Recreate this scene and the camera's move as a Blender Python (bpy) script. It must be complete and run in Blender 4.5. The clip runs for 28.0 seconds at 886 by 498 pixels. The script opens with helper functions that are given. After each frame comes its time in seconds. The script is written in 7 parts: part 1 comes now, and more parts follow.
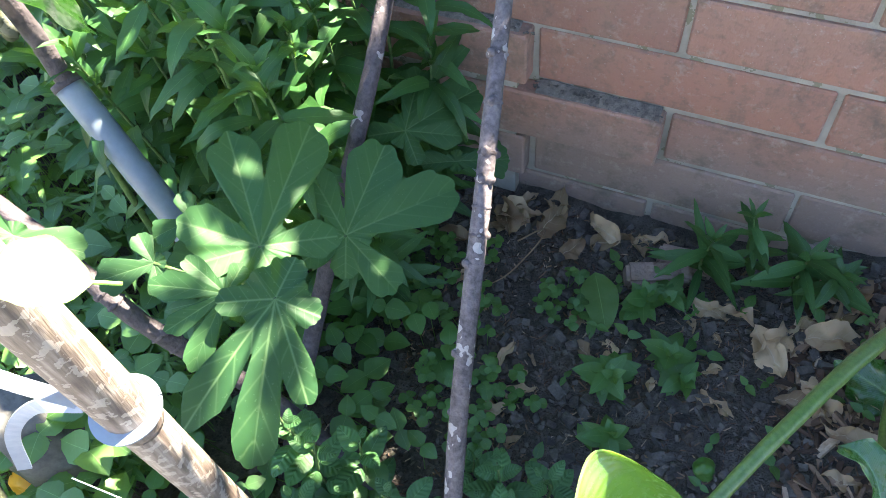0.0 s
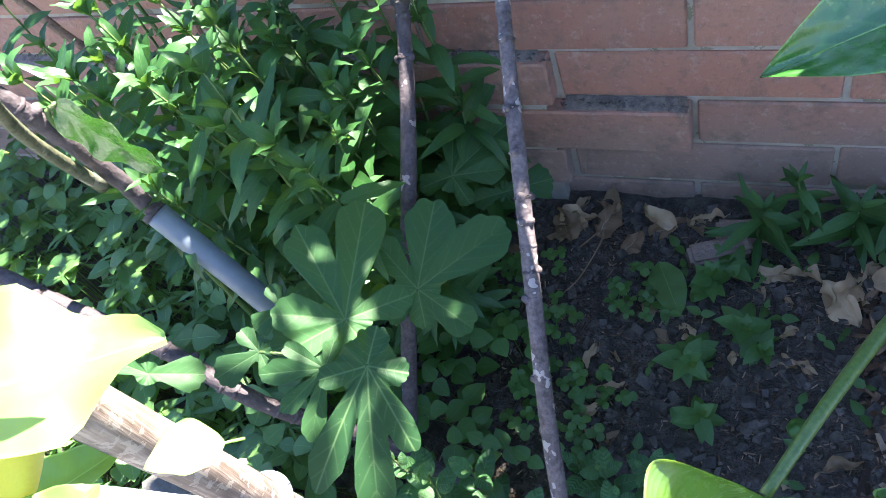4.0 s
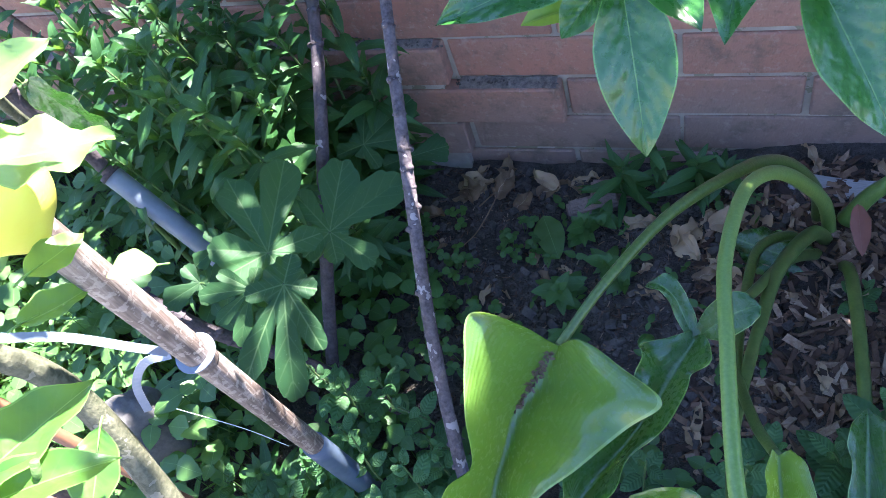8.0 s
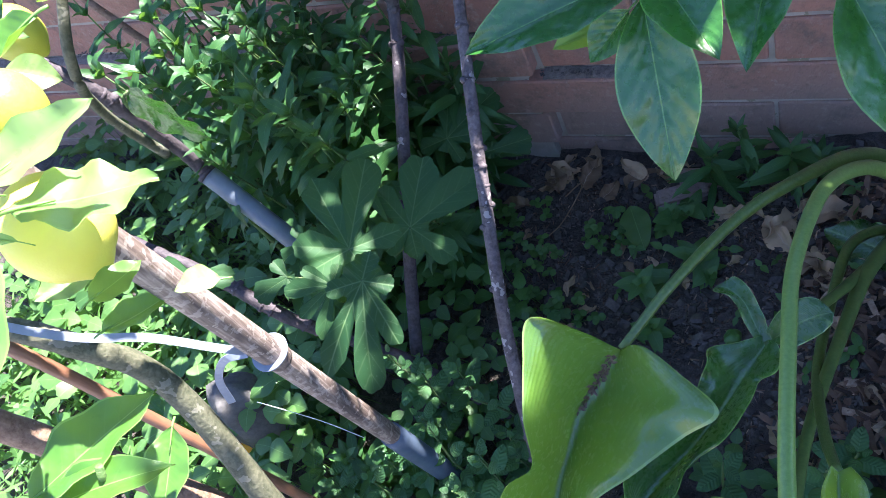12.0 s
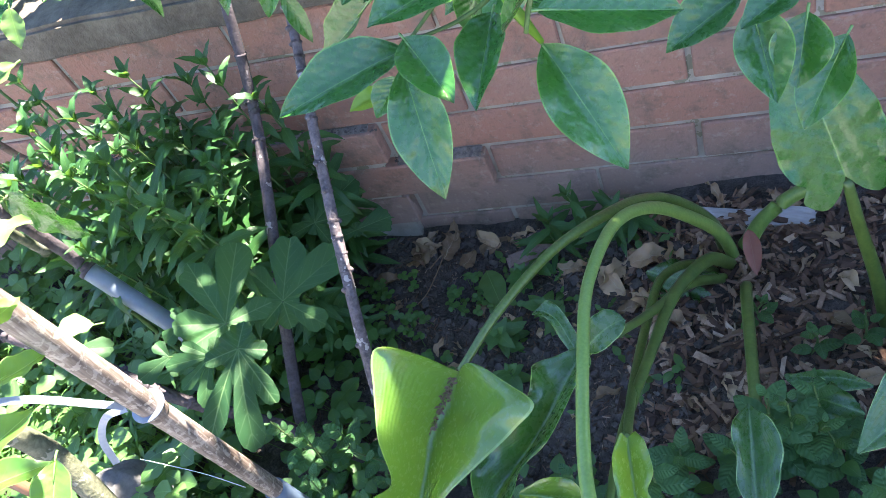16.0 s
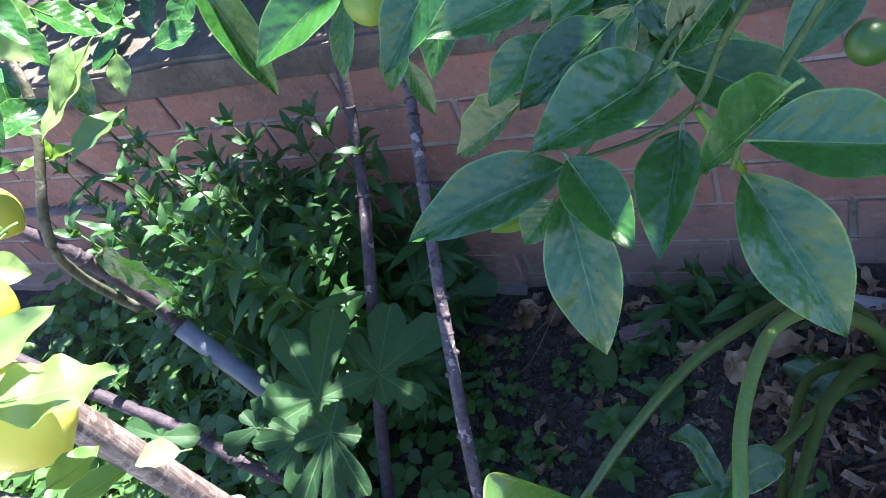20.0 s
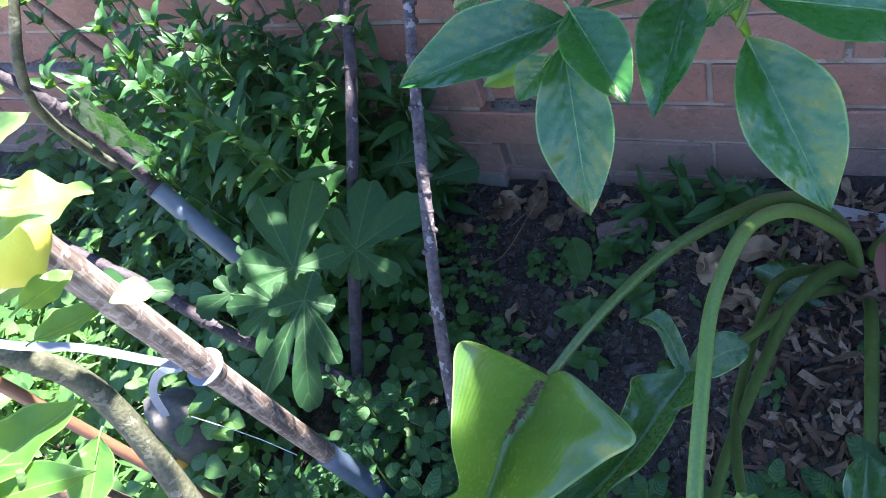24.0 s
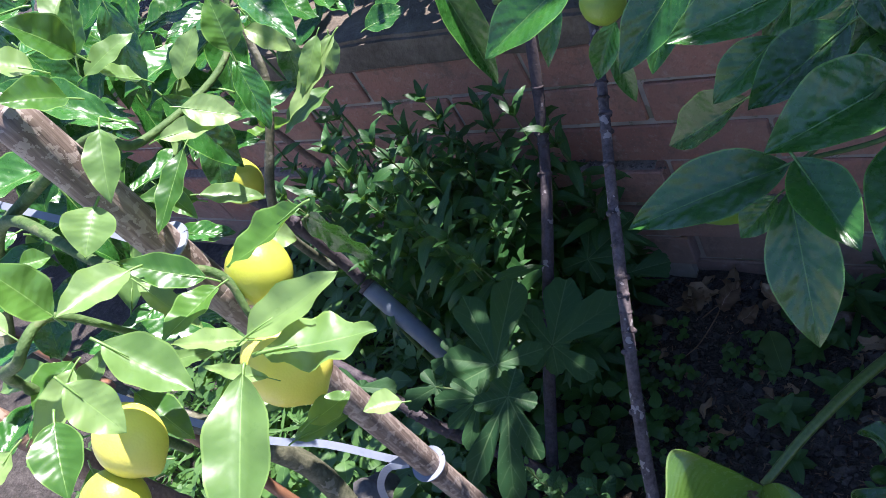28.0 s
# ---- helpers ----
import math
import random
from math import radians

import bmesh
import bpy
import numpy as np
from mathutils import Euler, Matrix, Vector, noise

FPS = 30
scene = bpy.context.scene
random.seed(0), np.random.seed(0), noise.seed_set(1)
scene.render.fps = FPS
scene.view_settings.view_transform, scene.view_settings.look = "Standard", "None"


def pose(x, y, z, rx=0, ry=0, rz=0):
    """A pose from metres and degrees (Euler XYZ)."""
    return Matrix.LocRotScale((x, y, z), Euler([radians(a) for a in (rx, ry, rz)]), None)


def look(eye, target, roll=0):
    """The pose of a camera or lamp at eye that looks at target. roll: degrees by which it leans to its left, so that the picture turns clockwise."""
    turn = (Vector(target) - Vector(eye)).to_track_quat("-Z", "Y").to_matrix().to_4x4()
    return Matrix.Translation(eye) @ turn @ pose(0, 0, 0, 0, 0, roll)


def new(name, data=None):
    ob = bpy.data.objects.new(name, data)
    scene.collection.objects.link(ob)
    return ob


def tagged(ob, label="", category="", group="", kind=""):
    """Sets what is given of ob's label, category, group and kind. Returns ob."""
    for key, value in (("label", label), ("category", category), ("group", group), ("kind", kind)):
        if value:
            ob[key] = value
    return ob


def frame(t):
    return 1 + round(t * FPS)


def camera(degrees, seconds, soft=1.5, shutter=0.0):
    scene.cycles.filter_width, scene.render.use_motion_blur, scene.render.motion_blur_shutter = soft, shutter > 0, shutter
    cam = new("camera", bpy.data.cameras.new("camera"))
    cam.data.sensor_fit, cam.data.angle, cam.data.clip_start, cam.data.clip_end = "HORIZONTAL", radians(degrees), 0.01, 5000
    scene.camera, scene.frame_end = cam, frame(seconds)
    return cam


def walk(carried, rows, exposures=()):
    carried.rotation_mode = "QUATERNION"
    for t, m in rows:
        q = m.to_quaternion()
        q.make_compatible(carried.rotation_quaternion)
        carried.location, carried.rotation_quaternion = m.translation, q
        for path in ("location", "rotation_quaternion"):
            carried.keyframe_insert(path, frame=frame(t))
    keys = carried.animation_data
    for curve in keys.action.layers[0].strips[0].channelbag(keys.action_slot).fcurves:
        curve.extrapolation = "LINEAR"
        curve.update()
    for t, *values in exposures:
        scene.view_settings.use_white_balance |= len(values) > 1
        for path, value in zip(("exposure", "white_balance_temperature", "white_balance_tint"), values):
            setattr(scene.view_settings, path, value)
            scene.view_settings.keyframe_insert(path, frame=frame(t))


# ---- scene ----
cam = camera(57.6, 28.0, soft=0.8)
METRES, EYE, TILT, LEAN, TURN = 8.0, 1.5, 0.0, 0.0, 0.0
PATH = [
    (0, (0.212, -0.655, 0.764), (-0.354, 0.417, -0.826), -5.6),
    (0.5, (0.223, -0.636, 0.782), (-0.392, 0.396, -0.817), -13.3),
    (1, (0.245, -0.631, 0.789), (-0.426, 0.358, -0.815), -18.5),
    (1.5, (0.244, -0.634, 0.793), (-0.458, 0.319, -0.82), -20.5),
    (2, (0.24, -0.643, 0.803), (-0.468, 0.303, -0.81), -22.1),
    (2.5, (0.242, -0.648, 0.818), (-0.474, 0.315, -0.782), -23.8),
    (3, (0.246, -0.649, 0.823), (-0.472, 0.336, -0.763), -24.5),
    (3.5, (0.247, -0.648, 0.831), (-0.493, 0.347, -0.739), -25.2),
    (5.5, (0.264, -0.662, 0.861), (-0.563, 0.296, -0.688), -27.1),
    (6, (0.276, -0.671, 0.876), (-0.562, 0.286, -0.667), -27.9),
    (6.5, (0.291, -0.723, 0.908), (-0.516, 0.264, -0.634), -27.0),
    (7, (0.321, -0.807, 0.928), (-0.393, 0.229, -0.628), -25.3),
    (7.4, (0.342, -0.825, 0.923), (-0.297, 0.222, -0.656), -23.3),
    (7.5, (0.344, -0.82, 0.929), (-0.285, 0.224, -0.656), -23.0),
    (8, (0.377, -0.77, 0.923), (-0.302, 0.248, -0.659), -24.1),
    (8.5, (0.395, -0.75, 0.921), (-0.385, 0.206, -0.653), -27.1),
    (9, (0.41, -0.749, 0.921), (-0.447, 0.169, -0.635), -29.5),
    (9.5, (0.416, -0.754, 0.921), (-0.483, 0.132, -0.63), -31.0),
    (10, (0.418, -0.755, 0.928), (-0.498, 0.11, -0.625), -32.1),
    (10.5, (0.417, -0.759, 0.929), (-0.521, 0.101, -0.614), -32.9),
    (11, (0.419, -0.757, 0.934), (-0.535, 0.11, -0.595), -33.3),
    (11.5, (0.421, -0.755, 0.932), (-0.536, 0.12, -0.591), -33.5),
    (12, (0.417, -0.747, 0.935), (-0.512, 0.143, -0.596), -34.0),
    (12.5, (0.43, -0.772, 0.937), (-0.407, 0.159, -0.623), -33.1),
    (13, (0.455, -0.826, 0.934), (-0.134, 0.196, -0.682), -27.5),
    (13.3, (0.477, -0.845, 0.945), (0.032, 0.245, -0.672), -24.1),
    (13.5, (0.493, -0.848, 0.951), (0.084, 0.282, -0.647), -23.4),
    (15.5, (0.525, -0.829, 0.967), (-0.141, 0.329, -0.522), -28.2),
    (16, (0.509, -0.833, 0.968), (-0.207, 0.334, -0.49), -28.2),
    (16.5, (0.477, -0.846, 0.975), (-0.266, 0.348, -0.447), -28.6),
    (16.8, (0.447, -0.848, 0.974), (-0.292, 0.371, -0.429), -28.4),
    (17, (0.43, -0.848, 0.973), (-0.308, 0.393, -0.411), -27.9),
    (17.5, (0.416, -0.799, 0.976), (-0.374, 0.432, -0.389), -27.6),
    (18, (0.414, -0.756, 0.964), (-0.426, 0.44, -0.401), -28.4),
    (18.5, (0.416, -0.739, 0.954), (-0.483, 0.398, -0.425), -29.6),
    (19, (0.429, -0.726, 0.955), (-0.506, 0.382, -0.423), -31.0),
    (19.5, (0.439, -0.728, 0.958), (-0.494, 0.392, -0.412), -31.0),
    (20, (0.444, -0.732, 0.963), (-0.453, 0.416, -0.407), -29.5),
    (20.5, (0.452, -0.733, 0.963), (-0.432, 0.448, -0.387), -29.0),
    (22.5, (0.452, -0.746, 0.983), (-0.474, 0.423, -0.35), -28.1),
    (23, (0.448, -0.75, 0.959), (-0.438, 0.377, -0.436), -26.7),
    (23.5, (0.441, -0.752, 0.939), (-0.382, 0.284, -0.561), -25.5),
    (24, (0.439, -0.751, 0.944), (-0.4, 0.222, -0.589), -27.5),
    (24.5, (0.435, -0.747, 0.971), (-0.464, 0.278, -0.492), -28.2),
    (25, (0.435, -0.747, 0.974), (-0.496, 0.331, -0.43), -27.9),
    (25.5, (0.435, -0.748, 0.975), (-0.494, 0.337, -0.425), -27.5),
    (26, (0.437, -0.748, 0.976), (-0.488, 0.321, -0.44), -27.8),
    (26.5, (0.438, -0.748, 0.976), (-0.491, 0.309, -0.446), -28.2),
    (27, (0.435, -0.753, 0.99), (-0.564, 0.274, -0.406), -30.8),
    (27.5, (0.429, -0.756, 1.007), (-0.691, 0.236, -0.321), -33.9),
    (28, (0.428, -0.763, 1.012), (-0.771, 0.205, -0.264), -35.1),
]
walk(cam, [(t, look(eye, target, roll)) for t, eye, target, roll in PATH], exposures=[
    (0.0, 3.95, 7200, 7),
    (3.0, 3.72, 6900, 9),
    (6.0, 2.92, 6000, 18),
    (7.0, 2.62, 6000, 18),
    (8.0, 3.42, 6000, 18),
    (9.0, 3.17, 6000, 18),
    (10.0, 3.12, 6000, 18),
    (11.5, 2.92, 6000, 18),
    (12.3, 2.97, 6000, 18),
    (13.0, 3.45, 6600, 14),
    (13.5, 4.35, 6900, 11),
    (15.5, 3.85, 6900, 11),
    (16.2, 3.58, 6500, 14),
    (17.0, 3.07, 6000, 24),
    (18.0, 2.62, 6000, 28),
    (20.0, 2.77, 6000, 22),
    (23.0, 2.8, 6000, 22),
    (24.0, 3.12, 6000, 16),
    (25.0, 2.92, 6000, 22),
    (26.0, 2.82, 6000, 22),
    (27.1, 2.92, 6000, 22),
    (28.0, 1.78, 6000, 22),
])


# ---- world, sun ----
world = bpy.data.worlds.new("sky")
scene.world = world
world.use_nodes = True
wn = world.node_tree
sky = wn.nodes.new("ShaderNodeTexSky")
sky.sky_type, sky.sun_disc = "NISHITA", False
SUN_EL, SUN_AZ = 57.0, 30.0
sky.dust_density, sky.ozone_density = 0.2, 2.5
sky.sun_elevation, sky.sun_rotation = radians(SUN_EL), radians(SUN_AZ)
tint = wn.nodes.new("ShaderNodeMix")
tint.data_type, tint.blend_type = "RGBA", "MULTIPLY"
tint.inputs[0].default_value = 1.0
tint.inputs[7].default_value = (0.93, 0.97, 1.12, 1)
wn.links.new(sky.outputs[0], tint.inputs[6])
wn.links.new(tint.outputs[2], wn.nodes["Background"].inputs[0])
wn.nodes["Background"].inputs[1].default_value = 0.064
sun = new("sun", bpy.data.lights.new("sun", "SUN"))
sun.data.energy, sun.data.angle, sun.data.color = 4.5, radians(0.53), (1.0, 0.95, 0.86)
TO_SUN = Vector((math.sin(radians(SUN_AZ)) * math.cos(radians(SUN_EL)), math.cos(radians(SUN_AZ)) * math.cos(radians(SUN_EL)), math.sin(radians(SUN_EL))))
sun.matrix_world = look(TO_SUN * 8, (0, 0, 0))

rng = random.Random(7)
# openings set in the leaf canopy, on the level z = 0.7, to drop sun flecks on chosen plants
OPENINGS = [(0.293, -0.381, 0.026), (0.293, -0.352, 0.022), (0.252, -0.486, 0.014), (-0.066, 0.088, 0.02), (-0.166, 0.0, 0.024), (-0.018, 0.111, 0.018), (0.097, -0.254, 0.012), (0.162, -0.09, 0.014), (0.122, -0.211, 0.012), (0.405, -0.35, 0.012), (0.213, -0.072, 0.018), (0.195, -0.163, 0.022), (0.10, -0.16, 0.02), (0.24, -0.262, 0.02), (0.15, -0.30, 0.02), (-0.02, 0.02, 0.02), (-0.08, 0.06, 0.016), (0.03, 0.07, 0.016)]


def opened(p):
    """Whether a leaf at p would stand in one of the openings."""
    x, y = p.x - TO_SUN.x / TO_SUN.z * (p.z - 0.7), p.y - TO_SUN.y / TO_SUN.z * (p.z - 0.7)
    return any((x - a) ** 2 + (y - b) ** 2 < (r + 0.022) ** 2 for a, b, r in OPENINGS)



# ---- node helpers ----
class Mat:
    def __init__(self, name):
        self.m = bpy.data.materials.new(name)
        self.m.use_nodes = True
        self.t = self.m.node_tree
        self.b = self.t.nodes["Principled BSDF"]
        self.out = self.t.nodes["Material Output"]

    def n(self, kind, **props):
        node = self.t.nodes.new(kind)
        for k, v in props.items():
            if k == "op":
                node.operation = v
            elif k == "blend":
                node.blend_type = v
            elif k == "dtype":
                node.data_type = v
        return node

    def l(self, a, b):
        self.t.links.new(a, b)

    def noise(self, scale, detail=4.0, rough=0.6, coord=None):
        node = self.n("ShaderNodeTexNoise")
        node.inputs["Scale"].default_value = scale
        node.inputs["Detail"].default_value = detail
        node.inputs["Roughness"].default_value = rough
        self.l(coord or self.coord(), node.inputs["Vector"])
        return node.outputs["Fac"]

    def coord(self, which="Object"):
        return self.n("ShaderNodeTexCoord").outputs[which]

    def world(self):
        return self.n("ShaderNodeNewGeometry").outputs["Position"]

    def math(self, op, a, b=None, c=None):
        node = self.n("ShaderNodeMath", op=op)
        for i, v in enumerate((a, b, c)):
            if v is None:
                continue
            if isinstance(v, (int, float)):
                node.inputs[i].default_value = v
            else:
                self.l(v, node.inputs[i])
        return node.outputs[0]

    def ramp(self, fac, stops):
        node = self.n("ShaderNodeValToRGB")
        el = node.color_ramp.elements
        while len(el) < len(stops):
            el.new(0.5)
        for e, (p, c) in zip(el, stops):
            e.position, e.color = p, (*c, 1)
        self.l(fac, node.inputs[0])
        return node.outputs[0]

    def mix(self, fac, a, b, blend="MIX"):
        node = self.n("ShaderNodeMix", dtype="RGBA", blend=blend)
        for sock, v in ((node.inputs[0], fac), (node.inputs[6], a), (node.inputs[7], b)):
            if isinstance(v, tuple):
                sock.default_value = (*v, 1)
            elif isinstance(v, (int, float)):
                sock.default_value = v
            else:
                self.l(v, sock)
        return node.outputs[2]

    def color(self, c):
        self.l(c, self.b.inputs["Base Color"])
        return self

    def rough(self, v):
        if isinstance(v, (int, float)):
            self.b.inputs["Roughness"].default_value = v
        else:
            self.l(v, self.b.inputs["Roughness"])
        return self

    def bump(self, height, strength, dist):
        node = self.n("ShaderNodeBump")
        node.inputs["Strength"].default_value = strength
        node.inputs["Distance"].default_value = dist
        self.l(height, node.inputs["Height"])
        self.l(node.outputs[0], self.b.inputs["Normal"])
        return self


def leaf_material(name, dark, mid, rib, rough=0.32, glow=0.35, glow_col=None, veins=9.0, slope=0.55, vein_amt=0.08, spots=0.0, edge=None, random_by="object", bump=0.45, edge_w=0.93, pillow=0.07, rib_w=26.0, spec=0.6, coat=0.0, wobble=0.0, depth=0.0012):
    """Leaf: u across and v along in UV; rib and side veins, mottling, and light through the blade."""
    m = Mat(name)
    uv = m.n("ShaderNodeUVMap").outputs[0]
    sep = m.n("ShaderNodeSeparateXYZ")
    m.l(uv, sep.inputs[0])
    across = m.math("ABSOLUTE", m.math("SUBTRACT", m.math("MULTIPLY", sep.outputs[0], 2.0), 1.0))
    if random_by == "object":
        rnd = m.n("ShaderNodeObjectInfo").outputs["Random"]
    else:
        rnd = m.n("ShaderNodeNewGeometry").outputs["Random Per Island"]
    big = m.noise(22.0, 3.0, 0.55, m.world())
    fine = m.noise(190.0, 3.0, 0.6, m.world())
    tone = m.math("ADD", m.math("MULTIPLY", big, 0.55), m.math("MULTIPLY", rnd, 0.6))
    col = m.ramp(tone, [(0.15, dark), (0.85, mid)])
    ribf = m.math("SUBTRACT", 1.0, m.math("MULTIPLY", across, rib_w))
    ribf = m.math("MAXIMUM", ribf, 0.0)
    wave = m.math("SINE", m.math("MULTIPLY", m.math("SUBTRACT", sep.outputs[1], m.math("MULTIPLY", across, slope * 0.3)), veins * 6.2832))
    vein = m.math("POWER", m.math("MAXIMUM", wave, 0.0), 14.0)
    vein = m.math("MULTIPLY", vein, m.math("SUBTRACT", 1.0, across))
    col = m.mix(m.math("MULTIPLY", vein, vein_amt), col, rib)
    col = m.mix(m.math("MULTIPLY", ribf, 0.8), col, rib)
    col = m.mix(m.math("MULTIPLY", m.math("GREATER_THAN", fine, 0.62), 0.18), col, dark)
    if spots:
        pale = m.noise(430.0, 1.0, 0.5, m.world())
        col = m.mix(m.math("MULTIPLY", m.math("GREATER_THAN", pale, 0.72), spots), col, rib)
    if edge:
        col = m.mix(m.math("MULTIPLY", m.math("GREATER_THAN", across, edge_w), 0.7), col, edge)
    m.color(col).rough(m.math("ADD", m.math("MULTIPLY", fine, 0.2), rough - 0.1))
    h = m.math("ADD", m.math("MULTIPLY", m.math("MULTIPLY", wave, m.math("SUBTRACT", 1.0, m.math("MULTIPLY", across, 0.6))), pillow), m.math("ADD", m.math("MULTIPLY", fine, 0.12), m.math("MULTIPLY", ribf, -0.12)))
    if wobble:
        h = m.math("ADD", h, m.math("MULTIPLY", m.noise(75.0, 2.0, 0.5, m.world()), wobble))
    m.bump(h, bump, depth)
    m.b.inputs["Specular IOR Level"].default_value = spec
    m.b.inputs["Coat Weight"].default_value = coat
    m.b.inputs["Coat Roughness"].default_value = 0.13
    tr = m.n("ShaderNodeBsdfTranslucent")
    gc = glow_col or tuple(min(1.0, c * 2.2) for c in mid)
    m.l(m.mix(0.5, col, gc), tr.inputs[0])
    sh = m.n("ShaderNodeMixShader")
    sh.inputs[0].default_value = glow
    m.l(m.b.outputs[0], sh.inputs[1])
    m.l(tr.outputs[0], sh.inputs[2])
    m.l(sh.outputs[0], m.out.inputs[0])
    return m.m


def plain_material(name, lo, hi, scale=40.0, rough=0.7, bump=0.5, dist=0.002, fine=6.0, stretch=None, metal=0.0):
    m = Mat(name)
    co = m.coord()
    if stretch:
        mp = m.n("ShaderNodeMapping")
        mp.inputs["Scale"].default_value = stretch
        m.l(co, mp.inputs[0])
        co = mp.outputs[0]
    a = m.noise(scale, 4.0, 0.6, co)
    b = m.noise(scale * fine, 4.0, 0.65, co)
    tone = m.math("ADD", m.math("MULTIPLY", a, 0.65), m.math("MULTIPLY", b, 0.35))
    tone = m.math("ADD", tone, m.math("MULTIPLY", m.math("SUBTRACT", m.n("ShaderNodeObjectInfo").outputs["Random"], 0.5), 0.14))
    m.color(m.ramp(tone, [(0.33, lo), (0.67, hi)])).rough(rough)
    m.b.inputs["Metallic"].default_value = metal
    m.bump(tone, bump, dist)
    return m.m


def brick_material():
    m = Mat("red_brick")
    w = m.world()
    rnd = m.n("ShaderNodeObjectInfo").outputs["Random"]
    blot = m.noise(9.0, 4.0, 0.6, w)
    grit = m.noise(260.0, 4.0, 0.7, w)
    pit = m.noise(120.0, 2.0, 0.5, w)
    base = m.ramp(rnd, [(0.0, (0.30, 0.135, 0.095)), (0.5, (0.38, 0.185, 0.13)), (1.0, (0.32, 0.175, 0.13))])
    col = m.mix(m.ramp(blot, [(0.4, (0, 0, 0)), (0.7, (0.75, 0.75, 0.75))]), base, (0.30, 0.185, 0.14))
    col = m.mix(m.ramp(pit, [(0.55, (0, 0, 0)), (0.75, (0.55, 0.55, 0.55))]), col, (0.18, 0.12, 0.09))
    col = m.mix(m.math("MULTIPLY", m.math("GREATER_THAN", grit, 0.66), 0.35), col, (0.55, 0.44, 0.38))
    damp = m.noise(5.0, 3.0, 0.6, w)
    sep = m.n("ShaderNodeSeparateXYZ")
    m.l(w, sep.inputs[0])
    splash = m.math("SUBTRACT", m.math("ADD", m.math("MULTIPLY", damp, 0.16), 0.075), sep.outputs[2])
    splash = m.math("MINIMUM", m.math("MAXIMUM", m.math("MULTIPLY", splash, 9.0), 0.0), 0.72)
    col = m.mix(splash, col, (0.25, 0.195, 0.165))
    stain = m.noise(17.0, 5.0, 0.7, w)
    col = m.mix(m.ramp(stain, [(0.52, (0, 0, 0)), (0.68, (0.75, 0.75, 0.75))]), col, (0.13, 0.105, 0.08))
    streak = m.noise(55.0, 4.0, 0.7, w)
    col = m.mix(m.ramp(streak, [(0.55, (0, 0, 0)), (0.75, (0.5, 0.5, 0.5))]), col, (0.46, 0.38, 0.31))
    m.color(col).rough(0.88)
    m.bump(m.math("ADD", m.math("MULTIPLY", grit, 0.6), m.math("MULTIPLY", m.math("ADD", pit, streak), 0.7)), 0.85, 0.003)
    return m.m


def mortar_material():
    m = Mat("mortar")
    w = m.world()
    a, b = m.noise(14.0, 4.0, 0.6, w), m.noise(300.0, 3.0, 0.7, w)
    col = m.ramp(a, [(0.3, (0.23, 0.205, 0.17)), (0.7, (0.46, 0.42, 0.355))])
    moss = m.noise(26.0, 4.0, 0.7, w)
    col = m.mix(m.math("MULTIPLY", m.math("GREATER_THAN", moss, 0.56), 0.6), col, (0.12, 0.125, 0.06))
    m.color(col).rough(0.95)
    m.bump(b, 0.8, 0.002)
    return m.m


def cap_material():
    m = Mat("weathered_cement")
    w = m.world()
    a, b, c = m.noise(12.0, 5.0, 0.65, w), m.noise(75.0, 4.0, 0.7, w), m.noise(330.0, 3.0, 0.6, w)
    col = m.ramp(m.math("ADD", m.math("MULTIPLY", a, 0.6), m.math("MULTIPLY", b, 0.4)), [(0.35, (0.07, 0.055, 0.04)), (0.5, (0.13, 0.104, 0.075)), (0.68, (0.225, 0.185, 0.14))])
    col = m.mix(m.math("MULTIPLY", m.math("GREATER_THAN", b, 0.63), 0.6), col, (0.10, 0.095, 0.07))
    m.color(col).rough(0.92)
    m.bump(m.math("ADD", b, m.math("MULTIPLY", c, 0.5)), 0.9, 0.004)
    return m.m


def soil_material():
    m = Mat("dark_soil")
    w = m.world()
    a, b, c = m.noise(10.0, 5.0, 0.65, w), m.noise(70.0, 5.0, 0.7, w), m.noise(420.0, 3.0, 0.7, w)
    col = m.ramp(m.math("ADD", m.math("MULTIPLY", a, 0.45), m.math("MULTIPLY", b, 0.55)), [(0.33, (0.022, 0.018, 0.016)), (0.5, (0.088, 0.074, 0.063)), (0.68, (0.20, 0.17, 0.147))])
    col = m.mix(m.math("MULTIPLY", m.math("GREATER_THAN", c, 0.66), 0.6), col, (0.27, 0.225, 0.18))
    col = m.mix(m.math("MULTIPLY", m.math("LESS_THAN", c, 0.4), 0.6), col, (0.012, 0.01, 0.009))
    m.color(col).rough(0.95)
    m.bump(m.math("ADD", b, m.math("MULTIPLY", c, 0.6)), 1.0, 0.014)
    return m.m


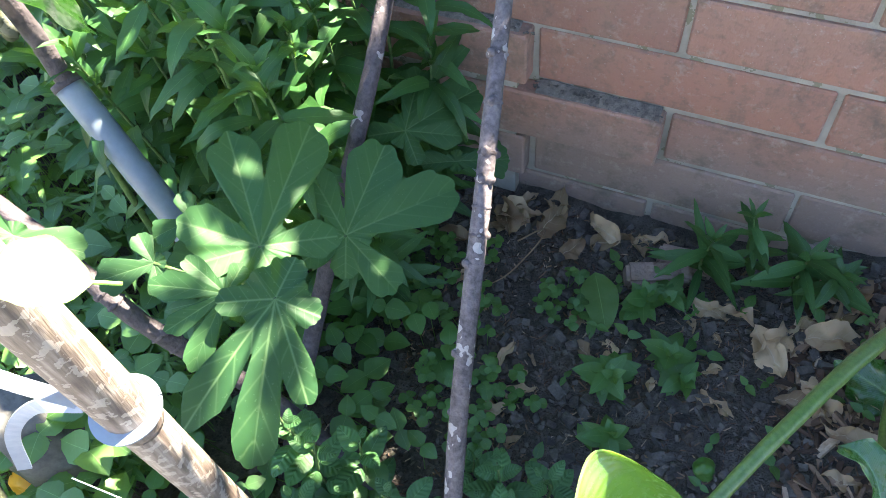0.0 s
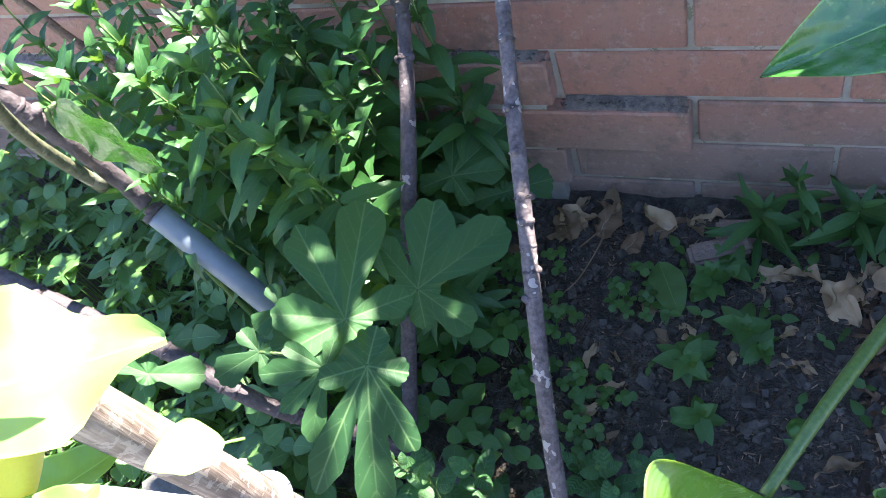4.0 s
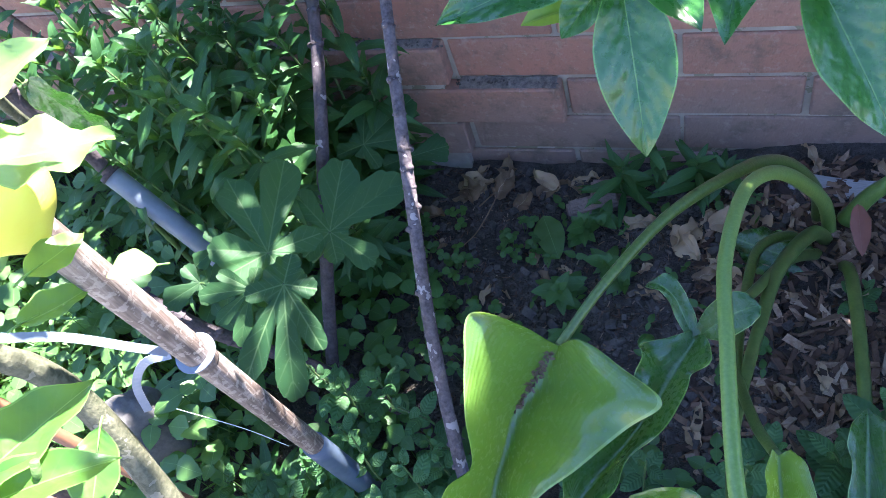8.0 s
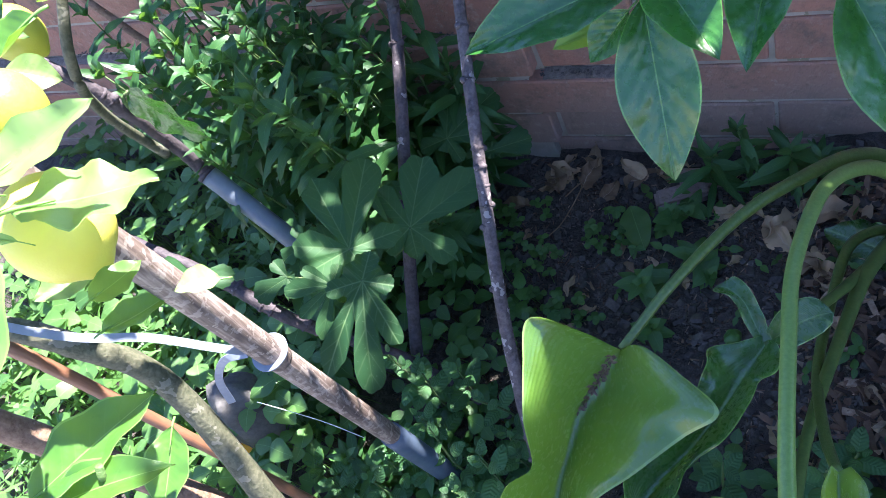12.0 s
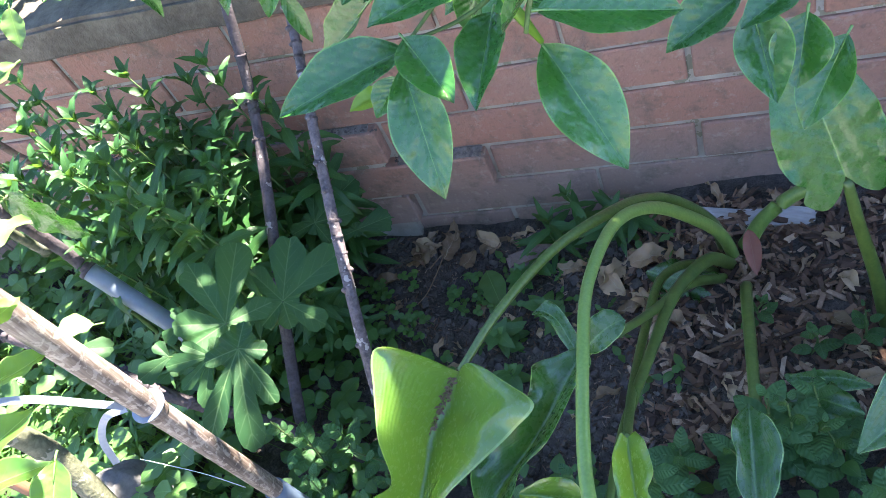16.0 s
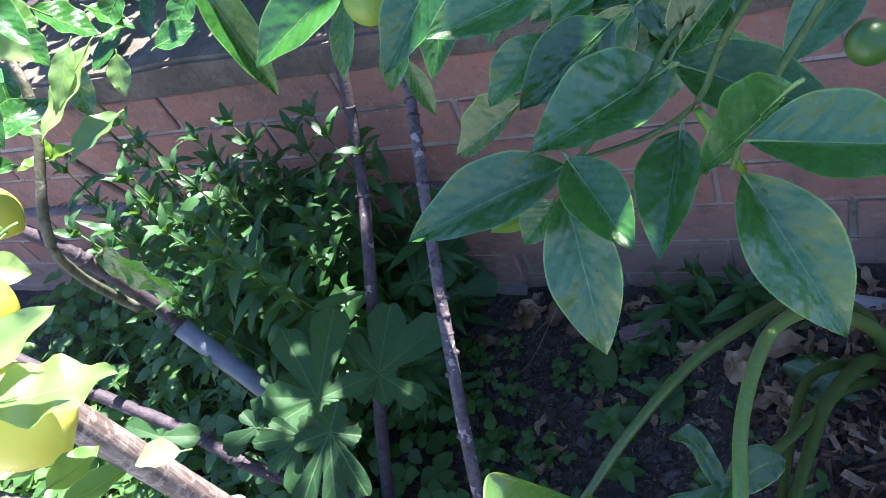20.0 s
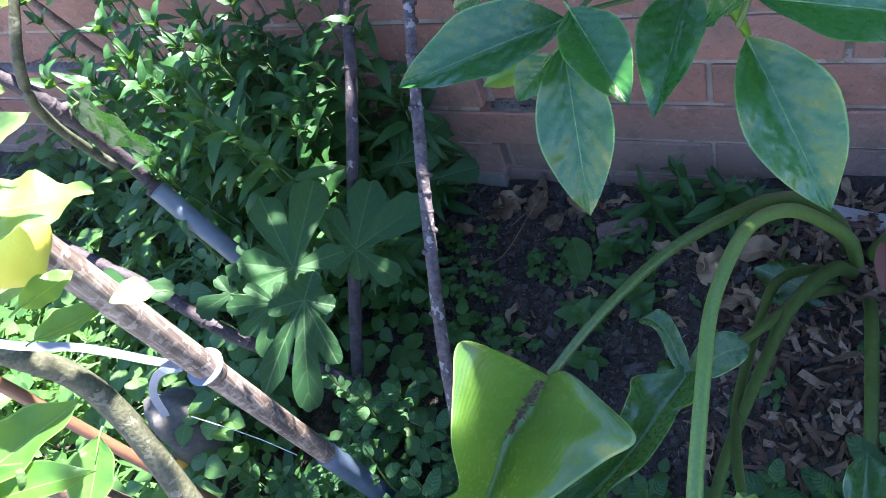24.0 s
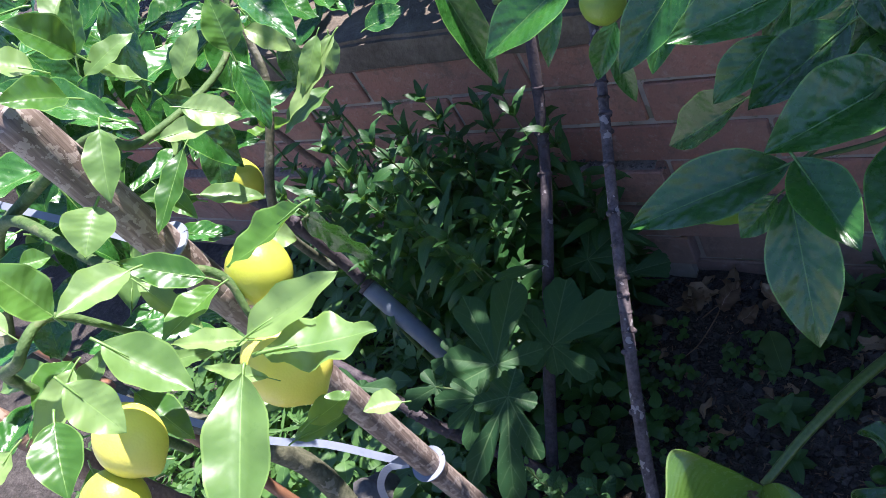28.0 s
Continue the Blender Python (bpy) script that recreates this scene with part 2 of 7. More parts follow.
def bamboo_material():
    m = Mat("weathered_bamboo")
    co = m.coord()
    mp = m.n("ShaderNodeMapping")
    mp.inputs["Scale"].default_value = (1.0, 1.0, 0.035)
    m.l(co, mp.inputs[0])
    a = m.noise(380.0, 4.0, 0.6, mp.outputs[0])
    b = m.noise(26.0, 4.0, 0.6, co)
    c = m.noise(150.0, 3.0, 0.6, co)
    col = m.ramp(m.math("ADD", m.math("MULTIPLY", a, 0.55), m.math("MULTIPLY", b, 0.45)), [(0.36, (0.075, 0.053, 0.043)), (0.5, (0.165, 0.123, 0.10)), (0.64, (0.33, 0.27, 0.225))])
    col = m.mix(m.math("MULTIPLY", m.math("GREATER_THAN", c, 0.56), 0.5), col, (0.42, 0.36, 0.31))
    m.color(col).rough(0.55)
    m.bump(m.math("ADD", a, m.math("MULTIPLY", c, 0.4)), 0.5, 0.0012)
    return m.m


def bark_material(name, lo, hi, patch, amount=0.56):
    m = Mat(name)
    co = m.coord()
    a, b, c = m.noise(60.0, 4.0, 0.6, co), m.noise(240.0, 3.0, 0.6, co), m.noise(34.0, 3.0, 0.7, co)
    col = m.ramp(m.math("ADD", m.math("MULTIPLY", a, 0.6), m.math("MULTIPLY", b, 0.4)), [(0.35, lo), (0.65, hi)])
    col = m.mix(m.math("MULTIPLY", m.math("GREATER_THAN", c, amount), 0.65), col, patch)
    m.color(col).rough(0.75)
    m.bump(m.math("ADD", a, m.math("MULTIPLY", b, 0.6)), 0.7, 0.002)
    return m.m


def lemon_material(name, a, b, gnd=None):
    m = Mat(name)
    co = m.coord()
    big = m.noise(18.0, 2.0, 0.5, co)
    v = m.n("ShaderNodeTexVoronoi")
    v.inputs["Scale"].default_value = 700.0
    m.l(co, v.inputs["Vector"])
    m.color(m.ramp(big, [(0.3, a), (0.7, b)])).rough(0.38)
    m.b.inputs["Subsurface Weight"].default_value = 0.15
    m.b.inputs["Subsurface Radius"].default_value = (0.01, 0.008, 0.002)
    m.bump(m.math("MULTIPLY", v.outputs["Distance"], -1.0), 0.16, 0.0005)
    return m.m


M_BRICK, M_MORTAR, M_CAP, M_SOIL, M_BAMBOO = brick_material(), mortar_material(), cap_material(), soil_material(), bamboo_material()
M_CITRUS = leaf_material("citrus_leaf", (0.012, 0.07, 0.010), (0.037, 0.142, 0.022), (0.20, 0.36, 0.09), rough=0.28, glow=0.08, glow_col=(0.16, 0.5, 0.04), veins=8, slope=0.9, pillow=0.06, rib_w=36.0, coat=0.1, spots=0.3, edge=(0.15, 0.32, 0.06), edge_w=0.955, spec=0.65, wobble=1.1, depth=0.0026, bump=0.7, vein_amt=0.14)
M_CITRUS_YOUNG = leaf_material("young_citrus_leaf", (0.09, 0.21, 0.025), (0.17, 0.32, 0.04), (0.30, 0.42, 0.11), rough=0.35, glow=0.4, glow_col=(0.45, 0.75, 0.06), veins=9)
M_LEMON_LEAF = leaf_material("lemon_leaf", (0.06, 0.16, 0.03), (0.27, 0.40, 0.14), (0.24, 0.40, 0.11), rough=0.42, spec=0.7, glow=0.36, glow_col=(0.5, 0.78, 0.06), veins=9, edge=(0.2, 0.34, 0.08), coat=0.25, wobble=1.3, pillow=0.06)
M_LEMON_DEEP = leaf_material("deep_lemon_leaf", (0.025, 0.10, 0.014), (0.085, 0.205, 0.034), (0.24, 0.40, 0.11), rough=0.36, glow=0.3, glow_col=(0.4, 0.7, 0.05), veins=9, edge=(0.2, 0.36, 0.08), coat=0.2, wobble=1.4, depth=0.002)
M_FIG = leaf_material("fig_leaf", (0.014, 0.05, 0.018), (0.032, 0.092, 0.03), (0.12, 0.20, 0.08), spec=0.25, rough=0.58, glow=0.22, glow_col=(0.35, 0.65, 0.05), veins=5, slope=1.5, vein_amt=0.3, spots=0.3, pillow=0.0, rib_w=24.0, wobble=1.2)
M_WEED = leaf_material("weed_leaf", (0.012, 0.05, 0.014), (0.04, 0.118, 0.032), (0.11, 0.22, 0.06), spec=0.4, rough=0.45, glow=0.25, glow_col=(0.35, 0.68, 0.06), veins=6, vein_amt=0.2, random_by="object")
M_SEEDLING = leaf_material("seedling_leaf", (0.032, 0.095, 0.022), (0.095, 0.205, 0.05), (0.25, 0.42, 0.12), rough=0.5, glow=0.35, glow_col=(0.45, 0.75, 0.06), veins=3, vein_amt=0.12, random_by="island")
M_COVER = leaf_material("groundcover_leaf", (0.02, 0.07, 0.018), (0.066, 0.17, 0.04), (0.14, 0.28, 0.07), rough=0.5, glow=0.35, glow_col=(0.38, 0.7, 0.05), veins=3, vein_amt=0.12, random_by="island")
M_MINT = leaf_material("mint_leaf", (0.026, 0.08, 0.028), (0.066, 0.165, 0.055), (0.14, 0.28, 0.11), rough=0.45, glow=0.3, glow_col=(0.3, 0.62, 0.08), veins=7, vein_amt=0.16, random_by="object", bump=0.9, pillow=0.22, spec=0.4, wobble=1.6, depth=0.002)
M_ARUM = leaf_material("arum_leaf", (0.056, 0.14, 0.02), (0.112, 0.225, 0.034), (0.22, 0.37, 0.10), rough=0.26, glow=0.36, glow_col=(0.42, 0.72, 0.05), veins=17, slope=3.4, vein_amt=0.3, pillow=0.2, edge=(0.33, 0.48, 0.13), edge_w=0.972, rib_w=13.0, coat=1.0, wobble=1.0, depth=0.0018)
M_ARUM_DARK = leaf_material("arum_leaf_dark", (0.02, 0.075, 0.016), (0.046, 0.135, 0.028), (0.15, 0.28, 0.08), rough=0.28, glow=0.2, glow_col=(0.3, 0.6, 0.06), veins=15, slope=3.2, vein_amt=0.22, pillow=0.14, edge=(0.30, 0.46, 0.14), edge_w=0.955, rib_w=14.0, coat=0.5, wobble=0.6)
M_DRY = leaf_material("dry_leaf", (0.12, 0.068, 0.036), (0.46, 0.32, 0.19), (0.46, 0.37, 0.26), rough=0.8, glow=0.12, glow_col=(0.5, 0.35, 0.15), veins=6, vein_amt=0.25)
M_RED_DRY = leaf_material("red_dry_leaf", (0.20, 0.065, 0.04), (0.32, 0.12, 0.075), (0.25, 0.13, 0.08), rough=0.6, glow=0.1, veins=6)


def chip_material():
    m = Mat("wood_chip_mix")
    rnd = m.n("ShaderNodeNewGeometry").outputs["Random Per Island"]
    a = m.noise(160.0, 4.0, 0.65, m.world())
    col = m.ramp(m.math("ADD", m.math("MULTIPLY", rnd, 0.75), m.math("MULTIPLY", a, 0.3)), [(0.2, (0.03, 0.017, 0.011)), (0.5, (0.10, 0.054, 0.032)), (0.78, (0.22, 0.135, 0.085)), (0.97, (0.50, 0.38, 0.27))])
    m.color(col).rough(0.88)
    m.bump(a, 0.7, 0.002)
    return m.m


M_CHIPS = chip_material()
M_STONE = plain_material("grey_stone", (0.07, 0.066, 0.062), (0.17, 0.162, 0.15), 30.0, 0.9)
M_CRUMB = plain_material("soil_crumb", (0.03, 0.025, 0.022), (0.15, 0.128, 0.11), 60.0, 0.95)
M_FIGBARK = bark_material("fig_bark", (0.03, 0.023, 0.027), (0.08, 0.062, 0.068), (0.30, 0.27, 0.27), 0.66)
M_FIGPALE = bark_material("pale_fig_bark", (0.045, 0.034, 0.038), (0.15, 0.122, 0.125), (0.40, 0.36, 0.35), 0.58)
M_PIPE = plain_material("grey_pipe", (0.105, 0.13, 0.16), (0.155, 0.185, 0.215), 24.0, 0.5, 0.2, 0.001)
M_BLUEPIPE = plain_material("blue_grey_pipe", (0.05, 0.075, 0.115), (0.09, 0.12, 0.17), 24.0, 0.5, 0.2, 0.001)
M_TIE = plain_material("plastic_tie", (0.19, 0.215, 0.265), (0.28, 0.305, 0.36), 30.0, 0.4, 0.1, 0.0005)
M_TRUNK = bark_material("green_bark", (0.052, 0.058, 0.03), (0.135, 0.13, 0.08), (0.22, 0.21, 0.16), 0.6)
M_BROWN = bark_material("brown_bark", (0.13, 0.075, 0.045), (0.27, 0.175, 0.115), (0.33, 0.25, 0.19), 0.62)
M_REDROD = plain_material("red_brown_cane", (0.16, 0.07, 0.038), (0.29, 0.145, 0.08), 60.0, 0.45, 0.3, stretch=(1, 1, 0.1))
M_TWIG = bark_material("green_twig", (0.045, 0.095, 0.02), (0.09, 0.155, 0.04), (0.14, 0.17, 0.07), 0.6)
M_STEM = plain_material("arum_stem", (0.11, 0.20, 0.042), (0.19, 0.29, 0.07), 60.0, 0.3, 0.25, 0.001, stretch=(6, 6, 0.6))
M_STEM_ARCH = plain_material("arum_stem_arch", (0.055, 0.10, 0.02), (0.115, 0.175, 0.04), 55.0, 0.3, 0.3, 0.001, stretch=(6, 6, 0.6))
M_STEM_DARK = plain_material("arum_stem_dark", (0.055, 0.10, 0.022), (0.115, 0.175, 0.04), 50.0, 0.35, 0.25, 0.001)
M_LEMON = lemon_material("lemon_rind", (0.74, 0.64, 0.07), (0.80, 0.73, 0.15))
M_LEMON_GREEN = lemon_material("green_lemon_rind", (0.42, 0.46, 0.05), (0.60, 0.58, 0.07))
M_LIME = lemon_material("unripe_citrus_rind", (0.04, 0.12, 0.02), (0.075, 0.17, 0.03))
M_GREENISH = lemon_material("half_ripe_rind", (0.16, 0.28, 0.03), (0.25, 0.36, 0.05))
M_ORANGE = lemon_material("orange_rind", (0.62, 0.25, 0.03), (0.7, 0.33, 0.05))
M_WOOD = plain_material("weathered_timber", (0.20, 0.18, 0.17), (0.43, 0.40, 0.38), 40.0, 0.9, 0.9, 0.004, stretch=(0.15, 1, 1))
M_WEB = plain_material("cobweb", (0.5, 0.5, 0.5), (0.7, 0.7, 0.7), 30.0, 0.6, 0.0)


# ---- mesh helpers ----
def link(name, mesh, mat, parent=None, label=""):
    mesh.materials.append(mat)
    ob = new(name, mesh)
    if parent is not None:
        ob.parent = parent
    if label:
        ob["label"] = label
    return ob


def from_data(name, verts, faces, uvs=None, smooth=True):
    me = bpy.data.meshes.new(name)
    me.from_pydata([tuple(v) for v in verts], [], faces)
    if uvs is not None:
        layer = me.uv_layers.new(name="UVMap")
        idx = np.empty(len(me.loops), dtype=np.int32)
        me.loops.foreach_get("vertex_index", idx)
        layer.data.foreach_set("uv", np.asarray(uvs, dtype=np.float32)[idx].ravel())
    if smooth:
        me.polygons.foreach_set("use_smooth", [True] * len(me.polygons))
    me.update()
    return me


def empty(name, at, label, category, group="", kind=""):
    ob = new(name)
    ob.empty_display_size = 0.05
    ob.matrix_world = Matrix.Translation(at)
    return tagged(ob, label, category, group, kind)


class Bag:
    """Gathers small pieces into one mesh."""

    def __init__(self):
        self.v, self.f, self.uv, self.k = [], [], [], 0

    def add(self, verts, faces, uvs=None):
        verts = np.asarray(verts, float)
        self.v.append(verts)
        self.f += [tuple(i + self.k for i in fc) for fc in faces]
        self.uv.append(np.asarray(uvs) if uvs is not None else np.tile([0.75, 0.5], (len(verts), 1)))
        self.k += len(verts)

    def mesh(self, name, origin=(0, 0, 0)):
        return from_data(name, np.concatenate(self.v) - np.asarray(origin), self.f, np.concatenate(self.uv))


def smooth_line(pts, per=6):
    """A soft curve through the points."""
    p = [Vector(q) for q in pts]
    p = [p[0] * 2 - p[1], *p, p[-1] * 2 - p[-2]]
    out = []
    for i in range(1, len(p) - 2):
        for k in range(per):
            t = k / per
            out.append(0.5 * ((2 * p[i]) + (p[i + 1] - p[i - 1]) * t + (2 * p[i - 1] - 5 * p[i] + 4 * p[i + 1] - p[i + 2]) * t * t + (3 * p[i] - p[i - 1] - 3 * p[i + 1] + p[i + 2]) * t**3))
    out.append(p[-2])
    return out


def tube_data(pts, radii, sides=10, rough=0.0, per=6, ends=True, ribs=0.0, seed=0):
    line = smooth_line(pts, per) if per > 1 else [Vector(q) for q in pts]
    n = len(line)
    rad = np.interp(np.linspace(0, 1, n), np.linspace(0, 1, len(radii)), radii)
    verts, faces = [], []
    up = Vector((0.3, 0.2, 0.9)).normalized()
    r0 = random.Random(seed)
    for i, q in enumerate(line):
        d = (line[min(i + 1, n - 1)] - line[max(i - 1, 0)]).normalized()
        a = d.cross(up if abs(d.dot(up)) < 0.9 else Vector((1, 0, 0))).normalized()
        b = d.cross(a)
        for s in range(sides):
            g = 2 * math.pi * s / sides
            rr = rad[i] * (1 + rough * (r0.random() - 0.5) * 2) * (1 + ribs * math.cos(g * sides / 2))
            verts.append(q + (a * math.cos(g) + b * math.sin(g)) * rr)
    for i in range(n - 1):
        for s in range(sides):
            t = (s + 1) % sides
            faces.append((i * sides + s, i * sides + t, (i + 1) * sides + t, (i + 1) * sides + s))
    if ends:
        faces.append(tuple(range(sides - 1, -1, -1)))
        faces.append(tuple((n - 1) * sides + s for s in range(sides)))
    return verts, faces


def tube(name, pts, radii, mat, parent=None, label="", **kw):
    origin = Vector(parent.matrix_world.translation) if parent else Vector(pts[0])
    v, fc = tube_data(pts, radii, **kw)
    ob = link(name, from_data(name, [q - origin for q in v], fc), mat, parent, label)
    if not parent:
        ob.location = origin
    return ob


def prof_citrus(s):
    return max(0.0, math.sin(math.pi * min(1.0, s**0.86))) ** 0.72 * (1.04 - 0.12 * s)


def prof_lemon(s):
    return max(0.0, math.sin(math.pi * min(1.0, s**0.88))) ** 0.9 * (1.02 - 0.1 * s)


def prof_lance(s):
    return max(0.0, 1.9 * (s + 0.02) ** 0.55 * (1 - s) ** 0.95)


def prof_ovate(s):
    return max(0.0, math.sin(math.pi * min(1.0, (s + 0.015) ** 0.62))) ** 0.75


def leaf_data(base, tip, width, up, prof=prof_citrus, fold=0.18, bend=0.08, wave=0.02, waves=3.0, serr=0.0, teeth=12, n=12, m=3, twist=0.0, seed=0):
    """A leaf blade from base to tip, its upper face towards up."""
    base, tip, up = Vector(base), Vector(tip), Vector(up)
    y = tip - base
    length = y.length
    y = y / length
    z = (up - y * up.dot(y)).normalized()
    x = y.cross(z)
    ph = random.Random(seed).random() * 6.28
    verts, uvs, faces = [], [], []
    for i in range(n + 1):
        s = i / n
        half = 0.5 * width * prof(s)
        if serr:
            half *= 1 + serr * (2 * ((s * teeth) % 1.0) - 1)
        for j in range(-m, m + 1):
            u = j / m
            px = u * half
            pz = fold * abs(px) + 2 * bend * length * (s - s * s)
            pz += wave * length * math.sin(s * waves * 6.28 + ph + (1.3 if u > 0 else 0)) * abs(u) ** 1.5
            a = twist * (s - 0.5)
            qx, qz = px * math.cos(a) - pz * math.sin(a), px * math.sin(a) + pz * math.cos(a)
            verts.append(base + x * qx + y * (s * length) + z * qz)
            uvs.append((0.5 + 0.5 * u, s))
    w = 2 * m + 1
    for i in range(n):
        for j in range(w - 1):
            faces.append((i * w + j, i * w + j + 1, (i + 1) * w + j + 1, (i + 1) * w + j))
    return verts, faces, uvs


def leaf_ob(name, parent, base, tip, width, up, mat, stalk=0.0, label="", **kw):
    o = Vector(parent.matrix_world.translation) if parent else Vector(base)
    bag = Bag()
    bag.add(*leaf_data(base, tip, width, up, **kw))
    if stalk:
        b, t = Vector(base), Vector(tip)
        v, fc = tube_data([b - (t - b).normalized() * stalk - Vector((0, 0, stalk * 0.2)), b, b + (t - b) * 0.3], [width * 0.03, width * 0.028, width * 0.012], sides=5, per=3)
        bag.add(v, fc, [(0.5, 0.4)] * len(v))
    ob = link(name, bag.mesh(name, o), mat, parent, label)
    if not parent:
        ob.location = o
    return ob


# ---- setting: ground ----
def ground_z(x, y):
    """Height of the bed: nearly level by the wall, mounded with mulch to the side of the arum."""
    def step(a, b, v):
        v = min(1.0, max(0.0, (v - a) / (b - a)))
        return v * v * (3 - 2 * v)
    z = -0.012 + 0.055 * step(0.22, 0.5, x) * step(0.9, 0.05, -y)
    z += 0.05 * step(0.2, 0.5, x) * step(0.12, 0.4, -y)
    z += 0.012 * step(0.1, -0.3, x)
    if y > -0.6 and abs(x) < 1.2:
        z += 0.006 * noise.noise(Vector((x * 14, y * 14, 0.0))) + 0.004 * noise.noise(Vector((x * 45, y * 45, 3.0)))
    if y > 0.02:
        z = 0.4
    return z


def build_ground():
    xs = sorted(set([-40, -12, -4, -2.2, -1.6] + [round(-1.2 + 0.012 * i, 4) for i in range(201)] + [1.6, 2.2, 4, 12, 40]))
    ys = sorted(set([-40, -12, -4, -2, -1.5, -1.2] + [round(-1.0 + 0.012 * i, 4) for i in range(86)] + [0.05, 0.1, 0.3, 0.8, 2, 4, 12, 40]))
    verts = [(x, y, ground_z(x, y)) for y in ys for x in xs]
    w = len(xs)
    faces = [(j * w + i, j * w + i + 1, (j + 1) * w + i + 1, (j + 1) * w + i) for j in range(len(ys) - 1) for i in range(w - 1)]
    ob = link("ground", from_data("ground", verts, faces), M_SOIL)
    tagged(ob, "dark crumbly garden soil of a narrow bed", "soil", kind="structure")


build_ground()


bounce_slab = new("pavement", bpy.data.meshes.new("pavement"))


def far_side():
    """Unseen sunny slab and wall behind the viewer, added for bounced light."""
    bm = bmesh.new()
    for x0, x1, y0, y1, z0, z1 in ((-6, 6, -3.8, -1.0, -0.1, 0.03),):
        r = bmesh.ops.create_cube(bm, size=1.0)
        for v in r["verts"]:
            v.co = Vector(((x0 + x1) / 2 + v.co.x * (x1 - x0), (y0 + y1) / 2 + v.co.y * (y1 - y0), (z0 + z1) / 2 + v.co.z * (z1 - z0)))
    bm.to_mesh(bounce_slab.data)
    bm.free()
    bounce_slab.data.materials.append(plain_material("grey_concrete", (0.29, 0.285, 0.27), (0.40, 0.39, 0.37), 8.0, 0.9))
    tagged(bounce_slab, "unseen grey weathered concrete slab, added to bounce sunlight onto the bed", "path", kind="structure")
    far = new("wall_south", box_mesh("wall_south", -7, 7, -4.0, -3.8, -0.1, 1.1, plain_material("olive_plaster", (0.17, 0.175, 0.16), (0.25, 0.255, 0.235), 5.0, 0.9)))
    tagged(far, "unseen plain olive grey plastered wall, added to close the place beyond the slab", "wall", kind="structure")


# ---- setting: brick wall ----
HALF, COURSE, BED0 = 0.15, 0.072, 0.02
JOINT = 0.0075
WX0, WX1 = -1.65, 1.65


def brick_mesh(name, lx, ly, lz, seed):
    r0 = random.Random(seed)
    bm = bmesh.new()
    bmesh.ops.create_cube(bm, size=1.0)
    for v in bm.verts:
        v.co = Vector((v.co.x * lx, v.co.y * ly, v.co.z * lz)) + Vector([r0.uniform(-0.0009, 0.0009) for _ in range(3)])
    bmesh.ops.bevel(bm, geom=bm.edges[:], offset=0.0022, segments=1, affect="EDGES")
    me = bpy.data.meshes.new(name)
    bm.to_mesh(me)
    bm.free()
    me.materials.append(M_BRICK)
    return me


def box_mesh(name, x0, x1, y0, y1, z0, z1, mat, bevel=0.0, jitter=0.0, cuts=0, seed=0):
    bm = bmesh.new()
    bmesh.ops.create_cube(bm, size=1.0)
    for v in bm.verts:
        v.co = Vector(((x0 + x1) / 2 + v.co.x * (x1 - x0), (y0 + y1) / 2 + v.co.y * (y1 - y0), (z0 + z1) / 2 + v.co.z * (z1 - z0)))
    if bevel:
        bmesh.ops.bevel(bm, geom=bm.edges[:], offset=bevel, segments=2, affect="EDGES")
    if cuts:
        bmesh.ops.subdivide_edges(bm, edges=[e for e in bm.edges if abs((e.verts[0].co - e.verts[1].co).x) > 0.5 * (x1 - x0)], cuts=cuts)
    if jitter:
        for v in bm.verts:
            v.co += Vector((noise.noise(v.co * 9 + Vector((seed, 0, 0))), noise.noise(v.co * 11 + Vector((0, seed, 5))), noise.noise(v.co * 10 + Vector((3, 0, seed))))) * jitter
    me = bpy.data.meshes.new(name)
    bm.to_mesh(me)
    bm.free()
    me.materials.append(mat)
    return me


wall = new("wall_north", box_mesh("wall_north", WX0, WX1, 0.0045, 0.22, -0.15, BED0 + 6 * COURSE, M_MORTAR))
tagged(wall, "low garden wall of red brick in running bond", "wall", kind="structure")
cap = new("wall_cap", box_mesh("wall_cap", WX0, WX1, -0.012, 0.235, BED0 + 6 * COURSE + 0.001, 0.507, M_CAP, 0.006, 0.006, 90, 3.0))
tagged(cap, "rough weathered cement coping along the wall top", "coping", kind="structure")
# the foot of the wall stands proud on one side, stepped back brick by brick
far_side()
BRICKS = [brick_mesh("brick", 2 * HALF - JOINT, 0.1, COURSE - JOINT, i) for i in range(6)]
foot = new("wall_foot", box_mesh("wall_foot", WX0, -2 * JOINT, -0.0145, 0.004, -0.15, BED0 + 3 * COURSE - JOINT, M_MORTAR))
tagged(foot, "projecting brick footing with a dirty ledge", "wall", kind="structure")


def lay_bricks():
    r0 = random.Random(5)
    for k in range(-1, 6):
        z = BED0 + (k + 0.5) * COURSE
        shift = 0.0 if k % 2 == 0 else HALF
        edge = HALF if k == 1 else 0.0
        for i in range(-6, 6):
            x = (2 * i + 1) * HALF + shift
            if abs(x) > 1.6:
                continue
            proud = k <= 2 and x + HALF <= edge + 0.001 and k >= -1
            ob = new("brick", BRICKS[r0.randrange(6)])
            ob.parent = foot if proud else wall
            y = -0.018 if proud else 0.0
            ob.matrix_local = pose(x + r0.uniform(-0.001, 0.001), 0.05 + y + r0.uniform(-0.0012, 0.0012), z + r0.uniform(-0.001, 0.001), r0.uniform(-0.4, 0.4), r0.uniform(-0.3, 0.3) + (180 if r0.random() < 0.5 else 0), r0.uniform(-0.4, 0.4))


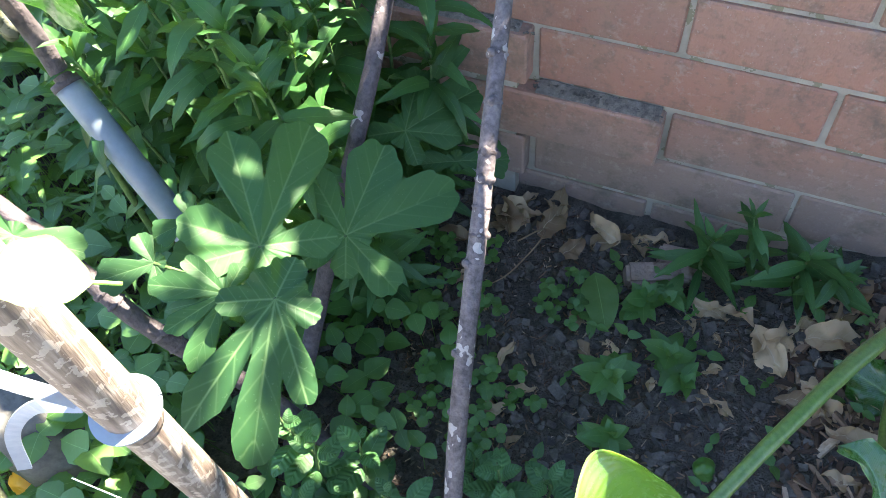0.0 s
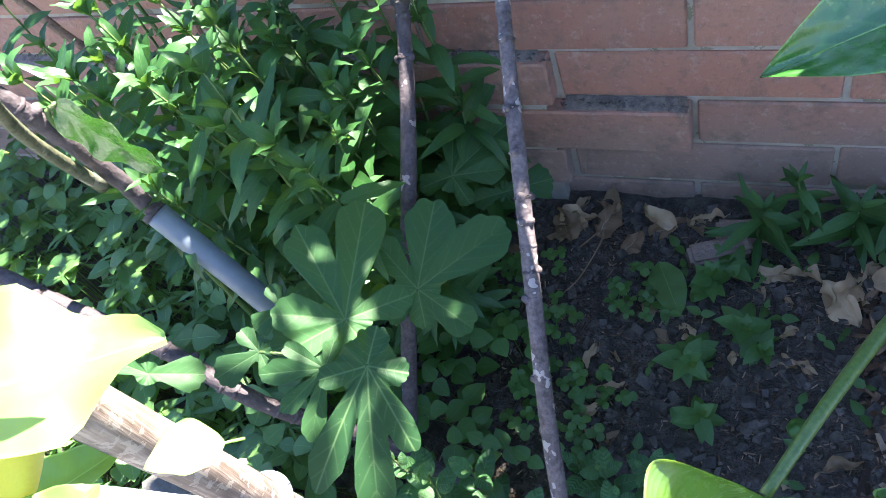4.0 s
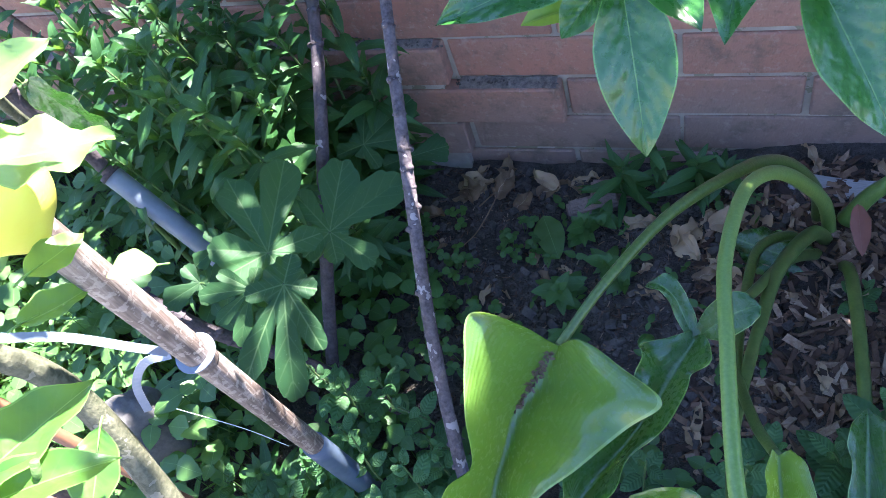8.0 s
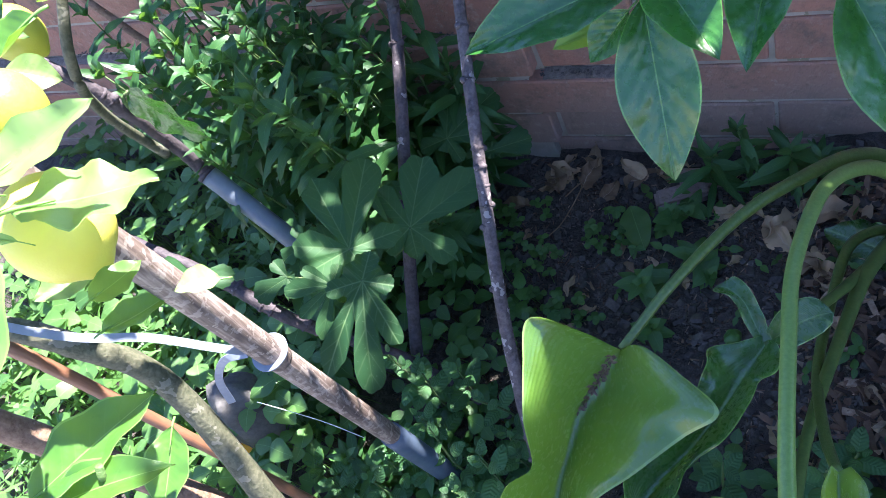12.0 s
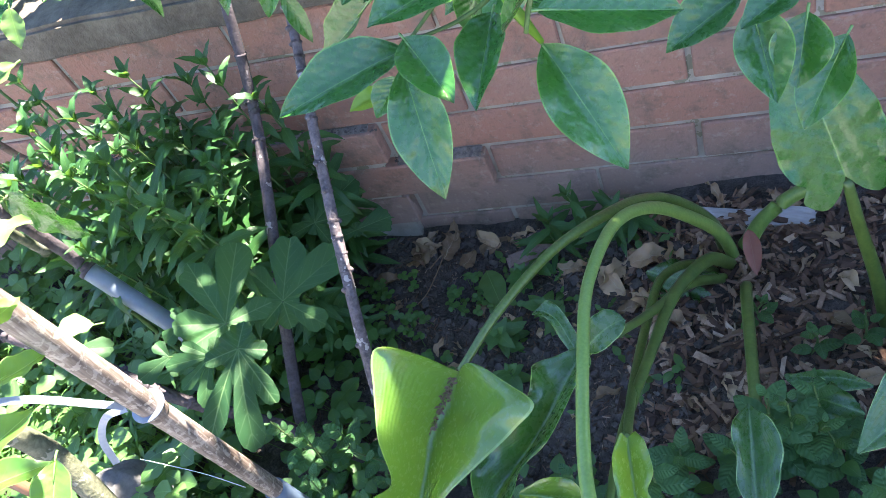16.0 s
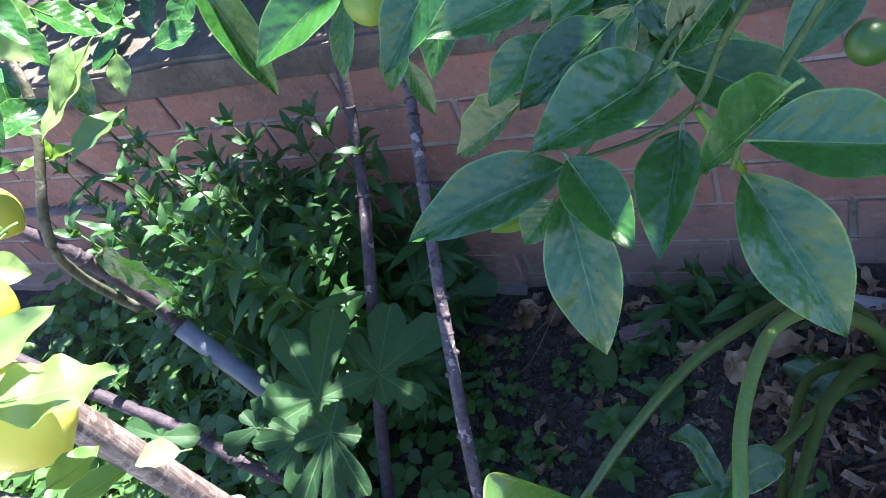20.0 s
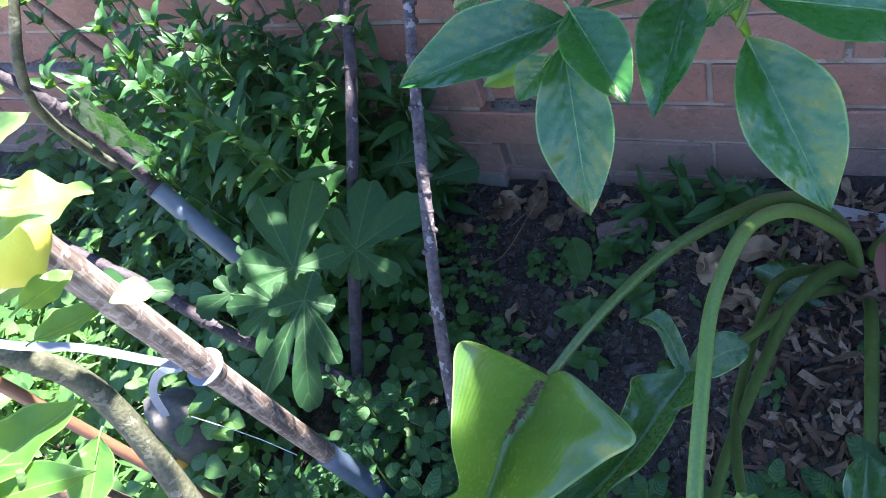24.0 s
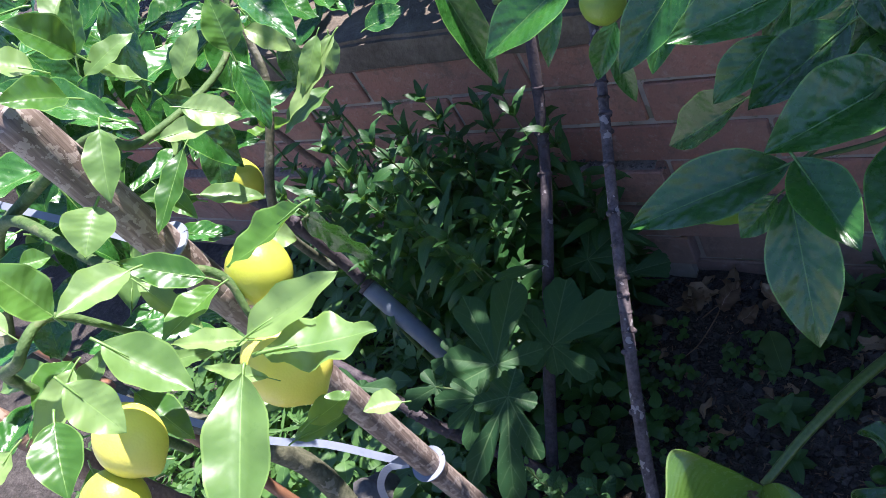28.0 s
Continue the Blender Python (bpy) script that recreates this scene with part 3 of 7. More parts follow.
# ---- fig tree: leaning stems, sleeves and lobed leaves ----
fig = empty("fig_tree", (-0.02, -0.52, 0.0), "young fig tree with bare grey stems and lobed leaves", "fig tree")


def knots(pts, r, count, seed):
    """Leaf scars along a stem."""
    line = smooth_line(pts, 8)
    r0 = random.Random(seed)
    bags = []
    for _ in range(count):
        bag = Bag()
        bags.append(bag)
        i = r0.randrange(1, len(line) - 2)
        d = (line[i + 1] - line[i]).normalized()
        side = d.cross(Vector((r0.uniform(-1, 1), r0.uniform(-1, 1), r0.uniform(-1, 1)))).normalized()
        p = line[i] + side * r * 0.95
        v, fc = tube_data([p - side * r * 0.4, p + side * r * 0.1, p + side * r * 0.55], [r * 0.75, r * 0.62, r * 0.3], sides=6, per=2, rough=0.15, seed=seed + i)
        bag.add(v, fc)
        v, fc = tube_data([line[i] - d * r * 0.25, line[i], line[i] + d * r * 0.25], [r * 1.0, r * 1.2, r * 1.0], sides=10, per=1, ends=False)
        bag.add(v, fc)
    return bags


def fig_stem(pts, r0, r1, mat, seed, count):
    stem = tube("stem", pts, [r0, r1], mat, fig, sides=12, rough=0.05, per=10, seed=seed)
    o = fig.matrix_world.translation
    for bag in knots(pts, (r0 + r1) / 2, count, seed):
        link("leaf_scar", bag.mesh("leaf_scar", o), mat, stem)


fig_stem([(-0.095, -0.46, -0.01), (-0.09, -0.379, 0.103), (-0.087, -0.29, 0.205), (-0.084, -0.192, 0.31), (-0.095, -0.105, 0.38), (-0.09, -0.06, 0.465), (-0.086, -0.03, 0.54), (-0.08, -0.02, 0.62)], 0.0085, 0.0065, M_FIGBARK, 11, 10)
fig_stem([(0.125, -0.56, 0.03), (0.093, -0.439, 0.2), (0.066, -0.314, 0.324), (0.04, -0.2, 0.41), (0.013, -0.081, 0.493), (-0.005, -0.02, 0.56)], 0.0075, 0.0055, M_FIGPALE, 12, 34)
fig_stem([(-0.335, -0.35, 0.56), (-0.306, -0.342, 0.502), (-0.30, -0.325, 0.40), (-0.296, -0.32, 0.325), (-0.26, -0.335, 0.28)], 0.0075, 0.0085, M_FIGBARK, 13, 6)
fig_stem([(-0.46, -0.42, 0.43), (-0.34, -0.43, 0.345), (-0.255, -0.435, 0.285), (-0.18, -0.445, 0.22), (-0.106, -0.423, 0.105), (-0.05, -0.432, 0.07), (0.0, -0.441, 0.045), (0.05, -0.45, -0.01)], 0.0075, 0.0085, M_FIGBARK, 14, 9)
sleeve = tube("sleeve", [(-0.300, -0.319, 0.334), (-0.258, -0.333, 0.286), (-0.214, -0.348, 0.238), (-0.16, -0.37, 0.18)], [0.0125, 0.0122, 0.012], M_PIPE, fig, "grey plastic pipe sleeve", sides=20)
for q0, q1, in (((-0.3025, -0.318, 0.337), (-0.2985, -0.3195, 0.3325)),):
    tube("rim", [q0, q1], [0.0135, 0.0135], M_FIGBARK, fig, "dark rim of the sleeve", sides=20, per=1).parent = sleeve



def fig_leaf_data(centre, ahead, up, size, lobes, seed, droop=0.15):
    """Lobes: (degrees from ahead, length, spread in degrees)."""
    c, up = Vector(centre), Vector(up).normalized()
    y = Vector(ahead)
    y = (y - up * y.dot(up)).normalized()
    x = y.cross(up)
    nt, nr = 240, 9
    r0 = random.Random(seed)
    ph = r0.random() * 6
    verts, uvs, faces = [c], [(0.5, 0.0)], []

    def half(q):
        k = min(1.0, max(0.0, (q - 0.28) / 0.46))
        wide = 0.40 + 0.60 * k * k * (3 - 2 * k)
        return wide if q < 0.72 else max(0.0, 1 - ((q - 0.72) / 0.28) ** 2.2) ** 0.55

    edge = []
    for i in range(nt):
        g = 360.0 * i / nt
        rad = 0.21
        for k, (a, ln, sp) in enumerate(lobes):
            d = math.radians(abs((g - a + 180) % 360 - 180))
            w = ln * sp * 0.0084
            r = ln
            while r > rad:
                al, pe = r * math.cos(d), r * math.sin(d)
                if al > 0 and pe <= w * half(al / ln) * (1 + 0.22 * abs(math.sin(al / ln * 8 + ph + k))):
                    rad = r
                    break
                r -= 0.006
        edge.append(rad)
    soft = [(edge[i - 1] + 2 * edge[i] + edge[(i + 1) % nt]) / 4 for i in range(nt)]
    for k in range(1, nr + 1):
        s = k / nr
        for i in range(nt):
            g = 360.0 * i / nt
            rad = soft[i] * (1 + 0.04 * (abs(math.sin(i * 0.42 + ph)) + 0.6 * abs(math.sin(i * 0.23))) * s)
            h = size * rad * s
            th = math.radians(g)
            near = min(lobes, key=lambda q: abs((g - q[0] + 180) % 360 - 180))
            d = math.radians(min(89.0, abs((g - near[0] + 180) % 360 - 180)))
            pe, al = rad * s * math.sin(d), rad * s * math.cos(d) / near[1]
            z = -droop * size * (s * rad) ** 2 + 0.22 * size * min(pe, 0.22) + 0.022 * size * math.sin(5 * th + ph) * s * s + 0.016 * size * math.sin(11 * th + ph) * s**3
            verts.append(c + (y * math.cos(th) - x * math.sin(th)) * h + up * z)
            uvs.append((0.5 + 0.5 * min(1.0, pe / 0.26), min(1.0, al)))
    for i in range(nt):
        faces.append((0, 1 + i, 1 + (i + 1) % nt))
    for k in range(nr - 1):
        for i in range(nt):
            a, b = 1 + k * nt + i, 1 + k * nt + (i + 1) % nt
            faces.append((a, a + nt, b + nt, b))
    return verts, faces, uvs


def fig_leaf(centre, ahead, up, size, lobes, seed, stalk_to=None, droop=0.15):
    o = fig.matrix_world.translation
    bag = Bag()
    bag.add(*fig_leaf_data(centre, ahead, up, size, lobes, seed, droop))
    ob = link("leaf", bag.mesh("leaf", o), M_FIG, fig)
    if stalk_to:
        tube("leaf_stalk", [stalk_to, tuple((Vector(stalk_to) + Vector(centre)) / 2 - Vector((0, 0, 0.008))), centre], [0.0022, 0.0016], M_TWIG, fig, sides=6, per=4)
    return ob


fig_leaf((-0.083, -0.386, 0.297), (-0.06, 0.96, 0.29), (0.46, -0.23, 0.86), 0.107, [(0, 1.0, 22), (36, 0.86, 22), (94, 0.56, 30), (128, 0.44, 34), (227, 0.3, 40), (300, 0.54, 27)], 1, (-0.09, -0.399, 0.262))
fig_leaf((-0.055, -0.319, 0.243), (0.06, 0.89, 0.46), (0.34, -0.45, 0.83), 0.099, [(0, 0.84, 29), (317, 1.0, 25), (245, 0.62, 27), (202, 0.36, 34), (144, 0.4, 34), (52, 0.6, 28)], 2, (-0.077, -0.347, 0.22))
fig_leaf((-0.078, -0.436, 0.306), (-0.5, -0.87, -0.02), (0.35, -0.22, 0.91), 0.055, [(0, 0.84, 19), (318, 0.95, 21), (285, 0.7, 21), (209, 0.42, 34), (92, 0.42, 34), (34, 1.0, 19)], 3, (-0.09, -0.399, 0.262))
fig_leaf((-0.039, -0.431, 0.313), (0.21, -0.94, -0.29), (0.32, -0.21, 0.92), 0.108, [(4, 1.0, 15), (336, 0.9, 16), (30, 0.66, 17), (80, 0.3, 36), (168, 0.3, 40), (285, 0.36, 30)], 4, (-0.09, -0.399, 0.262), droop=0.32)
fig_leaf((-0.089, -0.142, 0.188), (0.61, 0.73, 0.32), (0.27, -0.41, 0.87), 0.088, [(0, 1.0, 28), (43, 0.78, 28), (322, 0.64, 28), (257, 0.42, 30), (154, 0.42, 36)], 5, None)
fig_leaf((-0.115, -0.36, 0.245), (-0.75, -0.6, 0.1), (0.39, -0.3, 0.87), 0.07, [(0, 1.0, 34), (50, 0.75, 32), (310, 0.8, 32), (180, 0.4, 40)], 15, (-0.09, -0.399, 0.262))
fig_leaf((-0.154, -0.379, 0.288), (-0.58, -0.81, 0.06), (0.39, -0.26, 0.88), 0.029, [(0, 1.0, 40), (259, 0.83, 36), (192, 0.78, 40)], 6, (-0.09, -0.399, 0.262))
fig_leaf((-0.164, -0.419, 0.278), (-0.62, -0.76, 0.19), (0.4, -0.22, 0.89), 0.042, [(0, 1.0, 36), (281, 0.62, 36), (85, 0.61, 36)], 7, (-0.09, -0.399, 0.262))
fig_leaf((-0.037, -0.135, 0.155), (0.9, 0.45, 0), (0.22, -0.41, 0.89), 0.053, [(0, 1.0, 40), (178, 0.66, 40)], 8, None)
fig_leaf((-0.094, -0.522, 0.467), (0.75, 0.37, -0.55), (0.48, -0.17, 0.86), 0.033, [(0, 0.97, 36), (158, 1.0, 30)], 9, None)


# ---- bamboo stake and its ties ----
bamboo = empty("bamboo_stake", (0.045, -0.584, 0.0), "weathered bamboo stake with a pale node and blue-grey foot sleeve", "stake")


def bamboo_build():
    def on(z, side=0.0):
        return (0.011 + 0.0427 * (z - 0.458), -0.5756 - 0.0835 * (z - 0.458), z)
    o = bamboo.matrix_world.translation
    pts = [on(z) for z in (0.2, 0.28, 0.38, 0.458, 0.56, 0.68, 0.8, 0.905)]
    v, fc = tube_data(pts, [0.0104, 0.0108, 0.0112, 0.0114, 0.0116], sides=24, per=8, rough=0.006)
    cane = link("cane", from_data("cane", [q - o for q in v], fc), M_BAMBOO, bamboo)
    for z in (0.452, 0.74):
        v, fc = tube_data([on(z - 0.008), on(z), on(z + 0.006)], [0.0113, 0.0124, 0.0113], sides=24, per=4)
        link("node", from_data("node", [w - o for w in v], fc), M_BAMBOO, cane, "swollen bamboo node")
    v, fc = tube_data([on(-0.02), on(0.12), on(0.222)], [0.0128, 0.0128, 0.0126], sides=20, per=4)
    link("foot_sleeve", from_data("foot_sleeve", [w - o for w in v], fc), M_BLUEPIPE, bamboo, "blue-grey plastic sleeve")


bamboo_build()


def strip(name, pts, width, up, label, thick=0.0012):
    line = smooth_line(pts, 6)
    o = Vector(pts[0])
    verts, faces = [], []
    n = len(line)
    for i, q in enumerate(line):
        d = (line[min(i + 1, n - 1)] - line[max(i - 1, 0)]).normalized()
        a = d.cross(Vector(up)).normalized() * width / 2
        b = d.cross(a).normalized() * thick / 2
        for s in (a + b, -a + b, -a - b, a - b):
            verts.append(q + s - o)
    for i in range(n - 1):
        for s in range(4):
            t = (s + 1) % 4
            faces.append((4 * i + s, 4 * i + t, 4 * i + 4 + t, 4 * i + 4 + s))
    faces += [(0, 1, 2, 3), (4 * n - 1, 4 * n - 2, 4 * n - 3, 4 * n - 4)]
    ob = link(name, from_data(name, verts, faces, smooth=False), M_TIE)
    ob.location = o
    return tagged(ob, label, "plastic tie")


strip("plastic_tie", [(-0.30, -0.66, 0.70), (-0.111, -0.63, 0.57), (-0.045, -0.604, 0.525), (-0.012, -0.592, 0.494), (0.0, -0.584, 0.474)], 0.0065, (0.35, -0.35, 0.8), "flat grey plastic tie pulled to the bamboo stake")
strip("plastic_tie", [(0.0, -0.584, 0.47), (-0.02, -0.592, 0.468), (-0.042, -0.60, 0.44), (-0.055, -0.605, 0.40)], 0.0065, (0.6, -0.5, 0.5), "loose end of a grey plastic tie")
strip("plastic_tie", [(0.03, -0.60, 0.777), (-0.05, -0.60, 0.80), (-0.14, -0.6, 0.82), (-0.3, -0.6, 0.86)], 0.005, (0.35, -0.35, 0.8), "flat grey plastic tie near the top of the stake")


def tie_ring(at, axis, r, name="plastic_tie"):
    d = Vector(axis).normalized()
    a = d.orthogonal().normalized()
    b = d.cross(a)
    pts = [Vector(at) + (a * math.cos(g) + b * math.sin(g)) * r for g in [2 * math.pi * i / 20 for i in range(21)]]
    return strip(name, pts, 0.0065, d, "grey plastic tie wound round the bamboo stake")


tie_ring((0.0111, -0.5757, 0.459), (0.02, -0.12, 1), 0.0127)
tie_ring((0.0252, -0.6034, 0.79), (0.1, -0.15, 1), 0.0128)
web = tube("cobweb_thread", [(-0.03, -0.60, 0.40), (0.0, -0.59, 0.345), (0.02, -0.585, 0.30)], [0.0004, 0.0004], M_WEB, sides=4)
tagged(web, "fine cobweb thread beside the bamboo stake", "cobweb")

# ---- lemon tree ----
lemon = empty("lemon_tree", (-0.07, -0.70, 0.0), "lemon tree with ripe yellow fruit in full sun", "lemon tree")


def lemon_leaf(base, tip, width, up, mat=None, **kw):
    kw.setdefault("fold", rng.uniform(0.25, 0.6))
    kw.setdefault("bend", rng.uniform(-0.12, 0.16))
    kw.setdefault("wave", 0.028)
    up = Vector(up).normalized() + Vector((rng.uniform(-0.35, 0.25), rng.uniform(0.0, 0.55), rng.uniform(0.1, 0.7)))
    kw.setdefault("serr", 0.03)
    if mat is None and rng.random() < 0.4:
        mat = M_LEMON_DEEP
    kw.setdefault("prof", prof_lemon)
    return leaf_ob("leaf", lemon, base, tip, width, up, mat or M_LEMON_LEAF, stalk=0.006, teeth=16, n=16, seed=rng.randrange(999), **kw)


def fruit(parent, centre, r, stretch, axis, mat, name="lemon", nipple=0.16):
    o = parent.matrix_world.translation
    d = Vector(axis).normalized()
    a = d.orthogonal().normalized()
    b = d.cross(a)
    verts, faces = [], []
    nu, nv = 28, 20
    for i in range(nv + 1):
        g = math.pi * i / nv
        y = -math.cos(g)
        rr = math.sin(g)
        y2 = y * stretch
        if y > 0.9:
            y2 += nipple * ((y - 0.9) / 0.1) ** 1.5
        for k in range(nu):
            t = 2 * math.pi * k / nu
            w = r * rr * (1 + 0.015 * math.sin(3 * t + i * 0.3))
            verts.append(Vector(centre) + (a * math.cos(t) + b * math.sin(t)) * w + d * (r * y2) - o)
    for i in range(nv):
        for k in range(nu):
            faces.append((i * nu + k, i * nu + (k + 1) % nu, (i + 1) * nu + (k + 1) % nu, (i + 1) * nu + k))
    return link(name, from_data(name, verts, faces), mat, parent)


tube("trunk", [(-0.075, -0.69, -0.02), (-0.085, -0.665, 0.2), (-0.127, -0.603, 0.398), (-0.15, -0.612, 0.5), (-0.2, -0.625, 0.56), (-0.32, -0.64, 0.66), (-0.45, -0.66, 0.8)], [0.015, 0.012, 0.010, 0.009, 0.008], M_TRUNK, lemon, "ribbed greenish bark", sides=14, rough=0.05, ribs=0.04, per=8)
tube("limb", [(-0.12, -0.68, 0.05), (-0.163, -0.668, 0.188), (-0.235, -0.676, 0.397), (-0.26, -0.686, 0.5), (-0.3, -0.70, 0.66)], [0.016, 0.014, 0.012], M_BROWN, lemon, "brown branch", sides=14, rough=0.05, per=8)
tube("branch", [(-0.32, -0.64, 0.66), (-0.1, -0.62, 0.82), (0.045, -0.64, 0.82), (0.075, -0.615, 0.785), (0.085, -0.622, 0.757)], [0.005, 0.003, 0.0022], M_TWIG, lemon, sides=8, per=8)
tube("branch", [(-0.1, -0.66, 0.6), (-0.02, -0.70, 0.78), (0.045, -0.702, 0.826), (0.049, -0.678, 0.829), (0.055, -0.66, 0.79)], [0.004, 0.003, 0.0018], M_TWIG, lemon, sides=8, per=8)
tube("branch", [(-0.1, -0.62, 0.82), (0.02, -0.59, 0.86), (0.041, -0.577, 0.846), (0.04, -0.5, 0.839), (0.03, -0.45, 0.88)], [0.004, 0.0025, 0.0016], M_TWIG, lemon, sides=8, per=8)
tube("branch", [(0.08, -0.78, 0.45), (0.10, -0.74, 0.6), (0.118, -0.715, 0.66)], [0.003, 0.002], M_TWIG, lemon, sides=8, per=6)
tube("branch", [(-0.30, -0.34, 0.40), (-0.26, -0.38, 0.52), (-0.195, -0.40, 0.61), (-0.173, -0.336, 0.70), (-0.2, -0.30, 0.78)], [0.006, 0.005, 0.004], M_TRUNK, lemon, sides=8, per=8)
cane = tube("garden_cane", [(-0.30, -0.63, 0.68), (-0.199, -0.63, 0.529), (-0.183, -0.626, 0.424), (-0.127, -0.626, 0.168), (-0.1, -0.626, -0.02)], [0.0065, 0.006, 0.006], M_REDROD, sides=12)
tagged(cane, "thin red-brown garden cane leaning in the bed", "cane")
fruit(lemon, (0.084, -0.626, 0.718), 0.0255, 1.06, (0.45, -0.25, -0.85), M_LEMON)
fruit(lemon, (0.080, -0.598, 0.765), 0.0185, 1.1, (-0.2, -0.2, -0.9), M_LEMON_GREEN)
fruit(lemon, (0.082, -0.708, 0.775), 0.0165, 1.15, (0.5, -0.3, -0.8), M_LEMON)
fruit(lemon, (0.076, -0.735, 0.757), 0.0165, 1.1, (0.3, -0.5, -0.8), M_LEMON_GREEN)
fruit(lemon, (-0.115, -0.462, 0.694), 0.019, 1.15, (0.3, 0.1, -0.9), M_LEMON_GREEN)
lemon_leaf((0.102, -0.631, 0.804), (0.078, -0.647, 0.834), 0.019, (0.69, -0.25, 0.68))
lemon_leaf((0.109, -0.642, 0.768), (0.095, -0.665, 0.795), 0.015, (0.64, -0.22, 0.74))
lemon_leaf((0.094, -0.684, 0.825), (0.127, -0.683, 0.792), 0.027, (0.68, -0.17, 0.72))
lemon_leaf((0.106, -0.709, 0.834), (0.122, -0.713, 0.806), 0.022, (0.69, -0.11, 0.71))
lemon_leaf((0.107, -0.723, 0.828), (0.125, -0.746, 0.813), 0.023, (0.7, -0.06, 0.71))
lemon_leaf((0.089, -0.649, 0.832), (0.084, -0.685, 0.844), 0.022, (0.72, -0.2, 0.66))
lemon_leaf((0.09, -0.625, 0.788), (0.077, -0.662, 0.789), 0.020, (0.66, -0.23, 0.71))
lemon_leaf((0.072, -0.577, 0.84), (0.072, -0.62, 0.822), 0.015, (0.69, -0.32, 0.65))
lemon_leaf((0.075, -0.604, 0.88), (0.084, -0.63, 0.857), 0.018, (0.74, -0.31, 0.6))
lemon_leaf((0.073, -0.632, 0.857), (0.079, -0.655, 0.848), 0.026, (0.74, -0.25, 0.63))
lemon_leaf((0.069, -0.515, 0.851), (0.066, -0.503, 0.88), 0.023, (0.67, -0.47, 0.57))
lemon_leaf((0.058, -0.545, 0.859), (0.067, -0.521, 0.874), 0.016, (0.69, -0.43, 0.58))
lemon_leaf((0.065, -0.559, 0.852), (0.084, -0.545, 0.831), 0.019, (0.67, -0.4, 0.62))
lemon_leaf((0.058, -0.577, 0.847), (0.078, -0.551, 0.835), 0.014, (0.69, -0.38, 0.62))
lemon_leaf((0.065, -0.582, 0.906), (0.062, -0.597, 0.937), 0.022, (0.78, -0.37, 0.5))
lemon_leaf((0.057, -0.58, 0.902), (0.06, -0.561, 0.926), 0.017, (0.76, -0.4, 0.51))
lemon_leaf((0.056, -0.598, 0.912), (0.047, -0.61, 0.928), 0.018, (0.8, -0.33, 0.5))
lemon_leaf((0.05, -0.579, 0.892), (0.065, -0.551, 0.894), 0.014, (0.74, -0.4, 0.54))
lemon_leaf((0.07, -0.602, 0.897), (0.065, -0.626, 0.916), 0.020, (0.78, -0.32, 0.53))
lemon_leaf((0.118, -0.653, 0.752), (0.105, -0.666, 0.78), 0.009, (0.62, -0.2, 0.76))
lemon_leaf((0.104, -0.652, 0.698), (0.117, -0.626, 0.694), 0.020, (0.54, -0.21, 0.81))
lemon_leaf((0.083, -0.685, 0.845), (0.078, -0.686, 0.882), 0.024, (0.76, -0.17, 0.62))
lemon_leaf((0.067, -0.673, 0.864), (0.073, -0.663, 0.858), 0.011, (0.76, -0.2, 0.62))
lemon_leaf((0.041, -0.588, 0.823), (0.06, -0.593, 0.803), 0.013, (0.69, -0.31, 0.65))
lemon_leaf((0.056, -0.56, 0.873), (0.053, -0.574, 0.891), 0.015, (0.73, -0.38, 0.56))
lemon_leaf((-0.028, -0.428, 0.812), (-0.008, -0.42, 0.783), 0.021, (0.64, -0.48, 0.6))
lemon_leaf((-0.008, -0.392, 0.775), (-0.019, -0.424, 0.748), 0.017, (0.6, -0.48, 0.64))
lemon_leaf((0, -0.385, 0.769), (-0.029, -0.445, 0.739), 0.020, (0.6, -0.47, 0.64))
lemon_leaf((-0.016, -0.546, 0.77), (0.011, -0.525, 0.744), 0.017, (0.65, -0.34, 0.68))
lemon_leaf((0.086, -0.739, 0.824), (0.086, -0.759, 0.822), 0.016, (0.72, -0.03, 0.69))
lemon_leaf((0.066, -0.694, 0.813), (0.066, -0.733, 0.803), 0.018, (0.72, -0.1, 0.69))
lemon_leaf((0.096, -0.749, 0.666), (0.085, -0.754, 0.679), 0.027, (0.63, -0.01, 0.78))
lemon_leaf((0.105, -0.75, 0.67), (0.14, -0.747, 0.648), 0.026, (0.58, -0.02, 0.81))
lemon_leaf((0.059, -0.671, 0.569), (0.067, -0.719, 0.553), 0.031, (0.54, -0.09, 0.84))
lemon_leaf((0.097, -0.658, 0.757), (0.117, -0.715, 0.724), 0.016, (0.69, -0.16, 0.71))
lemon_leaf((0.08, -0.589, 0.607), (0.062, -0.606, 0.618), 0.021, (0.56, -0.26, 0.79))
lemon_leaf((-0.007, -0.63, 0.594), (0.017, -0.591, 0.581), 0.024, (0.59, -0.21, 0.78))
lemon_leaf((0.001, -0.601, 0.63), (-0.017, -0.634, 0.64), 0.023, (0.64, -0.21, 0.74))
lemon_leaf((0.057, -0.572, 0.766), (0.071, -0.562, 0.748), 0.019, (0.68, -0.37, 0.63))
lemon_leaf((0.110, -0.642, 0.757), (0.152, -0.607, 0.735), 0.042, (0.45, -0.3, 0.85), wave=0.05, fold=0.15)
lemon_leaf((0.116, -0.645, 0.776), (0.157, -0.605, 0.782), 0.024, (0.5, -0.4, 0.7), fold=0.6)
lemon_leaf((0.127, -0.663, 0.774), (0.155, -0.733, 0.745), 0.034, (0.6, -0.3, 0.75), bend=.05)
lemon_leaf((0.136, -0.585, 0.806), (0.098, -0.618, 0.796), 0.026, (0.57, -0.3, 0.76))
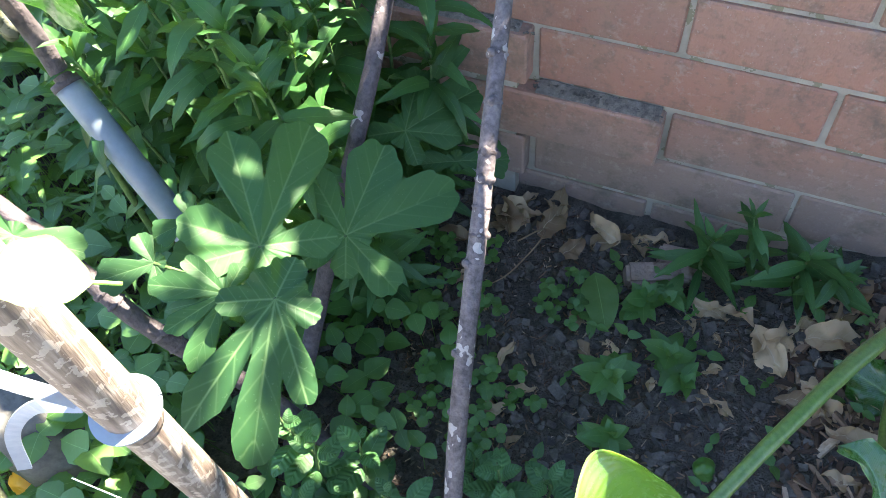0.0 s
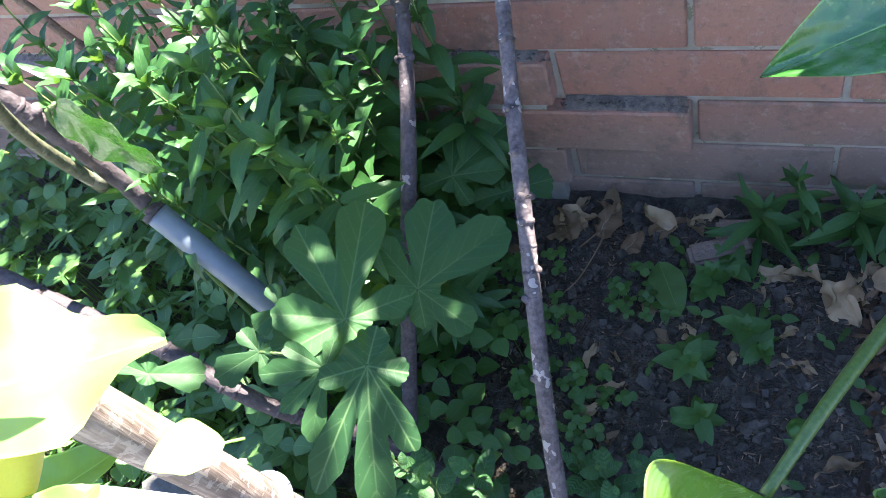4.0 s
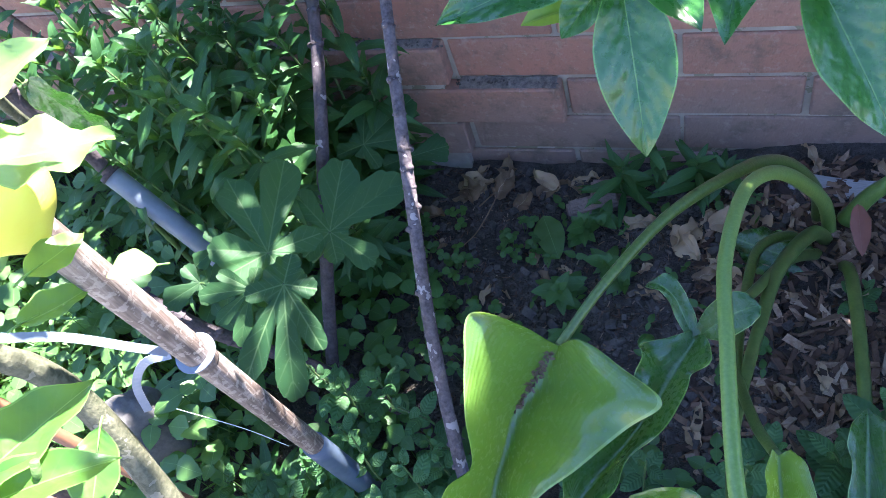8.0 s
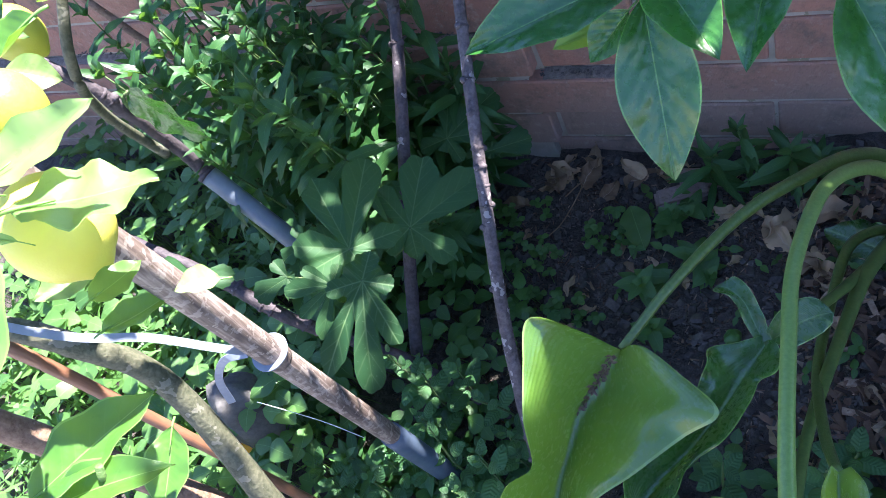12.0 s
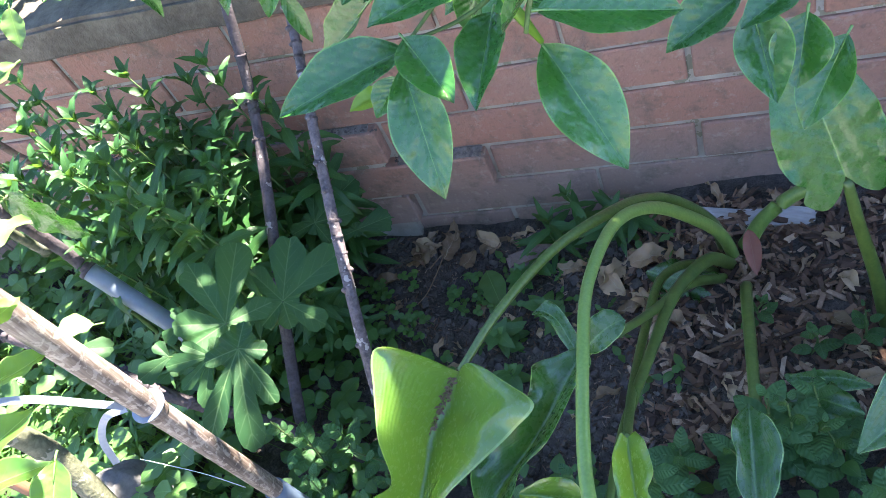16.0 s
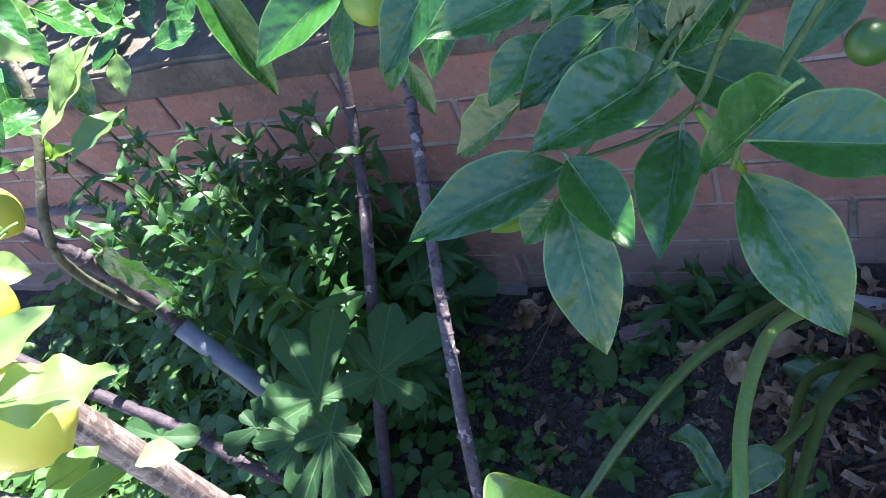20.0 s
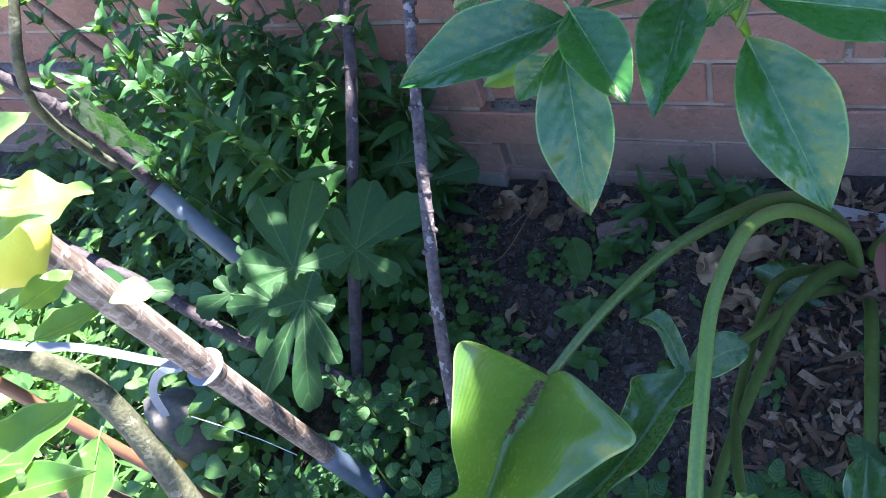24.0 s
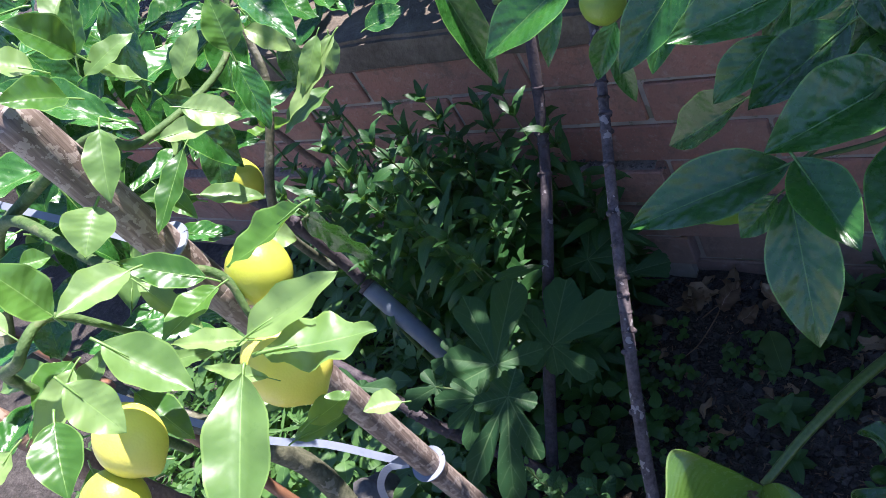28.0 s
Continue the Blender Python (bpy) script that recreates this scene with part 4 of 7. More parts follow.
lemon_leaf((0.084, -0.738, 0.656), (0.119, -0.673, 0.65), 0.036, (0.4, -0.25, 0.88), M_LEMON_DEEP)
lemon_leaf((0.086, -0.741, 0.65), (0.144, -0.703, 0.643), 0.026, (0.4, -0.2, 0.88), M_LEMON_DEEP)
lemon_leaf((-0.305, -0.183, 0.65), (-0.312, -0.206, 0.574), 0.035, (0.65, -0.46, 0.6), M_CITRUS)
lemon_leaf((-0.268, -0.204, 0.716), (-0.233, -0.185, 0.663), 0.045, (0.65, -0.51, 0.56), M_CITRUS)
lemon_leaf((-0.269, -0.239, 0.721), (-0.253, -0.243, 0.673), 0.038, (0.68, -0.47, 0.56), M_CITRUS)
lemon_leaf((-0.248, -0.286, 0.716), (-0.247, -0.324, 0.654), 0.030, (0.69, -0.43, 0.58), M_CITRUS)
lemon_leaf((-0.27, -0.154, 0.621), (-0.271, -0.181, 0.582), 0.028, (0.62, -0.49, 0.61))
lemon_leaf((-0.199, -0.166, 0.627), (-0.163, -0.13, 0.624), 0.036, (0.58, -0.54, 0.61), M_CITRUS)
lemon_leaf((-0.233, -0.263, 0.754), (-0.213, -0.251, 0.719), 0.036, (0.69, -0.49, 0.54))
lemon_leaf((-0.256, -0.213, 0.585), (-0.293, -0.275, 0.576), 0.041, (0.64, -0.43, 0.64))
lemon_leaf((-0.305, -0.282, 0.59), (-0.309, -0.318, 0.607), 0.020, (0.68, -0.39, 0.62), M_CITRUS_YOUNG)
lemon_leaf((-0.305, -0.281, 0.591), (-0.296, -0.283, 0.623), 0.016, (0.67, -0.41, 0.62), M_CITRUS_YOUNG)
lemon_leaf((-0.305, -0.282, 0.59), (-0.275, -0.272, 0.592), 0.018, (0.66, -0.41, 0.63), M_CITRUS_YOUNG)
lemon_leaf((-0.258, -0.157, 0.683), (-0.23, -0.145, 0.641), 0.033, (0.63, -0.53, 0.57), M_CITRUS)
lemon_leaf((-0.232, -0.128, 0.68), (-0.254, -0.166, 0.654), 0.030, (0.63, -0.53, 0.57), M_CITRUS)
lemon_leaf((-0.18, -0.091, 0.644), (-0.207, -0.131, 0.619), 0.033, (0.57, -0.56, 0.6), M_CITRUS)
lemon_leaf((-0.148, -0.54, 0.84), (-0.133, -0.551, 0.888), 0.020, (0.8, -0.31, 0.52))
lemon_leaf((-0.262, -0.441, 0.847), (-0.295, -0.485, 0.872), 0.030, (0.8, -0.34, 0.49), M_CITRUS)
lemon_leaf((-0.15, -0.536, 0.748), (-0.163, -0.489, 0.782), 0.022, (0.73, -0.31, 0.61))
lemon_leaf((-0.226, -0.42, 0.878), (-0.262, -0.457, 0.899), 0.033, (0.8, -0.39, 0.46))
lemon_leaf((-0.154, -0.555, 0.788), (-0.11, -0.515, 0.78), 0.021, (0.74, -0.3, 0.6), M_CITRUS)
lemon_leaf((-0.132, -0.428, 0.764), (-0.138, -0.478, 0.741), 0.026, (0.69, -0.38, 0.62))
lemon_leaf((-0.185, -0.535, 0.735), (-0.163, -0.478, 0.715), 0.033, (0.71, -0.3, 0.63), M_CITRUS)
lemon_leaf((-0.198, -0.5, 0.673), (-0.245, -0.504, 0.719), 0.027, (0.71, -0.29, 0.64))
lemon_leaf((-0.226, -0.428, 0.875), (-0.202, -0.402, 0.856), 0.032, (0.77, -0.42, 0.49), M_CITRUS)
lemon_leaf((-0.246, -0.53, 0.772), (-0.232, -0.507, 0.722), 0.024, (0.75, -0.28, 0.6), M_CITRUS)
lemon_leaf((-0.123, -0.531, 0.708), (-0.1, -0.503, 0.677), 0.022, (0.66, -0.3, 0.68), M_CITRUS)
lemon_leaf((-0.196, -0.506, 0.848), (-0.18, -0.521, 0.817), 0.030, (0.78, -0.32, 0.53))
lemon_leaf((-0.108, -0.444, 0.792), (-0.138, -0.469, 0.826), 0.026, (0.72, -0.4, 0.57))
lemon_leaf((-0.101, -0.461, 0.772), (-0.124, -0.421, 0.798), 0.024, (0.69, -0.41, 0.59))
lemon_leaf((-0.12, -0.438, 0.876), (-0.138, -0.443, 0.903), 0.026, (0.76, -0.44, 0.48), M_CITRUS)
lemon_leaf((-0.176, -0.463, 0.792), (-0.171, -0.528, 0.789), 0.029, (0.75, -0.33, 0.58), M_CITRUS)
lemon_leaf((-0.095, -0.566, 0.756), (-0.109, -0.603, 0.779), 0.022, (0.73, -0.25, 0.63), M_CITRUS)
lemon_leaf((-0.126, -0.539, 0.826), (-0.147, -0.587, 0.822), 0.020, (0.78, -0.28, 0.56))
lemon_leaf((-0.22, -0.451, 0.852), (-0.236, -0.477, 0.816), 0.028, (0.78, -0.35, 0.52), M_CITRUS)
lemon_leaf((-0.229, -0.463, 0.834), (-0.245, -0.518, 0.852), 0.025, (0.8, -0.33, 0.51))
lemon_leaf((-0.069, -0.48, 0.801), (-0.065, -0.476, 0.75), 0.021, (0.68, -0.39, 0.62))
lemon_leaf((-0.232, -0.473, 0.857), (-0.218, -0.473, 0.912), 0.026, (0.81, -0.36, 0.47), M_CITRUS)
lemon_leaf((-0.095, -0.453, 0.824), (-0.14, -0.481, 0.823), 0.024, (0.73, -0.4, 0.56), M_CITRUS)
lemon_leaf((-0.268, -0.588, 0.781), (-0.272, -0.55, 0.743), 0.034, (0.78, -0.22, 0.58), M_CITRUS)
lemon_leaf((-0.166, -0.509, 0.728), (-0.175, -0.536, 0.766), 0.025, (0.73, -0.29, 0.62), M_CITRUS)
lemon_leaf((-0.2, -0.429, 0.814), (-0.189, -0.392, 0.756), 0.031, (0.72, -0.41, 0.56))
lemon_leaf((-0.031, -0.515, 0.801), (-0.036, -0.485, 0.824), 0.020, (0.7, -0.4, 0.6))
lemon_leaf((-0.186, -0.562, 0.755), (-0.193, -0.606, 0.747), 0.030, (0.76, -0.22, 0.62))
lemon_leaf((-0.164, -0.469, 0.865), (-0.171, -0.422, 0.877), 0.029, (0.77, -0.41, 0.49))
lemon_leaf((-0.134, -0.385, 0.841), (-0.101, -0.359, 0.853), 0.024, (0.7, -0.5, 0.52))
lemon_leaf((-0.213, -0.478, 0.807), (-0.174, -0.463, 0.789), 0.024, (0.75, -0.35, 0.56), M_CITRUS)
lemon_leaf((-0.039, -0.538, 0.755), (-0.054, -0.562, 0.783), 0.021, (0.69, -0.31, 0.65))
lemon_leaf((-0.086, -0.499, 0.842), (-0.108, -0.527, 0.825), 0.024, (0.75, -0.36, 0.56), M_CITRUS)
lemon_leaf((-0.15, -0.508, 0.898), (-0.175, -0.505, 0.938), 0.024, (0.82, -0.36, 0.45))
lemon_leaf((-0.077, -0.667, 0.744), (-0.085, -0.642, 0.777), 0.024, (0.74, -0.16, 0.66), M_CITRUS)
lemon_leaf((-0.004, -0.707, 0.743), (-0.037, -0.733, 0.743), 0.023, (0.7, -0.07, 0.71))
lemon_leaf((-0.002, -0.693, 0.689), (-0.025, -0.712, 0.701), 0.024, (0.65, -0.09, 0.75))
lemon_leaf((-0.075, -0.674, 0.665), (-0.07, -0.682, 0.71), 0.024, (0.68, -0.12, 0.73), M_CITRUS)
lemon_leaf((-0.005, -0.62, 0.774), (0.042, -0.63, 0.748), 0.017, (0.68, -0.23, 0.7))
lemon_leaf((-0.105, -0.741, 0.721), (-0.12, -0.69, 0.719), 0.024, (0.73, -0.06, 0.68), M_CITRUS)
lemon_leaf((-0.08, -0.655, 0.683), (-0.029, -0.667, 0.655), 0.027, (0.65, -0.14, 0.75))
lemon_leaf((-0.021, -0.717, 0.717), (-0.017, -0.735, 0.683), 0.022, (0.66, -0.05, 0.75))
lemon_leaf((-0.06, -0.678, 0.759), (-0.093, -0.701, 0.756), 0.022, (0.74, -0.11, 0.66))
lemon_leaf((-0.086, -0.611, 0.72), (-0.088, -0.569, 0.752), 0.024, (0.7, -0.24, 0.67))
lemon_leaf((0.004, -0.623, 0.755), (0.003, -0.586, 0.787), 0.020, (0.69, -0.26, 0.68))
lemon_leaf((-0.05, -0.678, 0.795), (-0.073, -0.677, 0.821), 0.019, (0.77, -0.13, 0.62))
lemon_leaf((-0.064, -0.717, 0.736), (-0.045, -0.679, 0.746), 0.020, (0.72, -0.1, 0.69), M_CITRUS)
lemon_leaf((-0.029, -0.674, 0.764), (-0.015, -0.709, 0.773), 0.022, (0.72, -0.12, 0.68))
lemon_leaf((-0.064, -0.692, 0.723), (-0.059, -0.645, 0.732), 0.023, (0.7, -0.14, 0.7))
lemon_leaf((-0.078, -0.633, 0.683), (-0.041, -0.605, 0.67), 0.021, (0.65, -0.19, 0.73))
lemon_leaf((-0.138, -0.427, 0.822), (-0.162, -0.468, 0.86), 0.028, (0.71, -0.25, 0.66), M_CITRUS)
lemon_leaf((-0.218, -0.419, 0.872), (-0.19, -0.381, 0.824), 0.033, (0.76, -0.23, 0.6), M_CITRUS)
lemon_leaf((-0.09, -0.533, 0.905), (-0.1, -0.563, 0.857), 0.025, (0.78, -0.17, 0.6), M_CITRUS)
lemon_leaf((-0.165, -0.519, 0.738), (-0.146, -0.451, 0.728), 0.029, (0.68, -0.12, 0.72), M_CITRUS)
lemon_leaf((-0.174, -0.404, 0.786), (-0.136, -0.367, 0.782), 0.026, (0.69, -0.24, 0.68), M_CITRUS)
lemon_leaf((-0.085, -0.495, 0.869), (-0.065, -0.427, 0.88), 0.029, (0.74, -0.21, 0.64), M_CITRUS)
lemon_leaf((-0.188, -0.424, 0.754), (-0.167, -0.399, 0.805), 0.024, (0.68, -0.21, 0.7), M_CITRUS)
lemon_leaf((-0.183, -0.533, 0.826), (-0.162, -0.511, 0.791), 0.023, (0.75, -0.12, 0.65), M_CITRUS)
lemon_leaf((-0.079, -0.462, 0.763), (-0.089, -0.498, 0.71), 0.029, (0.65, -0.22, 0.73), M_CITRUS)
lemon_leaf((-0.155, -0.647, 0.719), (-0.205, -0.675, 0.726), 0.027, (0.68, 0.02, 0.73), M_CITRUS)
lemon_leaf((-0.133, -0.412, 0.842), (-0.14, -0.347, 0.837), 0.027, (0.71, -0.27, 0.65), M_CITRUS)
lemon_leaf((-0.111, -0.519, 0.842), (-0.132, -0.56, 0.871), 0.022, (0.74, -0.16, 0.65), M_CITRUS)
lemon_leaf((-0.205, -0.532, 0.816), (-0.197, -0.502, 0.771), 0.023, (0.75, -0.11, 0.65), M_CITRUS)
lemon_leaf((-0.136, -0.58, 0.779), (-0.118, -0.609, 0.745), 0.023, (0.71, -0.07, 0.7), M_CITRUS)
lemon_leaf((-0.042, -0.457, 0.822), (-0.055, -0.519, 0.832), 0.031, (0.67, -0.27, 0.69), M_CITRUS)
lemon_leaf((-0.131, -0.531, 0.842), (-0.102, -0.497, 0.806), 0.023, (0.75, -0.14, 0.65), M_CITRUS)
lemon_leaf((-0.128, -0.391, 0.764), (-0.161, -0.426, 0.721), 0.026, (0.65, -0.27, 0.71), M_CITRUS)
lemon_leaf((-0.187, -0.439, 0.787), (-0.172, -0.46, 0.719), 0.035, (0.71, -0.2, 0.68), M_CITRUS)
lemon_leaf((-0.131, -0.589, 0.785), (-0.144, -0.544, 0.828), 0.030, (0.72, -0.06, 0.69), M_CITRUS)
lemon_leaf((-0.146, -0.482, 0.852), (-0.144, -0.48, 0.802), 0.024, (0.75, -0.19, 0.64), M_CITRUS)
lemon_leaf((-0.108, -0.379, 0.831), (-0.094, -0.363, 0.789), 0.021, (0.68, -0.31, 0.66), M_CITRUS)
lemon_leaf((0.005, -0.467, 0.875), (0.016, -0.425, 0.898), 0.024, (0.69, -0.31, 0.66), M_CITRUS)
lemon_leaf((-0.123, -0.587, 0.843), (-0.139, -0.635, 0.819), 0.024, (0.76, -0.08, 0.65), M_CITRUS)
lemon_leaf((-0.136, -0.588, 0.826), (-0.141, -0.631, 0.852), 0.024, (0.75, -0.07, 0.66), M_CITRUS)
lemon_leaf((-0.126, -0.608, 0.751), (-0.132, -0.66, 0.722), 0.025, (0.69, -0.04, 0.72), M_CITRUS)
lemon_leaf((-0.224, -0.484, 0.773), (-0.22, -0.445, 0.733), 0.024, (0.72, -0.14, 0.68), M_CITRUS)
lemon_leaf((-0.195, -0.421, 0.837), (-0.203, -0.485, 0.804), 0.029, (0.73, -0.23, 0.64), M_CITRUS)
lemon_leaf((-0.031, -0.473, 0.886), (-0.075, -0.479, 0.898), 0.023, (0.72, -0.28, 0.63), M_CITRUS)
lemon_leaf((-0.223, -0.436, 0.888), (-0.255, -0.491, 0.919), 0.034, (0.78, -0.21, 0.59), M_CITRUS)
lemon_leaf((-0.22, -0.62, 0.772), (-0.224, -0.578, 0.719), 0.029, (0.74, 0, 0.67), M_CITRUS)
lemon_leaf((-0.181, -0.504, 0.857), (-0.18, -0.474, 0.808), 0.023, (0.77, -0.16, 0.62), M_CITRUS)
lemon_leaf((-0.138, -0.408, 0.804), (-0.125, -0.456, 0.761), 0.030, (0.69, -0.26, 0.68), M_CITRUS)
lemon_leaf((0.003, -0.47, 0.838), (-0.052, -0.514, 0.817), 0.031, (0.66, -0.29, 0.69), M_CITRUS)
lemon_leaf((-0.108, -0.609, 0.799), (-0.101, -0.582, 0.749), 0.024, (0.72, -0.05, 0.69), M_CITRUS)
lemon_leaf((-0.137, -0.473, 0.9), (-0.143, -0.425, 0.887), 0.025, (0.77, -0.22, 0.59), M_CITRUS)
lemon_leaf((-0.176, -0.495, 0.758), (-0.17, -0.509, 0.703), 0.025, (0.7, -0.15, 0.7), M_CITRUS)
lemon_leaf((-0.2, -0.484, 0.848), (-0.19, -0.555, 0.828), 0.031, (0.76, -0.17, 0.63), M_CITRUS)
lemon_leaf((-0.056, -0.6, 0.724), (-0.055, -0.654, 0.725), 0.022, (0.64, -0.06, 0.77), M_CITRUS)
lemon_leaf((-0.033, -0.6, 0.829), (-0.026, -0.607, 0.772), 0.026, (0.72, -0.09, 0.69), M_CITRUS)
lemon_leaf((-0.068, -0.478, 0.863), (-0.066, -0.451, 0.823), 0.020, (0.72, -0.24, 0.65), M_CITRUS)
lemon_leaf((-0.137, -0.418, 0.726), (-0.163, -0.465, 0.724), 0.026, (0.64, -0.23, 0.73), M_CITRUS)
lemon_leaf((-0.116, -0.45, 0.851), (-0.13, -0.484, 0.795), 0.028, (0.72, -0.24, 0.65), M_CITRUS)
lemon_leaf((-0.16, -0.588, 0.758), (-0.173, -0.561, 0.809), 0.028, (0.71, -0.05, 0.7), M_CITRUS)
lemon_leaf((-0.237, -0.496, 0.803), (-0.235, -0.483, 0.862), 0.026, (0.75, -0.13, 0.65), M_CITRUS)
lemon_leaf((-0.156, -0.523, 0.816), (-0.145, -0.557, 0.773), 0.023, (0.74, -0.14, 0.66), M_CITRUS)
lemon_leaf((-0.132, -0.512, 0.878), (-0.115, -0.512, 0.811), 0.029, (0.77, -0.17, 0.61), M_CITRUS)
lemon_leaf((-0.14, -0.477, 0.848), (-0.135, -0.44, 0.883), 0.025, (0.74, -0.2, 0.64), M_CITRUS)
lemon_leaf((-0.091, -0.446, 0.746), (-0.061, -0.391, 0.732), 0.028, (0.64, -0.23, 0.74), M_CITRUS)
lemon_leaf((-0.04, -0.64, 0.74), (0.004, -0.61, 0.705), 0.029, (0.65, -0.02, 0.76), M_CITRUS)
lemon_leaf((-0.157, -0.395, 0.729), (-0.133, -0.375, 0.691), 0.024, (0.65, -0.24, 0.72), M_CITRUS)
lemon_leaf((-0.146, -0.444, 0.724), (-0.111, -0.421, 0.701), 0.022, (0.65, -0.2, 0.73), M_CITRUS)
lemon_leaf((-0.106, -0.476, 0.804), (-0.099, -0.442, 0.85), 0.027, (0.7, -0.21, 0.69), M_CITRUS)
lemon_leaf((-0.149, -0.514, 0.819), (-0.112, -0.497, 0.787), 0.023, (0.73, -0.15, 0.66), M_CITRUS)
lemon_leaf((-0.075, -0.54, 0.888), (-0.09, -0.495, 0.871), 0.021, (0.77, -0.17, 0.62), M_CITRUS)
lemon_leaf((-0.015, -0.506, 0.893), (-0.014, -0.524, 0.839), 0.023, (0.73, -0.25, 0.63), M_CITRUS)
lemon_leaf((0.008, -0.475, 0.82), (0.021, -0.495, 0.776), 0.021, (0.65, -0.28, 0.71), M_CITRUS)
lemon_leaf((-0.029, -0.471, 0.794), (-0.068, -0.502, 0.842), 0.035, (0.65, -0.25, 0.72), M_CITRUS)
lemon_leaf((-0.006, -0.488, 0.892), (0.029, -0.457, 0.874), 0.023, (0.72, -0.28, 0.63), M_CITRUS)
lemon_leaf((-0.178, -0.359, 0.752), (-0.113, -0.384, 0.749), 0.032, (0.66, -0.27, 0.7), M_CITRUS)
lemon_leaf((-0.029, -0.428, 0.828), (-0.044, -0.472, 0.841), 0.023, (0.65, -0.31, 0.69), M_CITRUS)
lemon_leaf((-0.125, -0.382, 0.775), (-0.171, -0.43, 0.753), 0.030, (0.65, -0.28, 0.7), M_CITRUS)
lemon_leaf((-0.195, -0.466, 0.855), (-0.187, -0.525, 0.886), 0.028, (0.76, -0.19, 0.62), M_CITRUS)
lemon_leaf((-0.088, -0.418, 0.851), (-0.057, -0.372, 0.886), 0.032, (0.7, -0.29, 0.65), M_CITRUS)
lemon_leaf((-0.174, -0.429, 0.705), (-0.217, -0.461, 0.719), 0.024, (0.65, -0.2, 0.74), M_CITRUS)
lemon_leaf((-0.084, -0.389, 0.801), (-0.113, -0.424, 0.815), 0.022, (0.65, -0.31, 0.69), M_CITRUS)
lemon_leaf((-0.05, -0.463, 0.88), (-0.055, -0.499, 0.844), 0.025, (0.72, -0.28, 0.64), M_CITRUS)
lemon_leaf((-0.052, -0.6, 0.754), (-0.066, -0.605, 0.799), 0.020, (0.66, -0.07, 0.75), M_CITRUS)
lemon_leaf((-0.07, -0.408, 0.82), (-0.065, -0.446, 0.761), 0.033, (0.66, -0.3, 0.68), M_CITRUS)
lemon_leaf((-0.111, -0.441, 0.758), (-0.106, -0.486, 0.74), 0.022, (0.66, -0.23, 0.72), M_CITRUS)
lemon_leaf((-0.048, -0.579, 0.839), (-0.076, -0.638, 0.856), 0.031, (0.73, -0.12, 0.68), M_CITRUS)
lemon_leaf((-0.27, -0.484, 0.808), (-0.257, -0.452, 0.855), 0.027, (0.76, -0.13, 0.64), M_CITRUS)
lemon_leaf((-0.099, -0.613, 0.703), (-0.053, -0.57, 0.668), 0.034, (0.65, -0.03, 0.76), M_CITRUS)
lemon_leaf((-0.087, -0.653, 0.733), (-0.058, -0.622, 0.706), 0.023, (0.67, 0.01, 0.75), M_CITRUS)
lemon_leaf((-0.191, -0.479, 0.8), (-0.158, -0.436, 0.802), 0.024, (0.73, -0.17, 0.67), M_CITRUS)
lemon_leaf((-0.22, -0.483, 0.878), (-0.169, -0.47, 0.825), 0.032, (0.78, -0.17, 0.6), M_CITRUS)
lemon_leaf((-0.105, -0.549, 0.795), (-0.113, -0.602, 0.792), 0.026, (0.71, -0.12, 0.7), M_CITRUS)
lemon_leaf((-0.215, -0.468, 0.833), (-0.252, -0.5, 0.835), 0.021, (0.75, -0.17, 0.64), M_CITRUS)
lemon_leaf((-0.002, -0.432, 0.842), (0.042, -0.45, 0.81), 0.026, (0.65, -0.33, 0.69), M_CITRUS)
lemon_leaf((-0.102, -0.559, 0.877), (-0.092, -0.552, 0.821), 0.027, (0.77, -0.13, 0.62), M_CITRUS)
lemon_leaf((-0.204, -0.458, 0.863), (-0.181, -0.436, 0.811), 0.026, (0.76, -0.19, 0.61), M_CITRUS)
lemon_leaf((-0.178, -0.459, 0.899), (-0.209, -0.462, 0.964), 0.033, (0.78, -0.21, 0.59), M_CITRUS)
lemon_leaf((-0.171, -0.596, 0.783), (-0.19, -0.648, 0.791), 0.025, (0.73, -0.04, 0.68), M_CITRUS)
lemon_leaf((-0.035, -0.434, 0.812), (-0.032, -0.482, 0.843), 0.023, (0.65, -0.29, 0.7), M_CITRUS)
lemon_leaf((-0.06, -0.621, 0.81), (-0.072, -0.675, 0.798), 0.028, (0.72, -0.05, 0.7), M_CITRUS)
lemon_leaf((-0.201, -0.399, 0.791), (-0.195, -0.435, 0.748), 0.028, (0.7, -0.24, 0.67), M_CITRUS)
lemon_leaf((-0.097, -0.547, 0.839), (-0.058, -0.52, 0.817), 0.022, (0.74, -0.14, 0.66), M_CITRUS)
lemon_leaf((-0.152, -0.48, 0.89), (-0.189, -0.535, 0.911), 0.035, (0.77, -0.2, 0.6), M_CITRUS)
lemon_leaf((-0.159, -0.532, 0.873), (-0.142, -0.473, 0.868), 0.030, (0.78, -0.13, 0.61), M_CITRUS)
lemon_leaf((-0.012, -0.499, 0.865), (0.011, -0.454, 0.864), 0.025, (0.71, -0.25, 0.66), M_CITRUS)
lemon_leaf((-0.04, -0.541, 0.833), (-0.081, -0.57, 0.888), 0.031, (0.71, -0.17, 0.68), M_CITRUS)
lemon_leaf((-0.259, -0.503, 0.824), (-0.213, -0.524, 0.818), 0.022, (0.77, -0.12, 0.63), M_CITRUS)
lemon_leaf((-0.005, -0.524, 0.835), (0.01, -0.522, 0.77), 0.030, (0.69, -0.21, 0.7), M_CITRUS)
